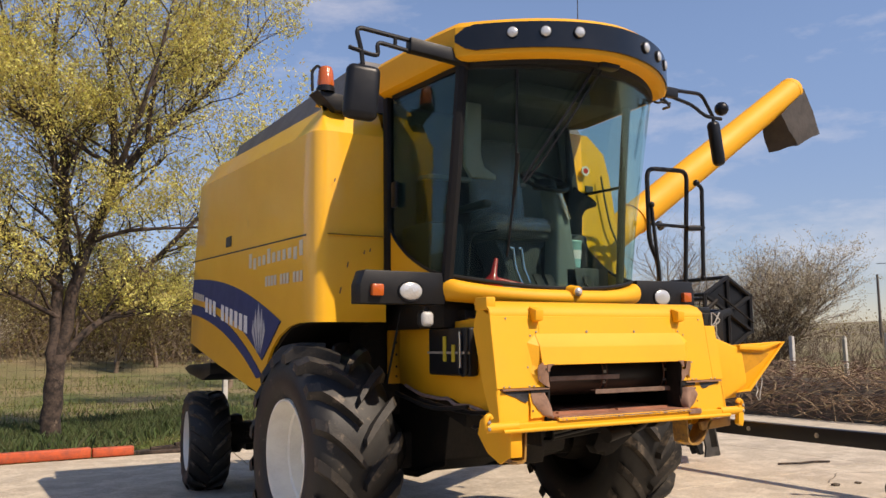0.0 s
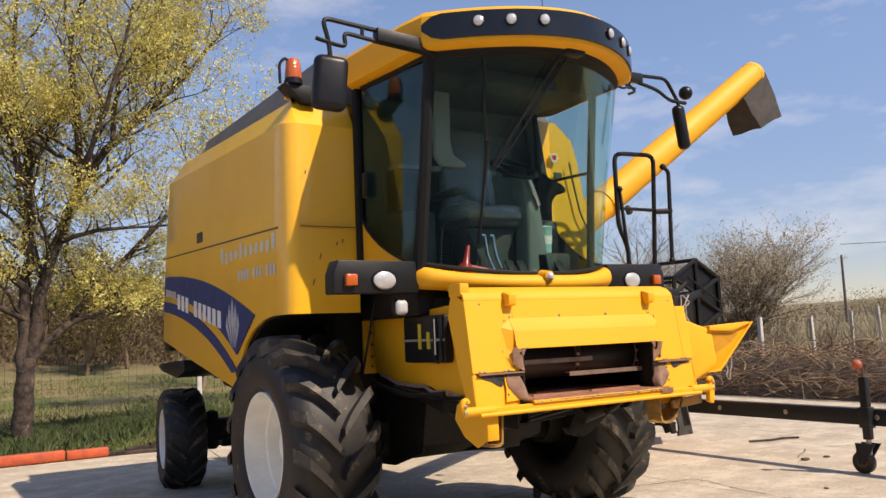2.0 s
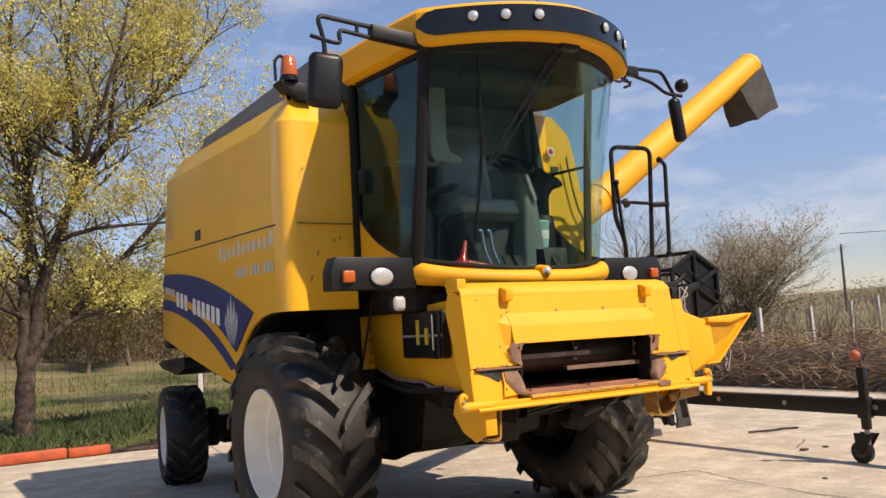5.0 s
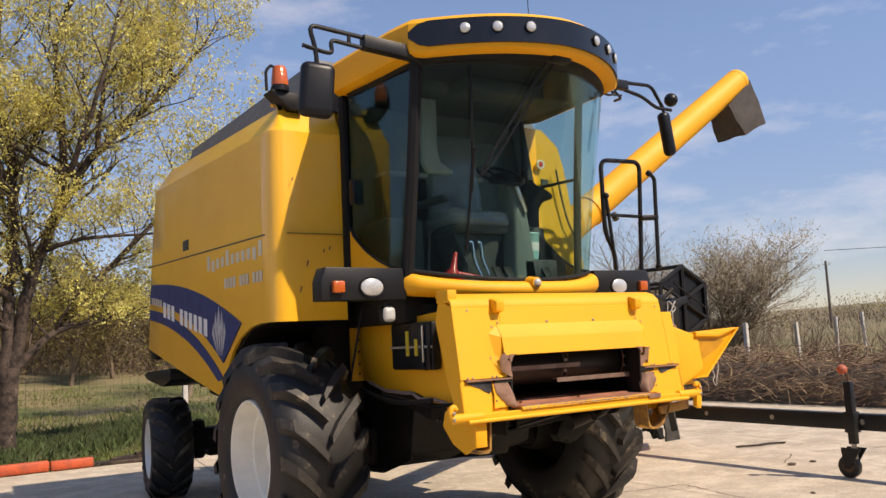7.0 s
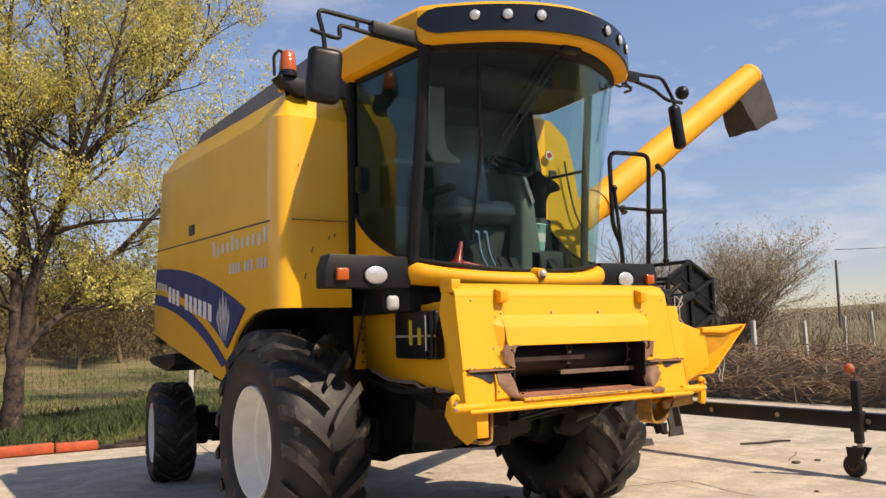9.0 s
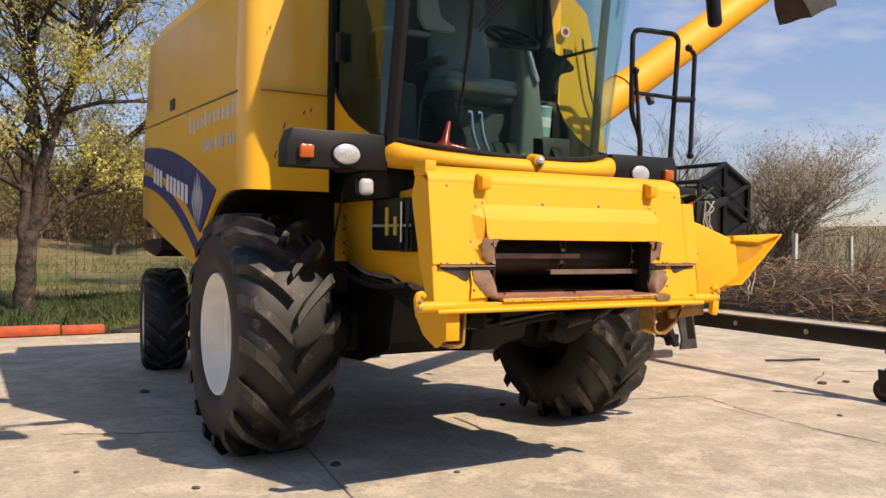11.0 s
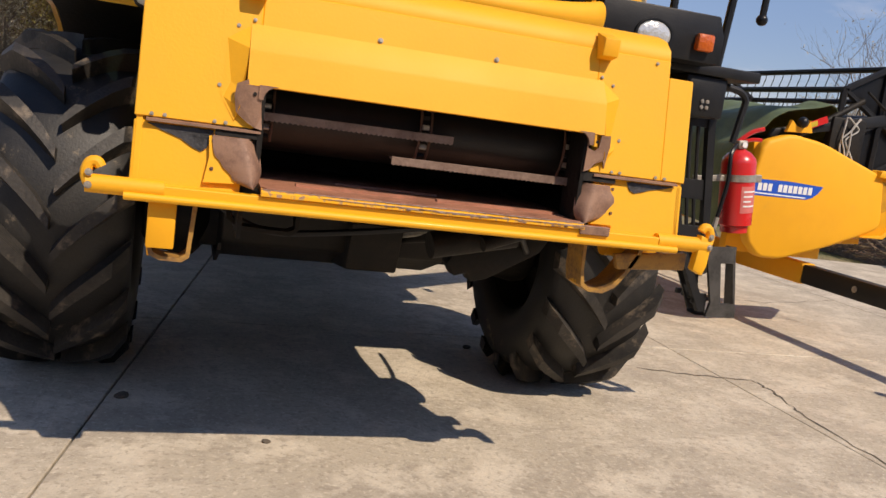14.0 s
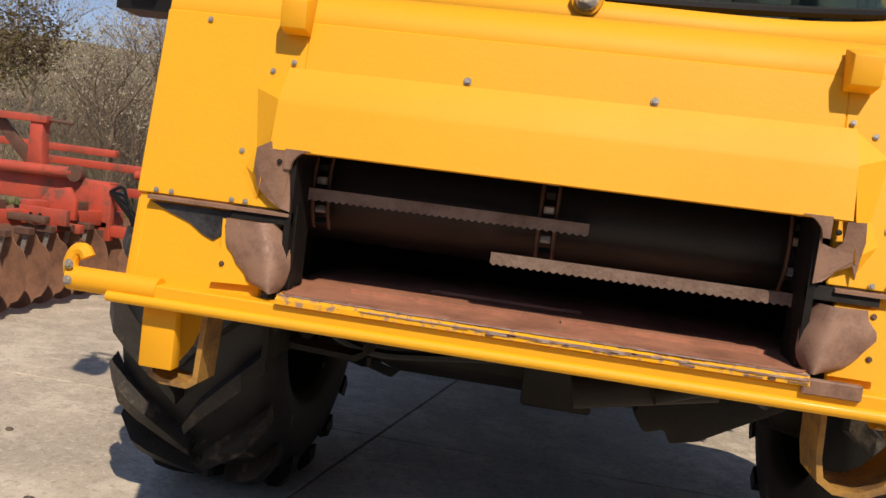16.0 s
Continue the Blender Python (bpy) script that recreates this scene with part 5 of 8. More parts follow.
CORNER_R = [(-0.706, 1.547), (-0.671, 1.565), (-0.667, 1.548), (-0.611, 1.545), (-0.619, 1.526), (-0.623, 1.492), (-0.618, 1.446), (-0.613, 1.405), (-0.636, 1.410), (-0.661, 1.423), (-0.688, 1.443), (-0.702, 1.455), (-0.711, 1.508)]
CORNER_L = [(0.653, 1.547), (0.659, 1.505), (0.655, 1.475), (0.650, 1.425), (0.642, 1.452), (0.611, 1.438), (0.586, 1.412), (0.566, 1.405), (0.566, 1.545), (0.573, 1.494), (0.585, 1.489), (0.600, 1.485), (0.614, 1.499), (0.615, 1.545)]
# top edge folded back
part("face_top", prism([(yf(1.862) + 0.003, 1.857), (yf(1.862) + 0.002, 1.866), (-0.445, 1.90), (-0.40, 1.94), (-0.33, 1.962), (-0.27, 1.955), (-0.27, 1.935), (-0.33, 1.94), (-0.39, 1.92), (-0.43, 1.89), (yf(1.862) + FT, 1.862)], "x", -1.008, 0.903), YELLOW, fh, smooth=40)
part("face_top_corner", box(-1.012, -0.94, -0.42, -0.28, 1.90, 1.985, 0.008), YELLOW, fh)
for s in (-1, 1):
    part("face_flange", prism([(yf(1.165) + 0.012, 1.165), (yf(1.80) + 0.012, 1.80 if s > 0 else 1.86), (-0.30, 1.80 if s > 0 else 1.93), (-0.25, 1.78), (-0.36, 1.40), (-0.46, 1.165)], "x", s * 0.985, s * 1.006, 0.003), YELLOW_WORN, fh, smooth=0)
    part("ledge", prism([(yf(1.40) - 0.014, 1.392), (yf(1.40) - 0.014, 1.400), (yf(1.40) + 0.02, 1.406), (yf(1.40) + 0.02, 1.392)], "x", s * 0.975, s * 0.615, 0.0), BARE, fh, "bare steel ledge", smooth=0)
    for x in (0.94, 0.90, 0.745, 0.71):
        part("bolt", small_bolt((s * x - 0.02, yf(1.415) - 0.004, 1.415), (0, -1, 0.1)), STEEL, fh)
    for x, z, push in ((0.735, 1.535, 0.002), (0.64, 1.76, 0.004), (0.69, 1.735, 0.002), (0.87, 1.845, 0.003)):
        part("bolt", small_bolt((MID + s * x, yf(z) - push, z), (0, -1, 0.1)), STEEL, fh)
    # hanger bracket
    hanger = part("hanger", prism([(yf(1.83) - 0.004, 1.825), (yf(1.83) - 0.055, 1.835), (yf(1.83) - 0.06, 1.90), (-0.44, 1.925)], "x", MID + s * 0.640 - 0.032, MID + s * 0.640 + 0.032, 0.005), YELLOW, fh, "small yellow hanger bracket")
    # yellow tabs below the ledge; the dark strip above them paints the ledge's shadow
    tab = [(-0.665, 1.222), (-0.785, 1.216), (-0.772, 1.300), (-0.778, 1.368), (-0.665, 1.368)] if s < 0 else [(0.62, 1.216), (0.722, 1.216), (0.720, 1.364), (0.62, 1.364)]
    tb = prism(tab, "y", 0, 0.005)
    for v in tb.verts:
        v.co.y += yf(v.co.z) - 0.006
    part("ear_tab", tb, YELLOW_WORN, fh, smooth=0)
    shade_strip = prism([(s * 0.585 + MID, 1.372), (s * 0.735 + MID, 1.372), (s * 0.735 + MID, 1.403), (s * 0.585 + MID, 1.403)], "y", 0, 0.012)
    for v in shade_strip.verts:
        v.co.y += yf(v.co.z) - 0.004
    part("ledge_shadow", shade_strip, GRIME_SHADE, fh, smooth=0)
    # bare steel ears beside the throat, bent back towards the drum
    edge = EAR_R if s < 0 else EAR_L

    def ear_fn(u, v, s=s, edge=edge):
        z = edge[0][0] + (edge[-1][0] - edge[0][0]) * v
        xo = lerp_at([(-e[0], e[1]) for e in edge], -z)
        xi = lerp_at([(-e[0], e[2]) for e in edge], -z)
        x = xo + (xi - xo) * u
        back = 0.050 * max(0, (u - 0.62) / 0.38) ** 2.2
        return (s * x, yf(z) - 0.012 - 0.026 * math.sin(u * 1.9) * (0.6 + 0.4 * v) + back, z)
    ear = sheet(ear_fn, 12, 14)
    thicken(ear, 0.005)
    part("throat_ear", ear, BARE, fh, "bare brown steel guide plate", smooth=50)
    # worn bare corners of the hood
    up_ = prism(CORNER_R if s < 0 else CORNER_L, "y", 0, 0.005)
    for v in up_.verts:
        v.co.y += yf(v.co.z) - 0.018 - max(0.0, v.co.z - 1.45) * 0.30
    part("throat_corner", up_, BARE, fh, smooth=0)
    part("bolt", small_bolt((-0.647 if s < 0 else 0.60, yf(1.525) - 0.043, 1.520), (0, -1, 0.1)), GRIME_SHADE, fh)
    for z in (1.262, 1.352):
        part("bolt", small_bolt((-0.762 if s < 0 else 0.700, yf(z) - 0.007, z), (0, -1, 0.1)), RUST, fh)
    part("throat_wall_front", box(min(s * 0.585 + MID, s * 0.60 + MID), max(s * 0.585 + MID, s * 0.60 + MID), -0.535, -0.40, 1.22, 1.56), GRIME_SHADE, fh, smooth=0)
    # hood flank
    fl = bmesh.new()
    q = [fl.verts.new((MID + s * x, yf(z) - push, z)) for x, z, push in ((0.645, 1.745, 0.002), (0.722, 1.69, 0.001), (0.730, 1.505, 0.001), (0.68, 1.425, 0.003), (0.668, 1.47, 0.030), (0.648, 1.665, 0.038))]
    fl.faces.new(q)
    thicken(fl, abs(0.004 * s))
    part("hood_flank", fl, YELLOW_WORN, fh, smooth=0)
for x in (-0.215, 0.215):
    part("bolt", bolt((MID + x, yf(1.76) - 0.002, 1.760), (0, -1, 0.1)), STEEL, fh)
part("throat_hood", prism([(yf(1.745) - 0.001, 1.748), (yf(1.66) - 0.040, 1.668), (yf(1.66) - 0.043, 1.655), (yf(1.55) - 0.048, 1.548), (yf(1.55) - 0.038, 1.545), (yf(1.64) - 0.032, 1.645), (yf(1.74) + 0.006, 1.735)], "x", MID - 0.650, MID + 0.650, 0.0), YELLOW, fh, "raised yellow hood over the throat", smooth=30)
for sx_ in (-1, 1):
    cr = []
    for k in range(7):
        a = k / 6 * math.pi / 2
        cr.append((MID + sx_ * (0.594 - 0.045 + 0.045 * math.sin(a)), 1.505 + 0.045 * math.cos(a)))
    cr += [(MID + sx_ * 0.61, 1.505), (MID + sx_ * 0.61, 1.552), (MID + sx_ * 0.55, 1.552)]
    part("throat_fillet", prism(cr, "y", yf(1.53) - 0.047, yf(1.53) - 0.036), BARE, fh, smooth=0)
# dent and triangular hole under the left ledge
for s, w in ((-1, 1.0), (1, 0.55)):
    z = 1.386
    pts = [(s * 0.975, z), (s * 0.765, z), (s * 0.772, z - 0.028 * w), (s * 0.782, z - 0.060 * w), (s * 0.80, z - 0.074 * w), (s * 0.83, z - 0.062 * w), (s * 0.865, z - 0.040 * w), (s * 0.925, z - 0.020 * w)]
    tn = prism(pts, "y", 0.0, 0.003)
    for v in tn.verts:
        v.co.y += yf(v.co.z) + 0.007
    part("torn_edge", tn, TORN, fh, smooth=0)
part("lip_strip", prism([(-0.613, 1.196), (-0.612, 1.208), (-0.600, 1.217), (-0.575, 1.219), (-0.575, 1.212), (-0.595, 1.196)], "x", -0.60, 0.575), YELLOW_LIP, fh, "scraped yellow lip of the feeder floor", smooth=0)
rng_l = random.Random(3)
edge_l = [(-0.598, -0.572), (0.574, -0.572)]
for k in range(40):
    x = 0.574 - 1.172 * (k + 0.5) / 40
    edge_l.append((x, -0.597 - 0.010 * rng_l.random() * (1.0 if 8 < k < 34 else 0.3)))
part("lip_rust", prism(edge_l, "z", 1.2195, 1.2225), RUST_FLOOR, fh, "rust-brown worn edge of the feeder lip", smooth=0)
scrape = [(-0.60, -0.6015), (0.575, -0.6015)]
for k in range(90):
    x = 0.575 - 1.175 * (k + 0.5) / 90
    deep = max(0.0, noise.noise((x * 5.0, 2.0, 0)) + 0.25) * max(0.0, min(1.0, (x + 0.42) * 3.0))
    scrape.append((x, -0.6045 - 0.010 * deep * rng_l.uniform(0.35, 1.0)))
part("lip_scrape", prism([(x, y) for x, y in scrape], "z", 1.2165, 1.2192), SCRAPE, fh, "pale scraped bare metal along the lip", smooth=0)
for k in range(26):
    x = rng_l.uniform(-0.20, 0.55)
    l, z = rng_l.uniform(0.010, 0.045), rng_l.uniform(1.1985, 1.2065)
    part("scratch", box(x, x + l, -0.6150, -0.6115, z, z + rng_l.uniform(0.0015, 0.0045)), rng_l.choice((SCRAPE, BARE, RUST)), fh, smooth=0)
ragged = [(-0.40, 1.2095), (0.574, 1.2095)]
for k in range(110):
    x = 0.574 - 0.974 * (k + 0.5) / 110
    deep = max(0.05, noise.noise((x * 4.0, 5.0, 0)) + 0.45 + 0.5 * noise.noise((x * 23.0, 1.0, 0))) * min(1.0, (x + 0.41) * 3.0)
    ragged.append((x, 1.2085 - 0.0085 * deep * rng_l.uniform(0.4, 1.0)))
part("lip_scrape", prism(ragged, "y", -0.6148, -0.6122), SCRAPE, fh, smooth=0)
part("lip_base", prism([(-0.600, 1.160), (-0.600, 1.194), (-0.545, 1.194), (-0.545, 1.160)], "x", -0.98, 0.98, 0.004), YELLOW_WORN, fh, smooth=0)
part("lip_patch", box(0.56, 0.68, -0.612, -0.590, 1.178, 1.212, 0.003, 1), BARE, fh)
part("cross_tube", rod((-1.02, -0.600, 1.152), (0.98, -0.600, 1.152), 0.013, None, 14), YELLOW_WORN, fh, "long yellow cross tube")
for s in (-1, 1):
    pin = part("coupling_pin", rod((s * 0.90, -0.575, 1.178), (s * 1.135, -0.575, 1.178), 0.030, None, 18), YELLOW, fh, "yellow coupling pin")
    hook = pipe([(s * 1.085, -0.580, 1.170), (s * 1.128, -0.580, 1.176), (s * 1.138, -0.578, 1.215), (s * 1.126, -0.575, 1.246), (s * 1.104, -0.575, 1.250), (s * 1.094, -0.575, 1.232)], 0.018, 10, None, 0.02, 4)
    part("hook", hook, YELLOW, pin, "yellow coupling hook")
    for k in range(2):
        part("pin_bolt", bolt((s * (1.125 - 0.0 * k), -0.603, 1.175 + 0.04 * k), (0, -1, 0), 0.008), STEEL, pin)
part("hook_plate", prism([(1.085, 1.22), (1.135, 1.20), (1.13, 1.10), (1.115, 1.06), (1.07, 1.08)], "y", -0.60, -0.56, 0.006), YELLOW_WORN, fh)
part("lock_bar", prism([(0.78, 1.10), (1.10, 1.13), (1.10, 1.06), (0.80, 1.04)], "y", -0.50, -0.47, 0.006), STRAP, fh)
# stops below the plate
# added plate, keeps a sun leak off the ground under the throat
part("leak_block_plate", box(-0.66, -0.645, -0.50, -0.12, 1.03, 1.20), GRIME_SHADE, fh)
part("stop_block", box(-0.946, -0.858, -0.565, -0.52, 0.985, 1.16, 0.006), YELLOW, fh, "yellow stop block under the face plate")
part("stop_plate", prism([(-0.545, 1.15), (-0.545, 0.985), (-0.44, 0.935), (-0.30, 0.99), (-0.19, 1.10), (-0.22, 1.19), (-0.40, 1.30)], "x", -0.944, -0.929, 0.002), YELLOW, fh, smooth=0)
part("stop_angle", prism([(-0.94, 0.980), (-0.935, 0.955), (-0.90, 0.940), (-0.83, 0.938), (-0.805, 0.955), (-0.792, 1.15), (-0.806, 1.15), (-0.818, 0.968), (-0.838, 0.952), (-0.895, 0.954), (-0.922, 0.966), (-0.926, 0.980)], "y", -0.53, -0.43), STRAP, fh, "bent brown steel bracket", smooth=40)
part("cross_bracket", prism([(-0.70, 1.15), (-0.69, 1.075), (-0.64, 1.035), (-0.46, 1.028), (-0.43, 1.05), (-0.43, 1.15), (-0.445, 1.15), (-0.445, 1.055), (-0.47, 1.043), (-0.635, 1.05), (-0.675, 1.085), (-0.685, 1.15)], "y", -0.34, -0.26), GRIME_SHADE, fh, smooth=40)
part("roller_end", rod((0.10, -0.25, 1.03), (0.46, -0.22, 1.10), 0.055, None, 16), GRIME_SHADE, fh)
part("roller_end", rod((0.30, -0.30, 1.06), (0.52, -0.26, 1.13), 0.030, None, 14), GRIME_SHADE, fh)
st = [(0.640, 1.15), (0.645, 1.02), (0.655, 0.965), (0.69, 0.943), (0.75, 0.940), (0.80, 0.965), (0.845, 1.02), (0.89, 1.10), (0.91, 1.15)]
sti = [(0.895, 1.15), (0.875, 1.105), (0.832, 1.03), (0.79, 0.98), (0.745, 0.955), (0.695, 0.957), (0.668, 0.975), (0.658, 1.02), (0.653, 1.15)]
part("stop_curve", prism(st + sti, "y", -0.50, -0.36), STRAP, fh, "curved worn yellow guard strap", smooth=40)
part("shaft_end", rod((0.80, -0.35, 1.12), (1.02, -0.35, 1.12), 0.05, None, 18), YELLOW_WORN, fh)
part("drive_guard", lathe([(0, 0.16), (0.10, 0.16), (0.12, 0.13), (0.12, 0.03)], (0.80, 0.05, 1.18), "x", 24), GRIME_SHADE, fh)
part("edge_strip", pipe([(-0.793, 1.10, 1.36), (-0.793, 0.84, 1.297), (-0.793, 0.54, 1.283), (-0.793, 0.44, 1.292), (-0.793, 0.34, 1.247), (-0.793, 0.16, 1.253), (-0.793, 0.0, 1.232), (-0.793, -0.16, 1.20)], 0.013, 8, None, 0.04, 4), SCRAPE, fh, "loose mauve-brown rubber edge strip")
# black valve block with yellow tags on the side
vb = part("valve_block", box(-0.865, -0.79, 0.02, 0.60, 1.46, 1.80, 0.02), PLASTIC, fh, "black hydraulic block strapped to the side")
part("valve_tube", rod((-0.878, 0.12, 1.52), (-0.878, 0.12, 1.77), 0.012, None, 14), CHROME, vb)
part("valve_frame", pipe([(-0.875, 0.05, 1.79), (-0.875, 0.05, 1.47), (-0.875, 0.14, 1.47), (-0.875, 0.14, 1.79)], 0.012, 8), PLASTIC, vb)
part("strap", box(-0.871, -0.864, 0.02, 0.60, 1.615, 1.632), STEEL, vb, smooth=0)
part("tag", box(-0.873, -0.866, 0.33, 0.37, 1.56, 1.74), material("yellow_tag", (0.55, 0.42, 0.03), 0.5), vb, smooth=0)
part("tag", box(-0.873, -0.866, 0.21, 0.25, 1.56, 1.68), bpy.data.materials["yellow_tag"], vb, smooth=0)
part("side_ear", prism([(-0.28, 1.42), (-0.20, 1.50), (-0.12, 1.42), (-0.16, 1.36)], "x", -0.80, -0.788, 0.002), YELLOW, fh, smooth=0)
part("front_plate", box(-0.80, -0.60, 1.38, 1.42, 1.36, 1.80, 0.008), YELLOW, fh)
for z in (1.42, 1.50, 1.60, 1.70):
    part("bolt", bolt((-0.73, 1.38, z), (0, -1, 0)), GRIME_SHADE, fh)

# ---- inside the cab ----
def crumpled(b, amount, scale):
    """Folds the skin of b as loose film lies."""
    bmesh.ops.subdivide_edges(b, edges=b.edges[:], cuts=2, use_grid_fill=True)
    for v in b.verts:
        v.co += Vector((noise.noise(v.co * scale), noise.noise(v.co * scale + Vector((5, 0, 0))), noise.noise(v.co * scale + Vector((0, 5, 0))))) * amount
    return b


seat = part("operator_seat", box(-0.33, 0.22, 0.45, 0.90, 2.50, 2.64, 0.05, 3), CLOTH, combine, "dark seat under clear plastic wrap", smooth=60)
part("backrest", turned(box(-0.27, 0.20, -0.07, 0.07, 0, 0.74, 0.07, 3), Matrix.Translation((0, 0.88, 2.60)) @ Matrix.Rotation(radians(-8), 4, "X")), CLOTH, seat, smooth=60)
part("seat_wrap", crumpled(box(-0.355, 0.25, 0.42, 0.90, 2.55, 2.70, 0.06, 2), 0.035, 11), WRAP, seat, "crumpled clear plastic wrap", smooth=60)
part("seat_wrap", turned(crumpled(box(-0.29, 0.235, -0.09, 0.09, 0, 0.80, 0.07, 2), 0.035, 9), Matrix.Translation((0, 0.87, 2.62)) @ Matrix.Rotation(radians(-8), 4, "X")), WRAP, seat, smooth=60)
part("armrest", box(-0.44, -0.36, 0.45, 0.85, 2.74, 2.80, 0.025, 3), INTERIOR_DARK, seat, smooth=60)
part("seat_base", prism([(-0.26, 2.08), (0.16, 2.08), (0.10, 2.28), (0.20, 2.50), (-0.30, 2.50), (-0.20, 2.28)], "y", 0.52, 0.84, 0.02), INTERIOR_DARK, seat)
for x in (-0.215, -0.135):
    part("seat_lever", pipe([(x - 0.03, 0.40, 2.42), (x, 0.40, 2.42), (x + 0.01, 0.39, 2.26), (x + 0.05, 0.36, 2.14)], 0.013, 8), CHROME, seat)
part("seat_rail", pipe([(-0.66, 0.36, 2.12), (-0.60, 0.40, 2.50), (-0.34, 0.44, 2.56)], 0.009, 8), TRIM, seat)
col = part("steering_column", prism([(0.15, 2.93), (0.225, 2.93), (0.335, 2.68), (0.42, 2.08), (0.17, 2.08), (0.20, 2.62)], "y", 0.36, 0.54, 0.03), INTERIOR, combine, "grey-green steering column", smooth=50)
ring_pts = [(0.155 + 0.20 * math.cos(a), 0.46 + 0.15 * math.sin(a), 2.985 + 0.10 * math.sin(a)) for a in (2 * math.pi * k / 28 for k in range(29))]
part("steering_wheel", pipe(ring_pts, 0.017, 8, None, 0.001, 1), PLASTIC, col)
part("wheel_boss", lathe([(0, 0.10), (0.06, 0.085), (0.08, 0.04)], (0.155, 0.46, 2.93), "z", 20), TRIM, col)
for k in range(3):
    a = 2 * math.pi * k / 3
    part("wheel_spoke", rod((0.155, 0.46, 2.965), (0.155 + 0.20 * math.cos(a), 0.46 + 0.15 * math.sin(a), 2.985 + 0.10 * math.sin(a)), 0.013, None, 8), PLASTIC, col)
part("column_trim", rod((0.205, 0.345, 2.90), (0.30, 0.345, 2.67), 0.020, None, 10), CHROME, col)
part("side_console", box(-0.86, -0.52, 0.60, 1.05, 2.08, 2.62, 0.04), INTERIOR_DARK, combine)
part("rear_cabinet", box(-0.70, -0.05, 0.93, 1.09, 2.10, 3.02, 0.02), TRIM, combine, "black cabinet behind the seat")
part("cabinet_top", box(-0.68, 0.30, 0.90, 1.085, 3.022, 3.06, 0.012), PALE_TRIM_REFLECTION, combine)
part("rear_window_shade", box(-0.10, 0.62, 1.075, 1.098, 3.10, 3.42, 0.01), INTERIOR, combine)
# pale plate behind the glass, painted in place of a windscreen reflection
part("reflection_band", prism([(-0.565, 3.56), (-0.43, 3.56), (-0.44, 3.16), (-0.415, 3.06), (-0.30, 3.00), (-0.30, 2.965), (-0.53, 2.965), (-0.585, 3.05)], "y", 0.48, 0.53, 0.012), PALE_TRIM_REFLECTION, combine, "pale grey-green band painting a reflection in the windscreen", smooth=40)
part("rear_pillar_trim", prism([(0.70, 3.62), (0.855, 3.62), (0.945, 3.05), (0.99, 2.95), (0.97, 2.62), (0.80, 2.62), (0.78, 3.03)], "y", 0.975, 1.025, 0.01), INTERIOR_DARK, combine)
part("control_arm", prism([(0.57, 2.60), (0.594, 2.95), (0.68, 3.04), (0.744, 2.99), (0.86, 2.955), (0.925, 2.91), (0.92, 2.875), (0.80, 2.84), (0.74, 2.75), (0.737, 2.60)], "y", 0.70, 0.80, 0.02), TRIM, combine, "black control console", smooth=40)
part("control_grip", rod((0.62, 0.72, 2.95), (0.60, 0.70, 3.10), 0.035, 0.028, 12), TRIM, combine)
part("training_seat", box(0.46, 0.72, 0.60, 0.95, 2.10, 2.60, 0.04), CLOTH, combine)
part("entry_panel", prism([(0.62, 2.53), (0.91, 2.30), (0.91, 2.10), (0.62, 2.10)], "y", 0.58, 0.60), TRIM, combine, smooth=0)
part("floor_box", box(0.27, 0.62, 0.36, 0.56, 2.08, 2.285, 0.015), INTERIOR_DARK, combine)
part("headliner", box(-0.88, 0.82, 0.25, 1.08, 3.63, 3.66, 0.01), INTERIOR_DARK, combine)
part("headliner_console", box(-0.45, 0.30, 0.02, 0.30, 3.52, 3.635, 0.03), INTERIOR_DARK, combine)
part("cup_tray", box(-0.55, -0.30, 0.25, 0.42, 2.085, 2.13, 0.015), INTERIOR, combine)
part("pedal_plate", box(-0.45, 0.35, 0.17, 0.40, 2.082, 2.10, 0.006), INTERIOR, combine)
for x in (-0.02, 0.09, 0.48):
    part("pedal", turned(box(-0.04, 0.04, -0.01, 0.01, 0, 0.12, 0.008), Matrix.Translation((x, 0.30, 2.12)) @ Matrix.Rotation(radians(-35), 4, "X")), TRIM, combine)
part("notice_label", rod((1.05, 1.012, 3.26), (1.05, 0.997, 3.26), 0.045, None, 20), WHITE, side_l, "round white warning label")
part("notice_mark", rod((1.05, 0.996, 3.26), (1.05, 0.994, 3.26), 0.026, None, 16), RED, side_l)
part("vent", box(1.04, 1.13, 0.990, 1.01, 3.06, 3.12, 0.004, 1), INTERIOR_DARK, side_l)
part("door_chain", pipe([(1.22, 0.985, 3.22), (1.26, 0.985, 3.0), (1.32, 0.985, 2.75), (1.40, 0.985, 2.60), (1.44, 0.985, 2.62)], 0.009, 6), INTERIOR_DARK, side_l)

fun = bmesh.new()
lathe([(0, 0.10), (0.015, 0.10), (0.10, 0.03), (0.22, 0.018), (0.23, 0.012)], (0, 0, 0), "z", 24, fun)
turned(fun, Matrix.Translation((-0.53, 0.235, 2.10)) @ Matrix.Rotation(radians(12), 4, "Y") @ Matrix.Diagonal((0.85, 0.85, 0.95, 1)))
rod((-0.49, 0.22, 2.15), (-0.25, 0.16, 2.105), 0.022, 0.015, 12, fun)
tagged(part("funnel", fun, RED), "red plastic funnel lying on the cab floor", "funnel")
bk_ = thing("bucket", "teal and white plastic bucket beside the steering column", "bucket", (0.405, 0.45, 2.29))
part("bucket_body", lathe([(0.0, 0.068), (0.02, 0.072), (0.20, 0.085), (0.21, 0.092), (0.22, 0.086)], (0.405, 0.45, 2.29), "z", 28), TEAL, bk_)
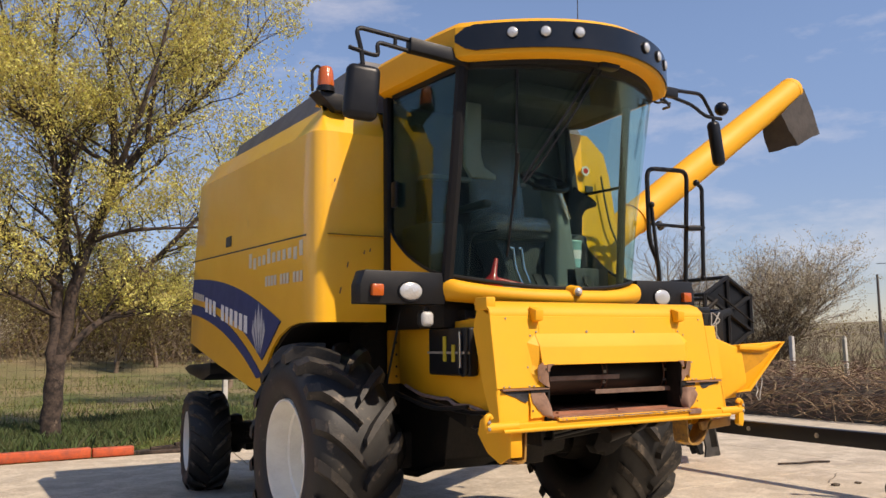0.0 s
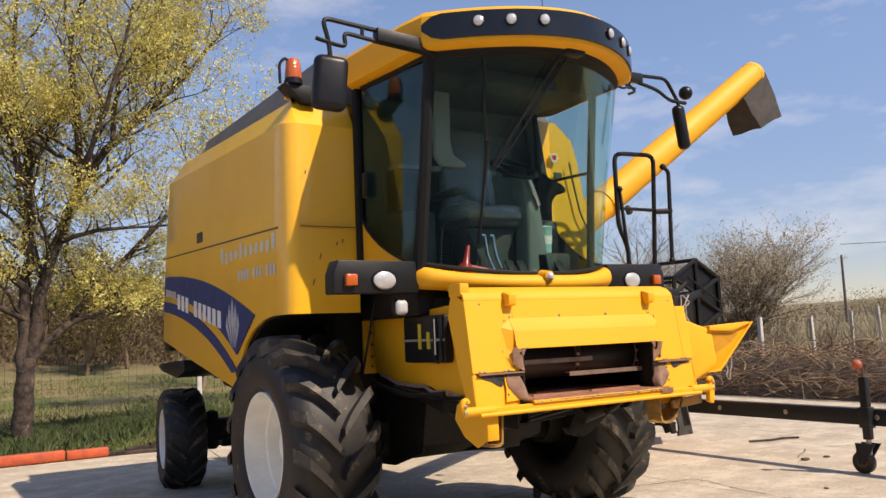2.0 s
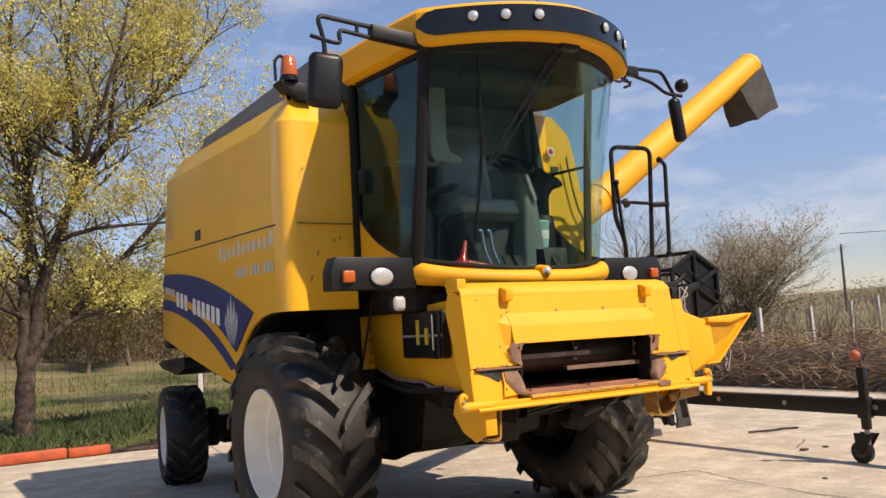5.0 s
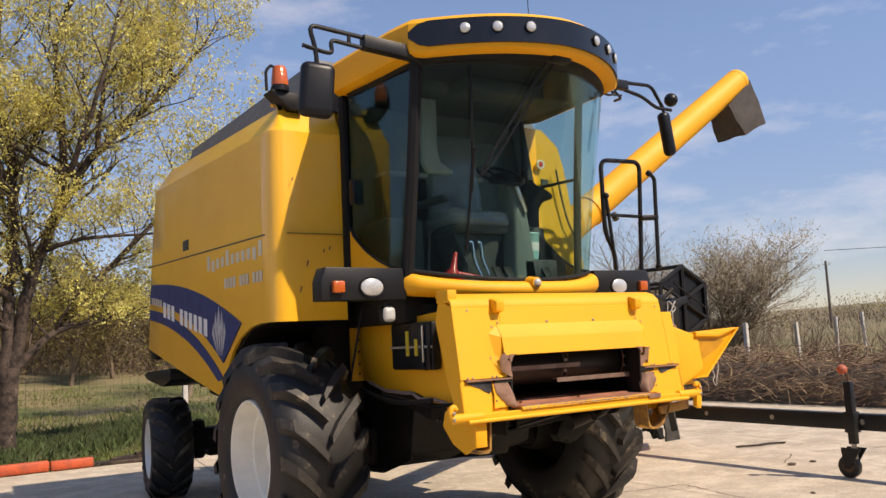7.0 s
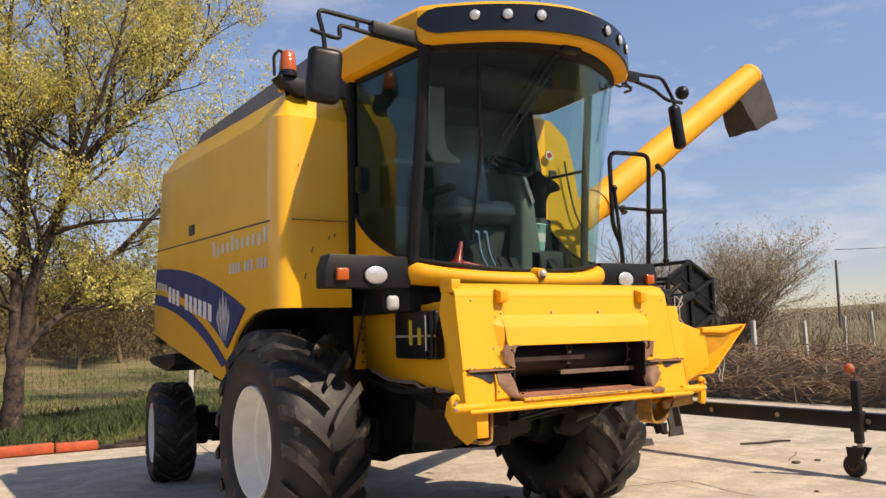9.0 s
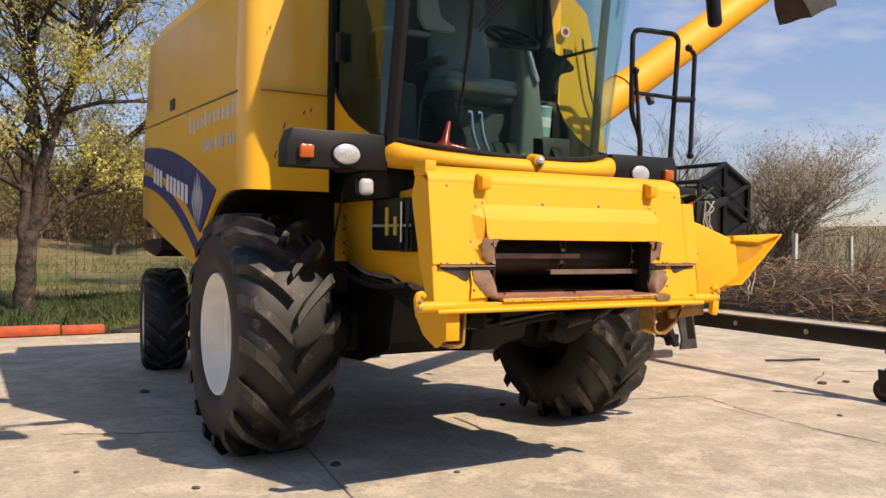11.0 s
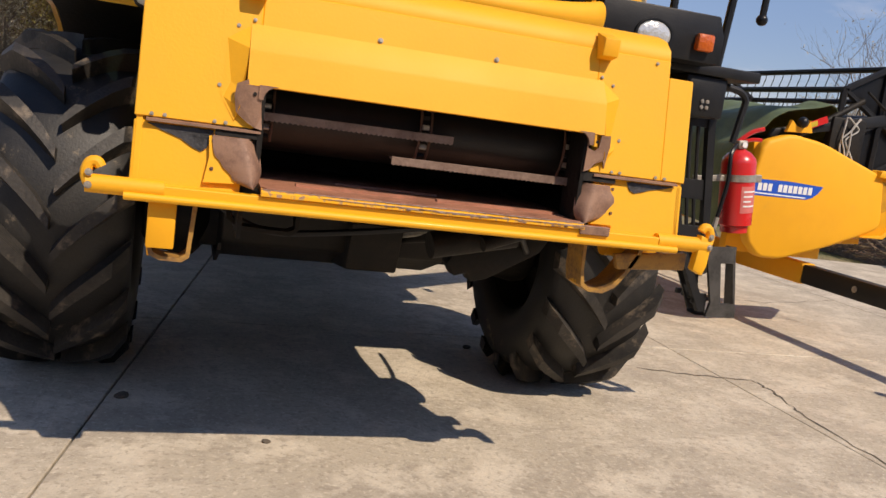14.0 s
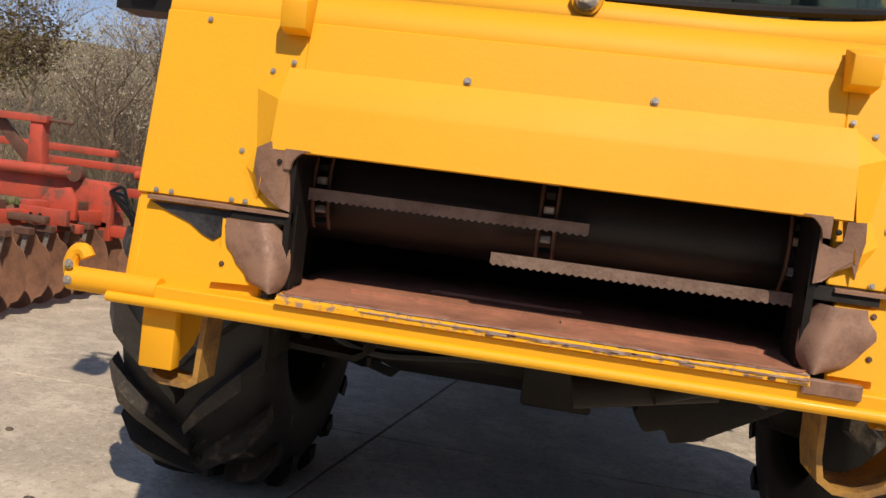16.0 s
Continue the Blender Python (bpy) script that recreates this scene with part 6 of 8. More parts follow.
part("bucket_label", lathe([(0.07, 0.0762), (0.07, 0.0772), (0.14, 0.0822), (0.14, 0.0812)], (0.405, 0.45, 2.29), "z", 28, None, True), WHITE, bk_)

# ---- fire extinguisher on the ladder ----
EX = (2.245, 0.80, 1.150)
LEAN = pose(*EX, 0, -7, 0) @ pose(-EX[0], -EX[1], -EX[2])
fe = thing("fire_extinguisher", "red fire extinguisher strapped beside the black ladder", "extinguisher", EX)


def leaning(b):
    return turned(b, LEAN)


ex, ey, ez = EX
part("cylinder", leaning(lathe([(0, 0.074), (0.012, 0.098), (0.37, 0.098), (0.395, 0.092), (0.425, 0.066), (0.445, 0.034), (0.455, 0.024)], EX, "z", 32)), RED, fe, smooth=60)
part("foot_ring", leaning(lathe([(-0.035, 0.072), (-0.035, 0.078), (0.01, 0.078), (0.01, 0.072)], EX, "z", 28, None, True)), RED, fe)
part("valve", leaning(box(ex - 0.03, ex + 0.03, ey - 0.03, ey + 0.03, ez + 0.45, ez + 0.50, 0.008)), STEEL, fe)
part("lever", leaning(pipe([(ex - 0.02, ey, ez + 0.49), (ex + 0.06, ey - 0.02, ez + 0.55), (ex + 0.13, ey - 0.03, ez + 0.565)], 0.013, 6)), RED, fe)
part("lever", leaning(pipe([(ex - 0.02, ey, ez + 0.475), (ex + 0.06, ey - 0.02, ez + 0.505), (ex + 0.12, ey - 0.03, ez + 0.50)], 0.011, 6)), RED, fe)
part("pressure_gauge", leaning(rod((ex, ey - 0.028, ez + 0.475), (ex, ey - 0.045, ez + 0.475), 0.017, None, 14)), WHITE, fe)
part("hose", leaning(pipe([(ex - 0.02, ey - 0.01, ez + 0.48), (ex - 0.10, ey - 0.06, ez + 0.44), (ex - 0.118, ey - 0.08, ez + 0.26), (ex - 0.175, ey - 0.08, ez + 0.06)], 0.012, 8)), PLASTIC, fe)
part("nozzle", leaning(rod((ex - 0.173, ey - 0.08, ez + 0.065), (ex - 0.19, ey - 0.08, ez + 0.0), 0.015, None, 8)), STEEL, fe)
part("strap", leaning(lathe([(0.265, 0.0985), (0.265, 0.1025), (0.305, 0.1025), (0.305, 0.0985)], EX, "z", 32, None, True)), STEEL, fe)
part("strap_arm", leaning(box(ex - 0.30, ex - 0.095, ey - 0.02, ey + 0.005, ez + 0.265, ez + 0.30, 0.003, 1)), STEEL, fe)
part("strap_buckle", leaning(box(ex + 0.095, ex + 0.145, ey - 0.03, ey - 0.015, ez + 0.255, ez + 0.30, 0.004, 1)), STEEL, fe)
lab = sheet(lambda u, v: (ex + 0.0992 * math.sin(-0.35 + u * 1.3), ey - 0.0992 * math.cos(-0.35 + u * 1.3), ez + 0.085 + 0.155 * v), 8, 2, 0.001)
part("paper_label", leaning(lab), material("pale_red_label", (0.62, 0.16, 0.14), 0.5), fe)
for k in range(4):
    b = sheet(lambda u, v, k=k: (ex + 0.1008 * math.sin(-0.2 + u * (0.9 - 0.2 * (k % 3))), ey - 0.1008 * math.cos(-0.2 + u * (0.9 - 0.2 * (k % 3))), ez + 0.205 - k * 0.028 + 0.009 * v), 6, 1, 0.001)
    part("label_bar", leaning(b), WHITE, fe)


# ---- header on its trailer ----
hd = thing("grain_header", "yellow grain header with a black reel, resting on a trailer", "harvester header", (4.6, 2.83, 0.6))
panel = [(3.88, 0.85), (3.81, 1.30), (3.87, 1.73), (4.15, 1.83), (4.50, 1.79), (4.98, 1.64), (5.22, 1.57), (5.30, 1.10), (5.14, 1.02), (4.70, 0.85), (4.26, 0.715), (4.03, 0.715)]
panel = [(p[0] * f + q[0] * (1 - f), p[1] * f + q[1] * (1 - f)) for p, q in zip(panel, panel[1:] + panel[:1]) for f in (0.86, 0.14)]
pn = part("end_panel", prism(panel, "y", 2.80, 2.93, 0.035, None, 3), YELLOW, hd, "yellow header end panel with a blue brand stripe", smooth=40)
dec = [(3.85, 1.262), (3.84, 1.405), (4.20, 1.415), (4.565, 1.405), (4.52, 1.34), (4.46, 1.295), (4.40, 1.275)]
part("stripe", prism(dec, "y", 2.797, 2.801), BLUE_BRIGHT, pn, smooth=0)
bars(pn, 11, (3.90, 2.796, 1.342), (0.053, 0, 0.001), (0.040, 0.066), (0, -1, 0), 0.002, WHITE, (0, 0, 1), skip=(3,))
part("stripe_line", prism([(3.86, 1.278), (3.86, 1.290), (4.40, 1.294), (4.385, 1.282)], "y", 2.7965, 2.801), WHITE, pn, smooth=0)
part("divider", prism([(5.06, 1.50), (5.14, 1.62), (6.06, 1.66), (6.02, 1.60), (5.30, 1.00), (5.06, 0.98)], "y", 2.82, 2.90, 0.012), YELLOW, hd, "pointed yellow crop divider")
part("divider_rib", prism([(5.14, 1.62), (5.60, 1.60), (6.04, 1.655), (5.60, 1.54), (5.12, 1.56)], "y", 2.76, 2.84, 0.008), YELLOW, hd)
# flat patch of darkened yellow that paints a recess's shade
part("divider_recess_shade", prism([(5.18, 1.52), (5.78, 1.50), (5.60, 1.38), (5.18, 1.20)], "y", 2.814, 2.819), material("recess_shade_yellow", (0.60, 0.27, 0.01), 0.5), hd, smooth=0)
part("divider_edge", prism([(5.08, 1.00), (5.32, 1.00), (6.04, 1.62), (6.08, 1.66), (5.98, 1.60), (5.30, 1.03)], "y", 2.78, 2.83, 0.004), YELLOW, hd)
part("hitch_ear", prism([(4.10, 1.84), (4.14, 1.95), (4.20, 1.90), (4.30, 1.90), (4.33, 1.97), (4.37, 1.86)], "y", 2.84, 2.88, 0.004), YELLOW, pn, smooth=0)
b = bmesh.new()
bmesh.ops.create_uvsphere(b, u_segments=12, v_segments=8, radius=0.05)
turned(b, Matrix.Translation((4.24, 2.83, 1.94)))
part("hose_cap", b, PLASTIC, pn)
part("trough_back", prism([(3.92, 1.00), (3.86, 1.72), (3.94, 1.74), (4.02, 1.02)], "y", 2.93, 8.2), YELLOW, hd, smooth=0)
part("trough_floor", prism([(4.0, 1.00), (4.4, 0.86), (5.2, 0.92), (5.2, 0.97), (4.4, 0.92), (4.0, 1.06)], "y", 2.93, 8.2), YELLOW, hd, smooth=0)
part("end_panel", prism(panel, "y", 8.2, 8.3, 0.02), YELLOW, hd)
part("header_auger", lathe([(2.95, 0.20), (8.18, 0.20)], (4.55, 0, 1.22), "y", 28), GRIME_SHADE, hd)
RC = (5.18, 2.05)
reel = part("reel", rod((RC[0], 2.95, RC[1]), (RC[0], 8.1, RC[1]), 0.06, None, 16), BLACK, hd, "black six-bar reel with spring tines")
for y in (2.97, 5.5, 8.05):
    for k in range(6):
        a = math.pi / 2 + k * math.pi / 3
        p = (RC[0] + 0.52 * math.cos(a), y, RC[1] + 0.49 * math.sin(a))
        a2 = a + math.pi / 3
        q = (RC[0] + 0.52 * math.cos(a2), y, RC[1] + 0.49 * math.sin(a2))
        part("reel_arm", rod((RC[0], y, RC[1]), p, 0.032, None, 6), BLACK, reel)
        part("reel_rim", rod(p, q, 0.032, None, 6), BLACK, reel)
for k in range(6):
    a = math.pi / 2 + k * math.pi / 3
    x, z = RC[0] + 0.52 * math.cos(a), RC[1] + 0.49 * math.sin(a)
    part("tine_bar", rod((x, 2.95, z), (x, 8.1, z), 0.028, None, 8), BLACK, reel)
    t = bmesh.new()
    for m_ in range(36):
        y = 3.05 + m_ * 0.14
        pipe([(x, y, z), (x + 0.012, y, z - 0.05), (x - 0.03, y, z - 0.20)], 0.0045, 4, t, 0.03, 2)
    tagged(part("tine_row", t, PLASTIC, reel), kind="stuff")
fl_ = bmesh.new()
for k in (0, 5, 4, 3, 2):
    a, a2 = math.pi / 2 + k * math.pi / 3, math.pi / 2 + (k + 1) * math.pi / 3
    prism([(RC[0], RC[1]), (RC[0] + 0.50 * math.cos(a), RC[1] + 0.47 * math.sin(a)), (RC[0] + 0.50 * math.cos(a2), RC[1] + 0.47 * math.sin(a2))], "y", 2.985 + 0.002 * k, 2.990 + 0.002 * k, 0, fl_)
part("reel_shield", fl_, PLASTIC, reel, smooth=0)
part("reel_drive", box(4.62, 5.0, 2.90, 3.0, 1.55, 2.05, 0.03), GRIME_SHADE, hd)
part("reel_lift_arm", prism([(4.0, 1.78), (4.05, 1.86), (5.2, 2.13), (5.25, 2.03)], "y", 2.93, 2.99, 0.01), BLACK, hd)
part("reel_ram", rod((4.15, 2.96, 1.72), (4.95, 2.96, 2.22), 0.030, None, 12), GRIME_SHADE, hd)
part("reel_ram", rod((4.95, 2.92, 2.30), (5.62, 2.92, 1.92), 0.012, None, 8), GRIME_SHADE, hd)
part("marker_board", turned(box(-0.16, 0.16, -0.006, 0.006, -0.03, 0.03), Matrix.Translation((4.40, 2.90, 1.94)) @ Matrix.Rotation(radians(-24), 4, "Y")), RED, hd, "red and yellow marker strip", smooth=0)
part("marker_stripe", turned(box(-0.03, 0.05, -0.009, 0.009, -0.022, 0.022), Matrix.Translation((4.40, 2.90, 1.94)) @ Matrix.Rotation(radians(-24), 4, "Y")), bpy.data.materials["yellow_tag"], hd, smooth=0)
rr = random.Random(8)
for k in range(4):
    p0 = Vector((4.80 + rr.uniform(-.06, .06), 2.87, 2.05))
    pts = [p0 + Vector((rr.uniform(-0.10, 0.10), rr.uniform(-0.02, 0.01), -0.10 * i)) for i in range(5)]
    part("loose_cord", pipe(pts, 0.008, 5, None, 0.05, 3), POST, hd)
for k, x in enumerate((5.55, 5.62)):
    pts = [Vector((x + rr.uniform(-0.04, 0.04), 2.86, 1.22 - 0.07 * i)) for i in range(6)]
    part("loose_cord", pipe(pts, 0.008, 5, None, 0.03, 3), POST, hd)


def tarp(u, v):
    y = 2.95 + u * 5.1
    pts = [(3.76, 0.95), (3.72, 1.35), (3.74, 1.72), (4.0, 1.96), (4.35, 2.10), (4.66, 2.14), (4.86, 1.80)]
    f = v * (len(pts) - 1)
    i = min(int(f), len(pts) - 2)
    t = f - i
    x = pts[i][0] * (1 - t) + pts[i + 1][0] * t
    z = pts[i][1] * (1 - t) + pts[i + 1][1] * t
    n = noise.noise((x * 3, y * 2.2, z * 3))
    return (x - 0.05 * n, y, z + 0.07 * n)


cover_ = part("tarpaulin", sheet(tarp, 60, 26, 0.006), TARP, None, smooth=60)
tagged(cover_, "olive green tarpaulin draped over the back of the header", "tarpaulin")
# black lattice guard behind the far end
trailer = thing("header_trailer", "black and yellow header trailer with a long drawbar", "trailer", (4.72, 1.0, 0.0))
part("drawbar", box(4.66, 4.79, -3.2, 2.96, 0.50, 0.675, 0.012), BLACK, trailer, "long black box-section drawbar")
part("chassis_beam", box(4.65, 4.80, 2.96, 8.6, 0.49, 0.685, 0.012), YELLOW, trailer, "yellow chassis beam")
for y in (1.35, 0.25, 2.3):
    part("beam_bolt", bolt((4.66, y, 0.59), (-1, 0, 0), 0.02, 0.012), STEEL, trailer)
part("cradle", box(4.1, 5.2, 3.4, 3.5, 0.68, 0.88, 0.01), YELLOW, trailer)
part("cradle", box(4.1, 5.2, 7.4, 7.5, 0.68, 0.88, 0.01), YELLOW, trailer)
part("axle", box(3.9, 5.6, 6.0, 6.12, 0.40, 0.50, 0.01), BLACK, trailer)
for x in (3.85, 5.62):
    part("trailer_wheel", lathe([(-0.09, 0.20), (-0.11, 0.28), (-0.09, 0.34), (0.09, 0.34), (0.11, 0.28), (0.09, 0.20)], (x, 6.06, 0.34), "x", 36, None, True), RUBBER, trailer)
    part("trailer_rim", lathe([(-0.08, 0.205), (-0.03, 0.19), (-0.03, 0.02)], (x, 6.06, 0.34), "x", 28), STEEL, trailer)
part("jack_post", box(4.58, 4.66, 0.30, 0.38, 0.36, 1.02, 0.008), BLACK, trailer, "black jockey wheel post")
part("jack_collar", box(4.56, 4.68, 0.28, 0.40, 0.48, 0.70, 0.008), BLACK, trailer)
part("jack_inner", rod((4.62, 0.34, 0.20), (4.62, 0.34, 0.40), 0.028, None, 12), STEEL, trailer)
part("jack_handle", pipe([(4.62, 0.34, 1.02), (4.62, 0.34, 1.10), (4.58, 0.34, 1.13), (4.56, 0.34, 1.14)], 0.014, 8), RUST, trailer)
b = bmesh.new()
bmesh.ops.create_icosphere(b, subdivisions=2, radius=0.055)
turned(b, Matrix.Translation((4.56, 0.36, 1.15)))
part("jack_knob", b, ORANGE, trailer, "faded orange jack knob")
part("jack_fork", prism([(0.24, 0.32), (0.46, 0.32), (0.44, 0.10), (0.38, 0.10)], "x", 4.555, 4.570), BLACK, trailer, smooth=0)
part("jack_fork", prism([(0.24, 0.32), (0.46, 0.32), (0.44, 0.10), (0.38, 0.10)], "x", 4.670, 4.685), BLACK, trailer, smooth=0)
part("jockey_wheel", lathe([(-0.035, 0.05), (-0.04, 0.10), (-0.03, 0.118), (0.03, 0.118), (0.04, 0.10), (0.035, 0.05)], (4.62, 0.41, 0.118), "x", 28, None, True), RUBBER, trailer)
part("jockey_hub", lathe([(-0.036, 0.075), (0.036, 0.075)], (4.62, 0.41, 0.118), "x", 20), RUST, trailer)
canister = thing("canister", "small black canister with a white panel on the concrete", "canister", (4.10, 3.55, 0.0))
part("canister_body", box(3.98, 4.16, 3.50, 3.66, 0.0, 0.19, 0.015), PLASTIC, canister)
part("canister_panel", box(4.08, 4.158, 3.494, 3.503, 0.03, 0.15, 0.004, 1), WHITE, canister)
part("panel_bar", box(4.10, 4.14, 3.490, 3.495, 0.05, 0.13, 0.002, 1), PLASTIC, canister)

# ---- disc harrow ----
hw = thing("disc_harrow", "faded red disc harrow with rusty notched discs", "harrow", (-4.7, 5.0, 0.0))
part("main_beam", box(-8.2, -4.40, 5.02, 5.20, 0.82, 1.08, 0.012), RED_FADED, hw)
part("frame_side", prism([(-4.66, 1.08), (-4.36, 1.05), (-4.34, 0.52), (-4.50, 0.50), (-4.56, 0.70), (-4.66, 0.84), (-4.80, 0.84)], "y", 4.98, 5.06, 0.008), RED_FADED, hw)
part("low_rail", box(-4.40, -3.72, 5.0, 5.12, 0.56, 0.67, 0.01), RED_FADED, hw)
part("rear_rail", box(-5.6, -3.95, 5.62, 5.72, 1.17, 1.25, 0.01), RED_FADED, hw)
part("hitch_block", box(-3.82, -3.72, 5.0, 5.10, 0.60, 1.30, 0.01), RED_FADED, hw)
part("mid_rail", box(-4.40, -3.74, 5.32, 5.40, 0.94, 1.03, 0.01), RED_FADED, hw)
part("cross_bar", rod((-4.4, 5.5, 1.16), (-3.78, 5.45, 1.20), 0.05, None, 14), RED_FADED, hw)
part("mast", prism([(-5.40, 1.05), (-5.385, 1.60), (-5.25, 1.60), (-5.235, 1.25), (-5.20, 1.05)], "y", 5.14, 5.26, 0.008), RED_FADED, hw)
part("mast", box(-6.9, -6.78, 5.14, 5.26, 1.05, 1.74, 0.01), RED_FADED, hw)
part("mast_top", box(-7.5, -5.20, 5.12, 5.22, 1.575, 1.65, 0.01), RED_FADED, hw)
part("mast_pin", rod((-5.20, 5.17, 1.61), (-4.94, 5.17, 1.60), 0.016, None, 8), RUST, hw)
part("brace", turned(box(-0.36, 0.36, -0.02, 0.02, -0.06, 0.06, 0.006), Matrix.Translation((-5.62, 5.24, 1.38)) @ Matrix.Rotation(radians(44), 4, "Y")), RUST, hw)
part("top_rail", box(-8.0, -4.9, 5.9, 5.98, 1.30, 1.38, 0.01), RED_FADED, hw)
part("gang_beam", turned(box(-1.0, 0.75, -0.06, 0.06, 0.66, 0.80, 0.01), Matrix.Translation((-4.62, 4.55, 0)) @ Matrix.Rotation(1.29, 4, "Z")), RED_FADED, hw)
for k in range(4):
    part("bearing_block", turned(box(-0.10, 0.10, -0.07, 0.07, 0.78, 0.88, 0.01), Matrix.Translation((-4.84 + 0.12 * k, 3.95 + 0.42 * k, 0)) @ Matrix.Rotation(1.29, 4, "Z")), RED_FADED if k % 2 else RUST, hw)
    part("disc_hanger", box(-4.87 + 0.12 * k, -4.80 + 0.12 * k, 3.95 + 0.42 * k, 4.0 + 0.42 * k, 0.36, 0.80, 0.008), RUST, hw)
part("beam_ram", rod((-5.6, 4.96, 1.12), (-4.75, 4.96, 1.13), 0.055, None, 14), RED_FADED, hw)
part("ram_eye", lathe([(-0.04, 0.08), (0.04, 0.08)], (-4.72, 4.95, 1.13), "y", 20), RUST, hw)
part("beam_label", box(-4.32, -4.20, 4.985, 4.999, 0.98, 1.01), WHITE, hw, smooth=0)
for k in range(5):
    part("hydraulic_hose", pipe([(-4.36, 4.97, 1.0), (-4.22 + 0.05 * k, 4.95, 1.08 - 0.1 * k), (-4.12, 4.96, 0.80 - 0.05 * k), (-3.85 + 0.03 * k, 5.2, 0.72 + 0.1 * k), (-3.84, 5.32, 1.0)], 0.016, 8, None, 0.15, 6), PLASTIC, hw)


def disc(c, r, turn):
    b = bmesh.new()
    n = 40
    top_ = []
    for ring_r, dep in ((0.10, 0.06), (0.55, 0.04), (1.0, 0.0)):
        row = []
        for k in range(n):
            rr_ = r * ring_r
            if ring_r == 1.0 and k % 5 == 0:
                rr_ *= 0.94
            a = 2 * math.pi * k / n
            row.append(b.verts.new((dep, rr_ * math.cos(a), rr_ * math.sin(a))))
        top_.append(row)
    for u, v in zip(top_, top_[1:]):
        for k in range(n):
            b.faces.new((u[k], u[(k + 1) % n], v[(k + 1) % n], v[k]))
    b.faces.new(top_[0])
    bmesh.ops.recalc_face_normals(b, faces=b.faces)
    thicken(b, abs(0.008))
    return turned(b, Matrix.Translation(c) @ Matrix.Rotation(turn, 4, "Z"))


for k in range(7):
    x, y = -4.50 - 0.016 * k, 3.22 + 0.31 * k
    part("harrow_disc", disc((x, y, 0.345), 0.36, 1.62 + 0.03 * (k % 3)), DISC, hw, smooth=40)
    part("scraper", prism([(x + 0.10, 0.38), (x + 0.13, 0.37), (x + 0.19, 0.66), (x + 0.15, 0.68)], "y", y - 0.06, y - 0.05), STEEL, hw, smooth=0)
    part("scraper_arm", box(x + 0.08, x + 0.22, y - 0.10, y - 0.02, 0.64, 0.70, 0.006, 1), RUST, hw)
part("disc_axle", rod((-4.49, 3.10, 0.345), (-4.62, 5.20, 0.345), 0.032, None, 10), RUST, hw)
for x, y in ((-4.02, 5.22), (-3.78, 5.34)):
    part("harrow_disc", disc((x, y, 0.30), 0.31, 2.2), DISC, hw, smooth=40)
part("gang_bracket", prism([(-4.72, 0.98), (-4.52, 1.02), (-4.44, 0.90), (-4.44, 0.72), (-4.78, 0.72), (-4.80, 0.86)], "y", 4.55, 4.60, 0.006), RED_FADED, hw)
part("gang_plate", box(-4.74, -4.28, 4.18, 4.24, 0.70, 0.84, 0.008), RED_FADED, hw)
for dx in (0, 0.09):
    part("plate_hole", rod((-4.62 + dx, 4.176, 0.77), (-4.62 + dx, 4.182, 0.77), 0.018, None, 12), GRIME_SHADE, hw)
part("gang_rail", box(-5.6, -4.30, 4.42, 4.50, 0.62, 0.70, 0.008), RED_FADED, hw)
part("gang_rail", box(-5.6, -4.36, 4.00, 4.08, 0.72, 0.78, 0.008), RUST, hw)
part("leg_latch", box(-4.48, -4.40, 4.965, 4.985, 0.53, 0.62, 0.004, 1), RUST, hw)
for k in range(12):
    part("harrow_disc", disc((-4.75 - k * 0.24, 6.0 - k * 0.03, 0.335), 0.34, -0.35), DISC, hw, smooth=40)
part("disc_axle", rod((-4.6, 6.02, 0.335), (-7.6, 5.65, 0.335), 0.035, None, 10), RUST, hw)

# long orange boards and loose timbers along the yard's edge
for k, (x0, x1, y) in enumerate(((-5.2, -3.35, 8.98), (-3.32, -2.02, 9.0), (-2.0, -1.40, 8.98))):
    b = box(x0, x1, y, y + 0.14, 0.0, 0.17 - 0.015 * k, 0.02)
    tagged(part("edge_board", b, ORANGE), "weathered orange-red plastic board lying along the yard edge", "board", "boards along the edge")
for k in range(7):
    y = 8.98 + 0.05 * (k % 3)
    b = turned(box(-0.4, 0.45, -0.04, 0.04, 0, 0.05, 0.006), Matrix.Translation((-1.10 + 0.12 * k, y + 0.03 * k, 0.002 + 0.045 * (k // 3))) @ Matrix.Rotation(0.08 * (k - 3), 4, "Z"))
    tagged(part("timber", b, BARK), "short grey weathered timber offcut", "timber", "timbers along the edge")


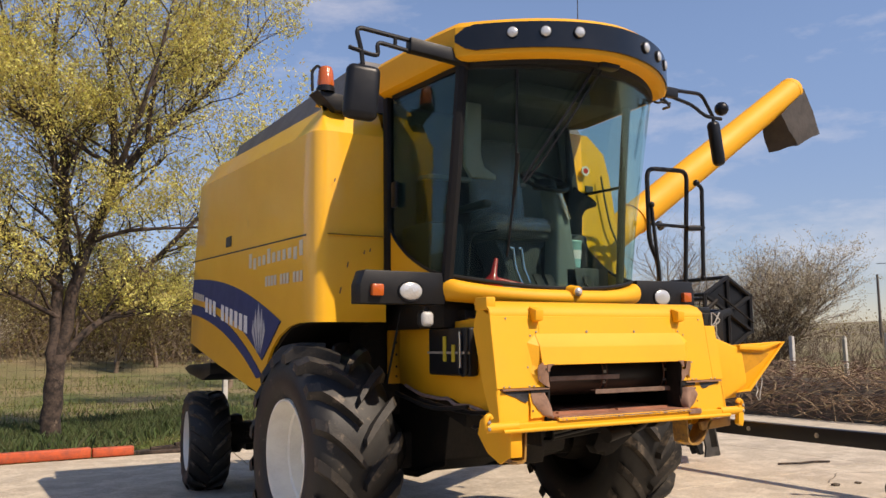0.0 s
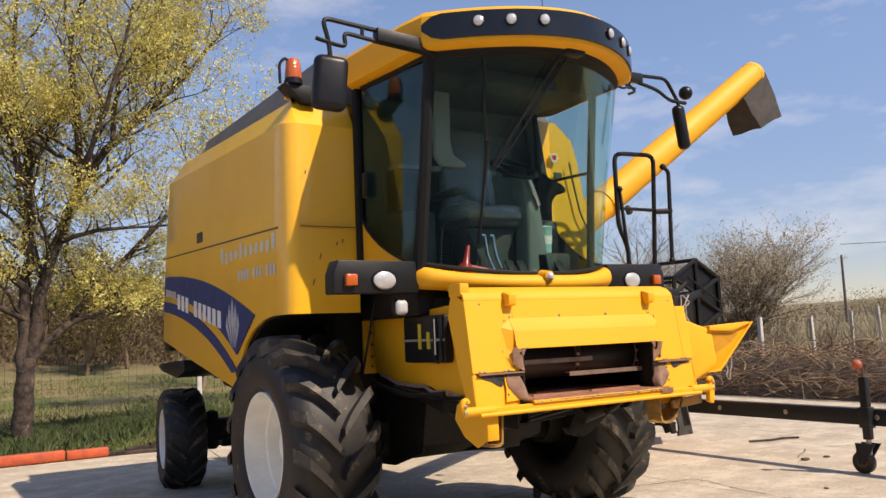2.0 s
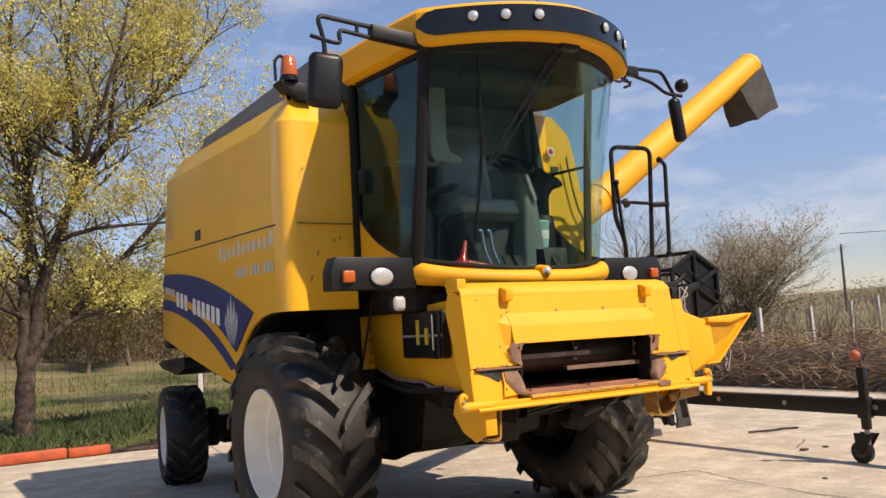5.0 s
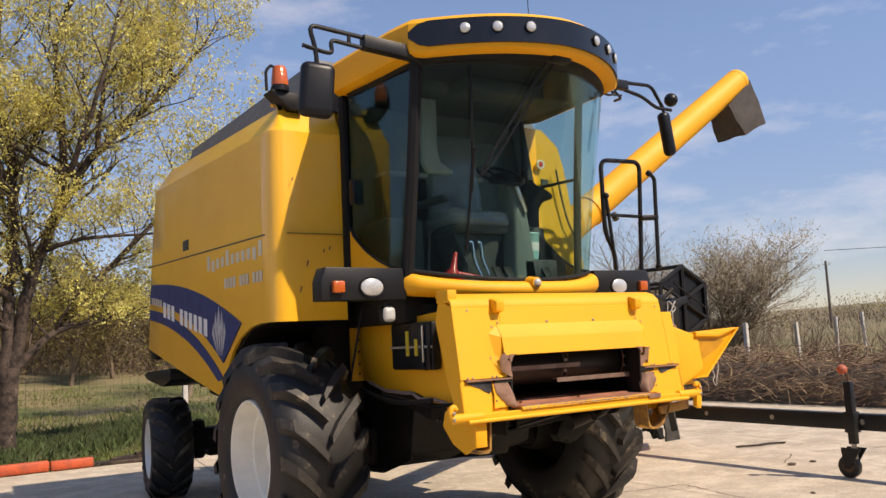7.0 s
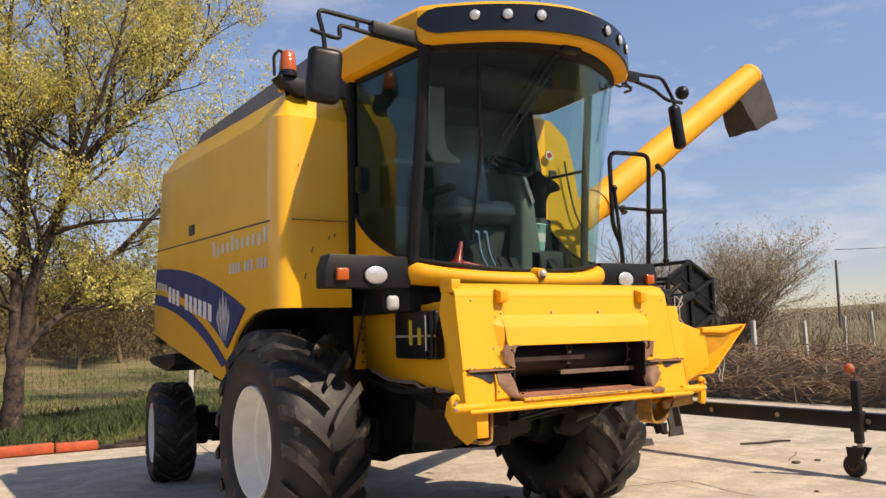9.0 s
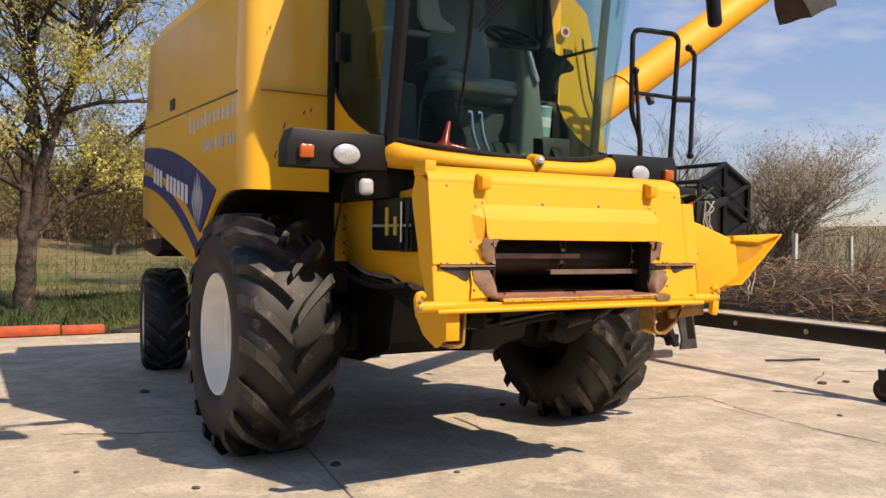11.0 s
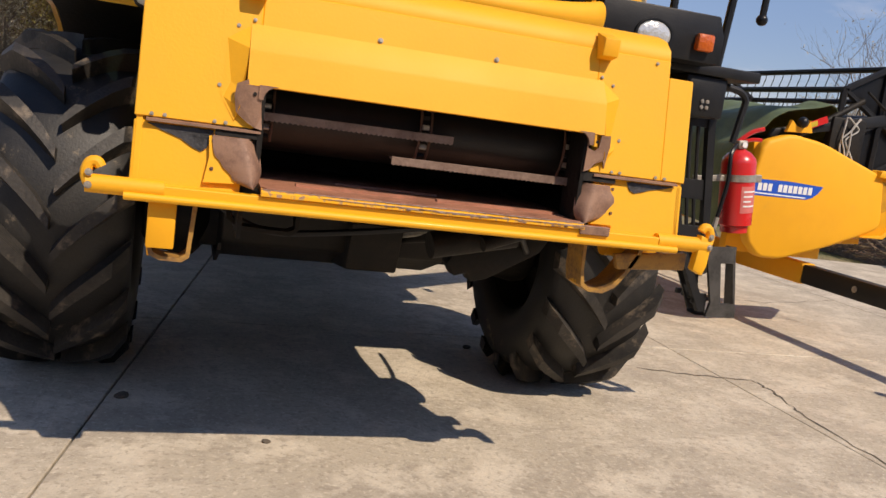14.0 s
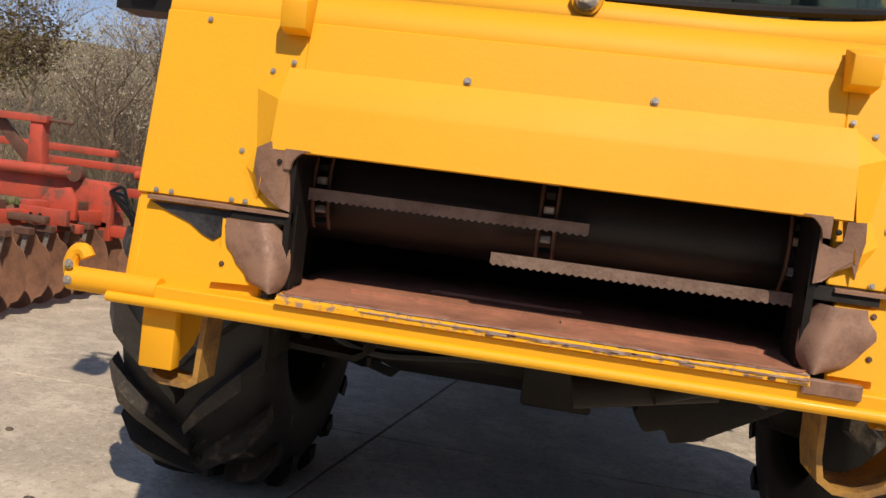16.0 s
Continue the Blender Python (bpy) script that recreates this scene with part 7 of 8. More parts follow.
# ---- trees and shrubs ----
def grow(rng, base, height, trunk_r, spread, forks, levels, leaf_mat, leaf_n, leaf_size, name, label, leafy_from=2, lean=0.15, twig_mat=BARK, leaf_spread=0.30, limb_low=0.28, mains=()):
    """A tree of tapered limbs, each ending in finer twigs with small leaves."""
    V, F, tips = [], [], []

    def limb(p, d, length, r, level):
        segs = max(3, int(5 - level * 0.5))
        sides_ = (9, 7, 5, 4, 3, 3)[min(level, 5)]
        pts = [p]
        dirs = d.copy()
        for i in range(segs):
            wob = Vector((rng.gauss(0, 1), rng.gauss(0, 1), rng.gauss(0, 0.7))) * (0.07 + 0.055 * level)
            dirs = (dirs + wob + Vector((0, 0, 0.06 if level else 0.02))).normalized()
            pts.append(pts[-1] + dirs * length / segs)
        up_ = Vector((0.31, 0.17, 0.93))
        start = len(V)
        for i, q in enumerate(pts):
            w = (pts[min(i + 1, segs)] - pts[max(i - 1, 0)]).normalized()
            s = w.cross(up_ if abs(w.dot(up_)) < 0.95 else Vector((1, 0, 0))).normalized()
            t = s.cross(w)
            rad = r * (1 - 0.62 * i / segs) * (1.0 + (0.35 if level == 0 and i == 0 else 0))
            for k in range(sides_):
                a = 2 * math.pi * k / sides_
                V.append(q + (s * math.cos(a) + t * math.sin(a)) * rad)
        for i in range(segs):
            for k in range(sides_):
                a, b_ = start + i * sides_ + k, start + i * sides_ + (k + 1) % sides_
                F.append((a, b_, b_ + sides_, a + sides_))
        if level >= leafy_from:
            for q in pts[1:]:
                tips.append((q, dirs))
        if level < levels:
            n = forks[min(level, len(forks) - 1)]
            for k in range(n):
                t = limb_low + (1 - limb_low) * (k + rng.random()) / n if level == 0 else 0.25 + 0.75 * (k + rng.random()) / n
                i = min(int(t * segs), segs - 1)
                q = pts[i].lerp(pts[i + 1], t * segs - i)
                w = (pts[i + 1] - pts[i]).normalized()
                ang = rng.uniform(0, 2 * math.pi)
                side_v = Vector((math.cos(ang), math.sin(ang), rng.uniform(-0.1, 0.5)))
                nd = (w * (1 - spread) + side_v * spread).normalized()
                limb(q, nd, length * rng.uniform(0.52, 0.78) * (1 - 0.25 * t * (level == 0)), r * (1 - 0.6 * t) * rng.uniform(0.50, 0.68), level + 1)

    d0 = Vector((rng.uniform(-lean, lean), rng.uniform(-lean, lean), 1)).normalized()
    if mains:
        def tube(pts, r0_, r1_, sides_=9):
            start, n = len(V), len(pts) - 1
            for i, q in enumerate(pts):
                w = (pts[min(i + 1, n)] - pts[max(i - 1, 0)]).normalized()
                s = w.cross(Vector((0.31, 0.90, 0.1))).normalized()
                t = s.cross(w)
                for k in range(sides_):
                    a = 2 * math.pi * k / sides_
                    V.append(q + (s * math.cos(a) + t * math.sin(a)) * (r0_ + (r1_ - r0_) * i / n) * rng.uniform(0.95, 1.05))
            for i in range(n):
                for k in range(sides_):
                    a, b_ = start + i * sides_ + k, start + i * sides_ + (k + 1) % sides_
                    F.append((a, b_, b_ + sides_, a + sides_))
        for points_, r0_, r1_, shoots, reach in mains:
            knots = [Vector(base) + Vector(p_) for p_ in points_]
            knots = [knots[0]] + knots + [knots[-1]]
            raw_pts = []
            for g in range(1, len(knots) - 2):
                a, b_, c_, d_ = knots[g - 1:g + 3]
                for t in (0.0, 0.5):
                    raw_pts.append(0.5 * (2 * b_ + (c_ - a) * t + (2 * a - 5 * b_ + 4 * c_ - d_) * t * t + (3 * b_ - a - 3 * c_ + d_) * t ** 3))
            raw_pts.append(knots[-1])
            fine_ = []
            for a, b_ in zip(raw_pts, raw_pts[1:]):
                for k in range(2):
                    fine_.append(a.lerp(b_, k / 2) + Vector((rng.gauss(0, 1), rng.gauss(0, 1), 0)) * 0.035 * (b_ - a).length)
            fine_.append(raw_pts[-1])
            tube(fine_, r0_, r1_)
            n = len(fine_) - 1
            for k in range(shoots):
                t = 0.18 + 0.82 * (k + rng.random()) / shoots
                i = min(int(t * n), n - 1)
                w = (fine_[i + 1] - fine_[i]).normalized()
                ang = rng.uniform(0, 2 * math.pi)
                side_v = Vector((math.cos(ang), math.sin(ang), rng.uniform(-0.15, 0.6)))
                limb(fine_[i], (w * 0.45 + side_v * 0.55).normalized(), reach * rng.uniform(0.6, 1.15), (r0_ + (r1_ - r0_) * t) * rng.uniform(0.35, 0.55), 2)
    else:
        limb(Vector(base) - Vector((0, 0, 0.15)), d0, height * 0.62, trunk_r, 0)
    root = thing(name, label, "tree" if height > 4 else "shrub", tuple(base))
    raw("trunk", [tuple(v) for v in V], F, twig_mat, root, 50)
    LV, LF = [], []
    for _ in range(leaf_n):
        q, w = rng.choice(tips)
        c = q + Vector((rng.gauss(0, 1), rng.gauss(0, 1), rng.gauss(0, 1))) * leaf_spread * 0.5
        for _k in range(2):
            u = Vector((rng.gauss(0, 1), rng.gauss(0, 1), rng.gauss(0, 1))).normalized()
            v = u.orthogonal().normalized()
            v.rotate(Matrix.Rotation(rng.uniform(0, 6.28), 3, u))
            s = leaf_size * rng.uniform(0.5, 1.25)
            cc = c + Vector((rng.gauss(0, 1), rng.gauss(0, 1), rng.gauss(0, 1))) * leaf_size * 1.2
            i = len(LV)
            LV.extend([tuple(cc - v * s), tuple(cc + v.cross(u) * s * 0.45), tuple(cc + v * s + u * s * 0.25), tuple(cc - v.cross(u) * s * 0.45)])
            LF.append((i, i + 1, i + 2, i + 3))
    if LV:
        raw("crown", LV, LF, leaf_mat, root)
    return root


rng = random.Random(21)
MAINS = []


def main_limb(points, r0, r1, shoots, reach):
    """A main limb through the given points, from the trunk's foot, with its side shoots."""
    MAINS.append((points, r0, r1, shoots, reach))


main_limb(((-0.03, 0, -0.2), (0.0, 0, 0.7), (0.05, 0, 1.55)), 0.185, 0.145, 0, 1)
main_limb(((0.0, 0, 1.30), (0.02, 0.05, 2.6), (0.10, 0.2, 4.1), (0.02, 0.4, 5.8), (-0.2, 0.5, 7.6), (0.1, 0.4, 9.2)), 0.125, 0.015, 25, 1.6)
main_limb(((0.08, 0, 1.40), (0.26, -0.05, 2.65), (0.55, -0.1, 3.7), (0.85, -0.1, 4.6), (0.86, -0.1, 5.4), (0.78, -0.1, 6.5), (0.76, 0, 7.6), (1.07, 0, 8.5), (1.36, 0, 9.6)), 0.120, 0.015, 26, 1.5)
main_limb(((0.82, -0.1, 4.4), (1.36, -0.1, 5.35), (2.05, 0, 6.1), (2.74, 0.1, 6.9), (3.4, 0.2, 7.7), (4.0, 0.2, 8.7)), 0.090, 0.013, 25, 1.4)
main_limb(((1.48, -0.1, 5.5), (1.52, -0.3, 6.7), (2.1, -0.5, 7.7), (2.4, -0.6, 8.9)), 0.055, 0.012, 12, 1.2)
main_limb(((2.3, 0.0, 6.4), (2.6, 0.4, 7.2), (2.75, 0.7, 8.6)), 0.040, 0.011, 9, 1.1)
main_limb(((0.12, 0, 1.50), (0.67, 0.1, 2.07), (1.24, 0.3, 2.30), (2.0, 0.4, 2.42), (2.7, 0.5, 2.7)), 0.080, 0.014, 16, 1.1)
main_limb(((0.9, 0.6, 2.3), (1.5, 0.9, 2.95), (2.2, 1.0, 3.75), (2.9, 1.0, 4.55), (3.7, 1.0, 5.5)), 0.075, 0.030, 10, 1.2)
main_limb(((0.55, -0.1, 3.57), (1.13, -0.4, 3.78), (2.05, -0.6, 3.86), (2.9, -0.7, 3.95)), 0.048, 0.012, 12, 1.1)
main_limb(((0.10, 0.1, 4.3), (-0.12, -0.2, 4.9), (-0.48, -0.4, 5.8), (-0.85, -0.5, 6.5), (-1.2, -0.6, 7.9)), 0.065, 0.013, 21, 1.4)
main_limb(((0.85, -0.1, 5.0), (0.0, -0.5, 5.35), (-0.85, -0.8, 5.65), (-1.8, -1.0, 6.3)), 0.045, 0.012, 13, 1.3)
main_limb(((0.05, 0, 2.7), (-0.8, -0.2, 3.6), (-1.9, -0.4, 4.6), (-2.9, -0.5, 6.2)), 0.070, 0.013, 20, 1.4)
main_limb(((0.02, 0, 2.2), (-0.9, -0.4, 2.7), (-1.9, -0.5, 3.2), (-2.8, -0.5, 3.6)), 0.050, 0.012, 17, 1.2)
main_limb(((0.3, 0.2, 3.0), (0.1, 1.3, 4.8), (0.8, 2.0, 6.4), (1.3, 2.2, 8.2)), 0.060, 0.013, 14, 1.5)
main_limb(((0.7, -0.1, 4.1), (1.0, -1.2, 5.4), (1.4, -1.6, 7.0), (1.7, -1.8, 8.8)), 0.060, 0.013, 14, 1.4)
grow(rng, (-2.36, 11.4, 0), 8.6, 0.24, 0.50, (9, 6, 5, 4), 4, LEAF, 62000, 0.034, "yard_tree", "tall forked tree with sparse yellow-green spring leaves", leafy_from=3, leaf_spread=0.10, mains=MAINS)
grow(random.Random(5), (-5.2, 13.5, 0.0), 8.0, 0.18, 0.46, (8, 6, 5, 4), 4, LEAF, 11000, 0.045, "yard_tree", "spring tree with small yellow-green leaves beside the yard", leaf_spread=0.2)
grow(random.Random(9), (3.8, 17.8, 0.0), 8.2, 0.15, 0.42, (8, 6, 4, 3), 4, LEAF, 5000, 0.055, "yard_tree", "slender tree with a few fresh leaves behind the harvester")
bl1 = grow(random.Random(12), (-7.6, 13.0, 0.0), 4.6, 0.07, 0.5, (8, 6, 5), 3, BLOSSOM, 1600, 0.034, "blossom_tree", "bare thin tree with white blossom", limb_low=0.08, leafy_from=1, twig_mat=TWIG)
bl2 = grow(random.Random(13), (18.6, 14.8, 0.0), 4.4, 0.10, 0.58, (11, 8, 7), 3, BLOSSOM, 2600, 0.030, "blossom_tree", "pale blossoming tree with brown branches", limb_low=0.10, leafy_from=1, twig_mat=TWIG)
bl3 = grow(random.Random(14), (15.0, 13.4, 0.0), 5.4, 0.09, 0.50, (11, 8, 6), 3, BLOSSOM, 500, 0.03, "bare_tree", "bare grey-brown tree with fine twigs", limb_low=0.10, leafy_from=1, twig_mat=TWIG)
bl4 = grow(random.Random(15), (15.7, 10.9, 0.0), 4.9, 0.09, 0.52, (18, 12, 9), 3, BLOSSOM, 17000, 0.026, "blossom_tree", "dense spreading tree in pale blossom beside the yard", limb_low=0.06, leafy_from=2, twig_mat=TWIG, leaf_spread=0.06)
bl3["category"] = "tree"
for src, x, y, rz, s in ((bl4, 16.8, 17.5, 30, 0.9), (bl2, 13.6, 16.5, 200, 0.85), (bl3, 20.6, 7.0, 130, 0.42), (bl3, 17.5, 16.0, 40, 0.9), (bl3, 12.5, 20.0, 300, 1.0), (bl3, 15.6, 11.4, 250, 0.75),
                         (bl1, -4.7, 15.6, 120, 0.9), (bl3, -6.9, 17.4, 10, 0.8), (bl1, -10.2, 14.5, 120, 1.0), (bl1, -6.2, 16.0, 220, 1.1), (bl3, -9.0, 18.0, 60, 0.9), (bl1, -13.5, 14.0, 300, 0.9), (bl3, -12.5, 19.0, 150, 1.0), (bl2, -11.6, 22.0, 80, 0.8),
                         (bl2, 9.0, 24.0, 10, 0.8), (bl3, 5.0, 26.0, 190, 1.0), (bl3, -7.5, 24.0, 250, 1.1), (bl2, -3.5, 25.0, 140, 0.8)):
    ob = copy_thing(src, pose(x, y, lift(x, y) - 0.05, 0, 0, rz))
    ob.scale = (s, s, s)
for x, y, rz, s in ((5.5, -10.6, 10, 1.3), (9.5, -10.8, 140, 1.5), (14.5, -10.5, 250, 1.5)):
    ob = copy_thing(bl3, pose(x, y, -0.05, 0, 0, rz))
    ob.scale = (s, s, s)
sc1 = grow(random.Random(51), (-3.6, 27.5, lift(-3.6, 27.5) - 0.05), 4.6, 0.07, 0.55, (10, 7, 5), 3, LEAF_DULL, 3600, 0.060, "scrub_tree", "low scrubby tree with dull olive-yellow leaves", limb_low=0.05, leafy_from=1, twig_mat=TWIG, leaf_spread=0.5)
sc2 = grow(random.Random(52), (1.9, 31.5, lift(1.9, 31.5) - 0.05), 5.2, 0.08, 0.50, (10, 7, 5), 3, LEAF_DULL, 3000, 0.065, "scrub_tree", "thin scrubby tree with sparse yellowish leaves", limb_low=0.05, leafy_from=1, twig_mat=TWIG, leaf_spread=0.5)
rs = random.Random(78)
for k in range(24):
    a = radians(-62 + 78 * (k + rs.random()) / 24)
    r = rs.uniform(29, 42)
    x, y = r * math.sin(a), 3 + r * math.cos(a)
    ob = copy_thing(rs.choice((sc1, sc2, sc1) if a > -0.45 else (bl1, bl3, sc2, bl1)), pose(x, y, lift(x, y) - 0.1, 0, 0, rs.uniform(0, 360)))
    s = rs.uniform(0.9, 1.35)
    ob.scale = (s * 1.15, s * 1.15, s)
for k in range(8):
    y = 8 + 2.0 * k + rs.uniform(-0.6, 0.6)
    x = 23.0 + rs.uniform(-1.6, 3.2)
    ob = copy_thing(rs.choice((bl2, bl3)), pose(x, y, lift(x, y) - 0.1, 0, 0, rs.uniform(0, 360)))
    s = rs.uniform(0.36, 0.50) if y > 14 else rs.uniform(0.22, 0.30)
    ob.scale = (s, s, s)


def woodland(name, label, clumps, a0, a1, r0, r1, tall, leaves, seed):
    """A belt of scrubby wood on the slope: stems and loose foliage, clump by clump, thicker low down."""
    r = random.Random(seed)
    SV, SF, LV, LF = [], [], [], []
    for _ in range(clumps):
        a, d = radians(r.uniform(a0, a1)), r.uniform(r0, r1)
        cx, cy = d * math.sin(a), 3 + d * math.cos(a)
        cz, h, wide = lift(cx, cy) - 0.1, tall * r.uniform(0.35, 1.0), r.uniform(0.5, 1.1)
        for _k in range(7):
            p = Vector((cx + r.gauss(0, wide * 0.5), cy + r.gauss(0, wide * 0.5), cz))
            q = p + Vector((r.gauss(0, 0.9) * h * 0.5, r.gauss(0, 0.9) * h * 0.5, h * r.uniform(0.3, 1.0)))
            w = r.uniform(0.006, 0.018)
            i = len(SV)
            for c, k_ in ((p, 1.0), (q, 0.25)):
                for an in (0, 2.094, 4.189):
                    SV.append((c.x + math.cos(an) * w * k_, c.y + math.sin(an) * w * k_, c.z))
            SF.extend(((i, i + 1, i + 4, i + 3), (i + 1, i + 2, i + 5, i + 4), (i + 2, i, i + 3, i + 5)))
        for _k in range(leaves):
            f = r.random() ** 0.8
            c = Vector((cx + r.gauss(0, wide) * (1.1 - 0.5 * f), cy + r.gauss(0, wide) * (1.1 - 0.5 * f), cz + 0.15 + h * f))
            u = Vector((r.gauss(0, 1), r.gauss(0, 1), r.gauss(0, 1))).normalized()
            v = u.orthogonal().normalized()
            t = r.uniform(0.05, 0.11)
            i = len(LV)
            LV.extend([tuple(c - v * t), tuple(c + v.cross(u) * t * 0.5), tuple(c + v * t), tuple(c - v.cross(u) * t * 0.5)])
            LF.append((i, i + 1, i + 2, i + 3))
    root = thing(name, label, "woodland", (0, 35, 0), kind="stuff")
    raw("stems", SV, SF, TWIG, root)
    raw("foliage", LV, LF, LEAF_DULL, root)


woodland("woodland", "scrubby spring wood on the slope, olive-yellow leaves over brown stems", 760, -22, 18, 32, 50, 4.4, 70, 61)
woodland("woodland", "thin bare scrub scattered over the dry slope", 160, -60, -22, 24, 52, 2.8, 8, 62)
woodland("woodland", "distant low trees on the rise behind the field", 260, 18, 40, 34, 60, 4.2, 40, 63)
woodland("woodland", "low grey-brown scrub along the far edge of the field", 520, 40, 78, 50, 80, 2.2, 9, 64)


def thicket(name, label, count, area, height, mat, seed, thin=0.006, kind="stuff"):
    """Many thin upright twigs, each with a few side shoots."""
    r = random.Random(seed)
    V, F = [], []

    def stem(p, d, l, rad, depth):
        q = p + d * l
        s = d.orthogonal().normalized()
        t = d.cross(s)
        i = len(V)
        for c, k_ in ((p, 1.0), (q, 0.3)):
            for a in (0, 2.094, 4.189):
                V.append(tuple(c + (s * math.cos(a) + t * math.sin(a)) * rad * k_))
        F.extend(((i, i + 1, i + 4, i + 3), (i + 1, i + 2, i + 5, i + 4), (i + 2, i, i + 3, i + 5)))
        if depth:
            for _ in range(3):
                f = r.uniform(0.3, 1.0)
                stem(p + d * l * f, (d + Vector((r.gauss(0, 0.45), r.gauss(0, 0.45), r.uniform(-0.1, 0.4)))).normalized(), l * r.uniform(0.35, 0.6), rad * 0.6, depth - 1)
    for _ in range(count):
        x, y = r.uniform(area[0], area[1]), r.uniform(area[2], area[3])
        h = height * r.uniform(0.45, 1.1)
        stem(Vector((x, y, lift(x, y) - 0.1)), Vector((r.gauss(0, 0.22), r.gauss(0, 0.22), 1)).normalized(), h, thin * 1.6, 2)
    ob = raw(name, V, F, mat)
    return tagged(ob, label, "shrubs", kind=kind)


thicket("hedge", "dense brown leafless hedge beyond the brushwood", 900, (21.5, 24.5, -6, 24), 1.35, TWIG, 3, 0.010)
thicket("hedge", "tangle of bare brown scrub on the slope", 420, (-18, -6.0, 15.0, 24.0), 1.6, TWIG, 4, 0.007)
thicket("hedge", "bare scrub beside the harrow", 160, (-11, -5.6, 12.2, 16.0), 1.2, TWIG, 7, 0.006)
thicket("hedge", "dark tangle of bare scrub behind the yard edge", 520, (-13, -4.2, 13.2, 21.0), 2.0, TWIG, 9, 0.007)

# brushwood heap along the yard's far edge
rb = random.Random(17)
V, F = [], []
for _ in range(11000):
    y = rb.uniform(-6, 14)
    w = rb.uniform(-1.0, 1.0)
    top_h = (1.12 + 0.25 * noise.noise((y * 0.6, 3.0, 0))) * (1 - 0.75 * w * w)
    z = 0.03 + rb.random() ** 0.7 * max(0.05, top_h)
    c = Vector((12.7 + w * 1.10, y, z))
    a = rb.gauss(math.pi / 2, 0.8)
    d = Vector((math.cos(a) * 0.8, math.sin(a), rb.gauss(0, 0.35))).normalized()
    l = rb.uniform(0.2, 0.75)
    rad = rb.choice((0.003, 0.004, 0.005, 0.006, 0.008, 0.010, 0.014))
    s = d.orthogonal().normalized()
    t = d.cross(s)
    bend = Vector((rb.gauss(0, 0.06), rb.gauss(0, 0.06), rb.gauss(0, 0.05)))
    i = len(V)
    for q, k_ in ((c - d * l / 2, 1.0), (c + bend, 0.8), (c + d * l / 2, 0.35)):
        for an in (0, 2.094, 4.189):
            V.append(tuple(q + (s * math.cos(an) + t * math.sin(an)) * rad * k_))
    for o in (0, 3):
        F.extend(((i + o, i + o + 1, i + o + 4, i + o + 3), (i + o + 1, i + o + 2, i + o + 5, i + o + 4), (i + o + 2, i + o, i + o + 3, i + o + 5)))
tagged(raw("brushwood", V, F, BRUSHWOOD), "long heap of cut brown branches along the yard edge", "brushwood", kind="stuff")
# dark sheet within the heap, standing in for the shade between the branches
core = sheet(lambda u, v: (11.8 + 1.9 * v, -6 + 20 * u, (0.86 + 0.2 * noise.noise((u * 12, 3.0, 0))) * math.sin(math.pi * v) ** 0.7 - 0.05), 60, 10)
tagged(part("brushwood_shade", core, DIRT_SHADE, None, smooth=60), "dark sheet painting the shade inside the brushwood heap", "brushwood", kind="stuff")

# fence posts and a distant pole
p0 = part("fence_post", box(-0.05, 0.05, -0.05, 0.05, -0.2, 1.75, 0.01), POST)
tagged(p0, "pale square concrete fence post", "post", "fence posts")
p0.matrix_basis = pose(13.9, 8.55, 0)
for k in range(1, 4):
    x, y = 13.9 + 4.6 * k, 8.55 + 1.64 * k
    copy_thing(p0, pose(x, y, lift(x, y), random.Random(k).uniform(-2, 2), 0, 0))
copy_thing(p0, pose(1.15, 13.0, lift(1.15, 13.0) - 0.75))
wires = bmesh.new()
for k in range(104):
    x = -8.6 + 0.16 * k
    rod((x, 13.0, -0.05), (x, 13.0, 1.45), 0.0022, None, 3, wires, False)
for k in range(9):
    z = 0.08 + 0.165 * k
    rod((-8.6, 13.0, z), (7.9, 13.0, z), 0.0024, None, 3, wires, False)
tagged(part("wire_fence", wires, GRIME_SHADE, None, smooth=0), "sagging rusty wire mesh fence across the meadow", "fence", kind="stuff")
pole = part("utility_pole", rod((0, 0, -0.5), (0, 0, 4.3), 0.10, 0.07, 12), WOOD)
tagged(pole, "weathered wooden utility pole in the field", "pole")
pole.matrix_basis = pose(47.0, 26.8, lift(47.0, 26.8))
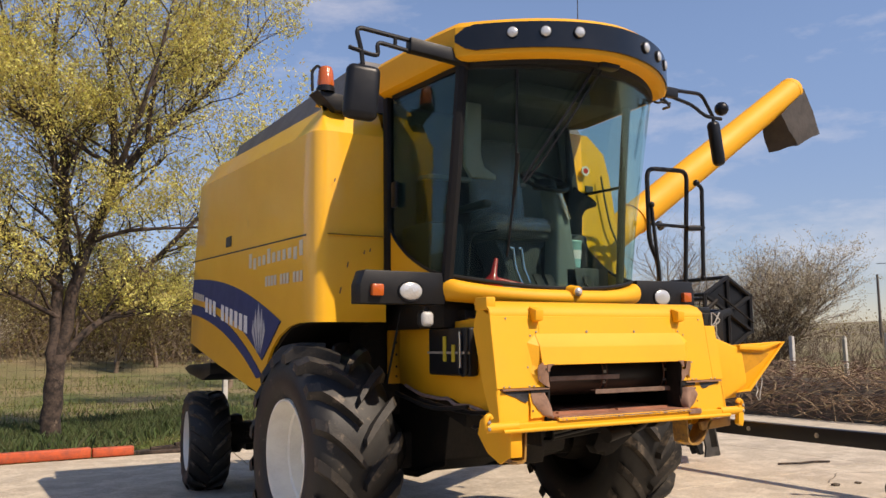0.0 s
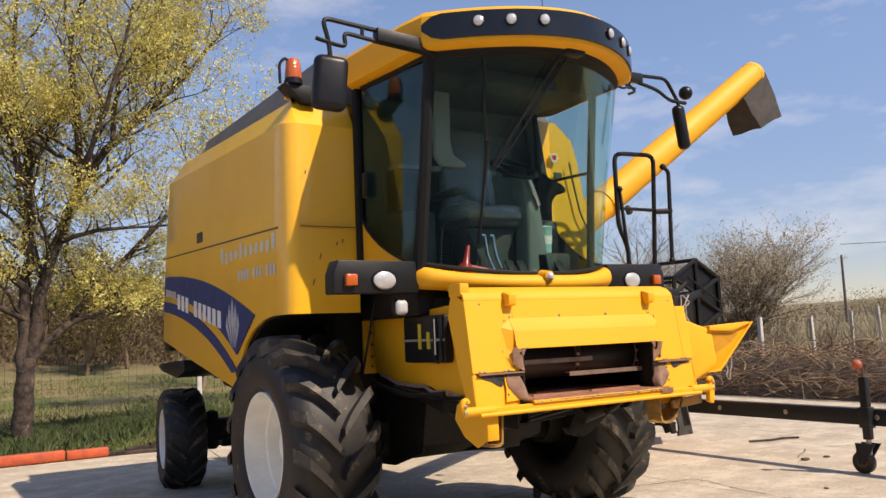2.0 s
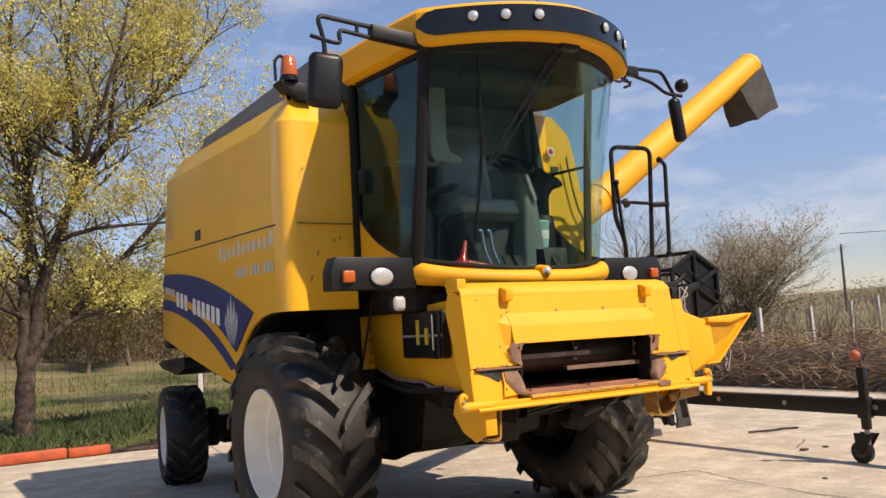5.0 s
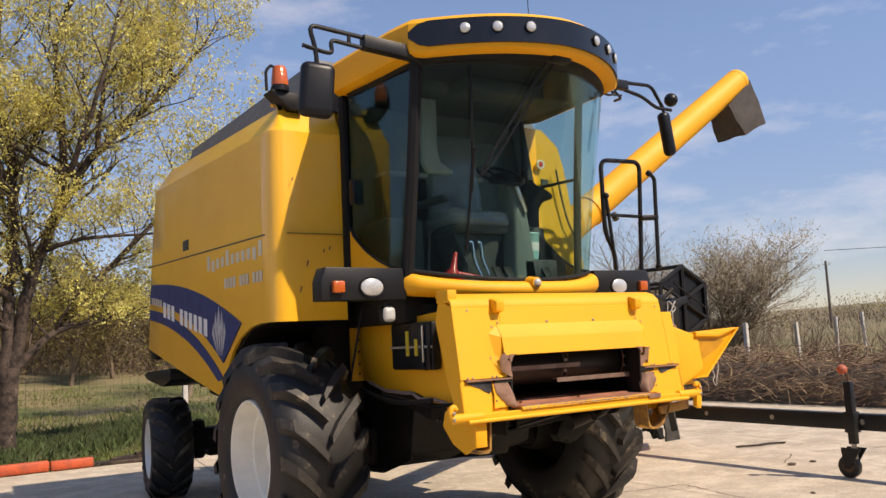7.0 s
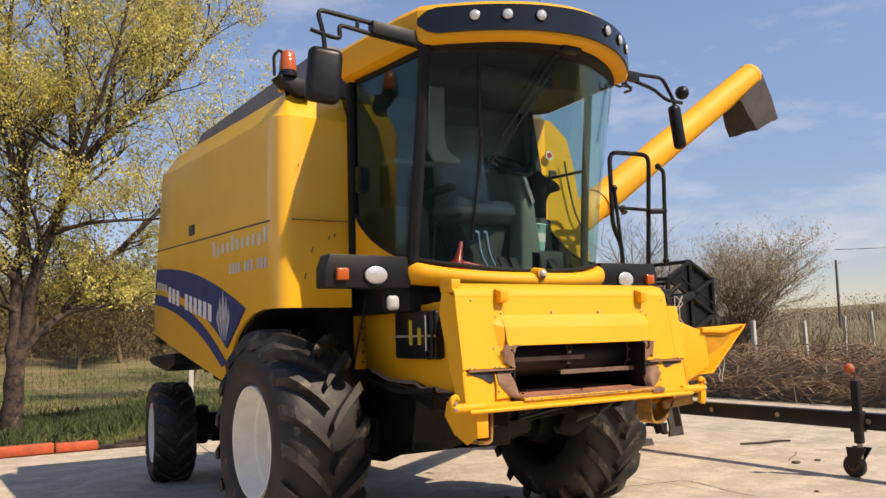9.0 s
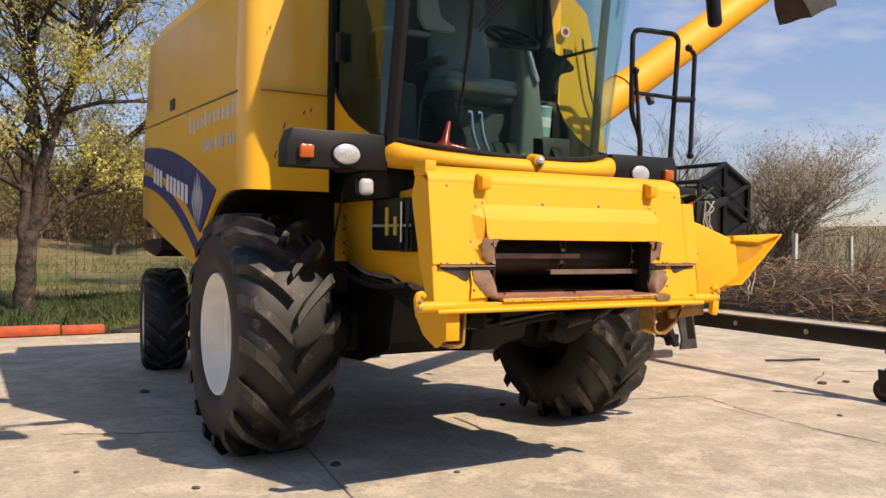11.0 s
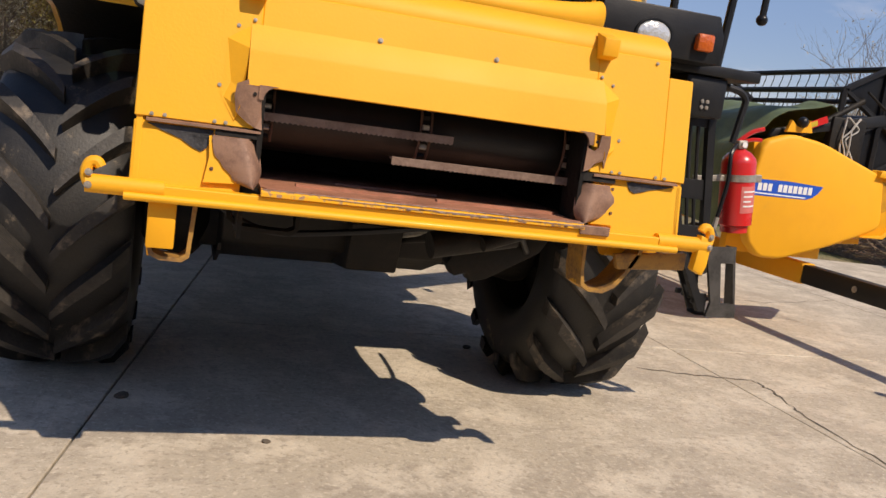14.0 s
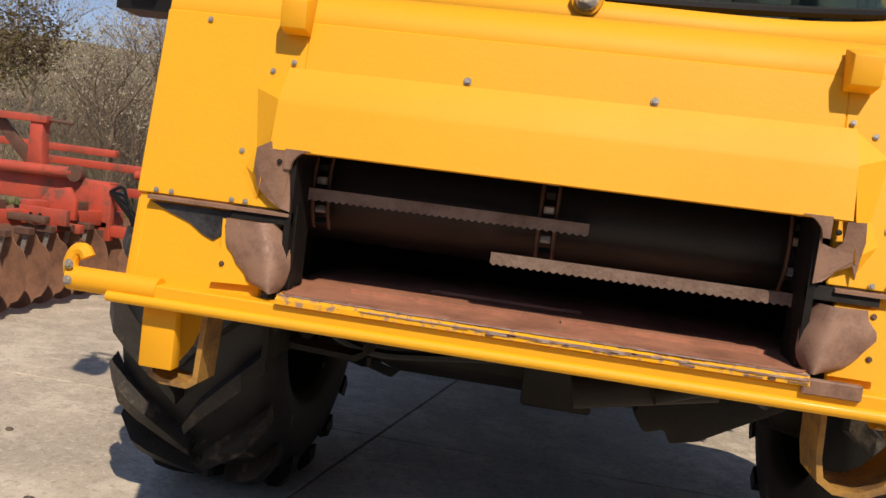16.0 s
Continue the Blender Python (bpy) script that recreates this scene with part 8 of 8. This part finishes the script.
wire = pipe([(47.0, 26.8, lift(47, 26.8) + 5.0), (60, 12, lift(47, 26.8) + 4.7), (80, -10, lift(47, 26.8) + 5.4)], 0.02, 4, None, 8, 6)
tagged(part("power_line", wire, PLASTIC), "thin dark overhead wire", "wire")

# ---- grass along the edge and through the meadow ----
rg = random.Random(33)
V, F = [], []
for _ in range(64000):
    if rg.random() < 0.6:
        x, y = rg.uniform(-11, 3), 9.05 + abs(rg.gauss(0, 2.2))
    else:
        x, y = rg.uniform(-9, 8), rg.uniform(9, 30)
    if noise.noise((x * 0.5, y * 0.5, 1.0)) < rg.uniform(-0.6, 0.1):
        continue
    z = lift(x, y) - 0.07
    h = rg.uniform(0.05, 0.16) if y < 11 else rg.uniform(0.05, 0.20)
    a = rg.uniform(0, 6.28)
    dx, dy = math.cos(a) * 0.010, math.sin(a) * 0.010
    bx, by = rg.gauss(0, 0.06), rg.gauss(0, 0.06)
    i = len(V)
    V.extend([(x - dx, y - dy, z), (x + dx, y + dy, z), (x + dx * 0.6 + bx * 0.4, y + dy * 0.6 + by * 0.4, z + h * 0.6), (x + bx, y + by, z + h)])
    F.extend(((i, i + 1, i + 2), (i, i + 2, i + 3)))
tagged(raw("grass", V, F, GRASS), "spring grass along the edge of the yard", "grass", kind="stuff")

# taller lush grass, its dark colour standing in for the trees' shade on the meadow
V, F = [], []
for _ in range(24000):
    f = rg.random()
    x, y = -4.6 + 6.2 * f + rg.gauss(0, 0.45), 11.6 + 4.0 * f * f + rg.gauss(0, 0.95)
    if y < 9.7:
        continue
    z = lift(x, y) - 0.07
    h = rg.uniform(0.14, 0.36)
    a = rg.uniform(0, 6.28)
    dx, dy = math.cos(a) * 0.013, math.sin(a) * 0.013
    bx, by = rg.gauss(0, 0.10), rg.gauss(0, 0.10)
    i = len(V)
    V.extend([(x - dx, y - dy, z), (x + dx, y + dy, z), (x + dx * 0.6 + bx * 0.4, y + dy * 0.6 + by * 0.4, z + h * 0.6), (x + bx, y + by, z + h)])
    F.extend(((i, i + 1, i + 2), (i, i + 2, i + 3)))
tagged(raw("grass", V, F, GRASS_SHADE), "patch of tall lush grass coloured dark for the trees' shade", "grass", kind="stuff")
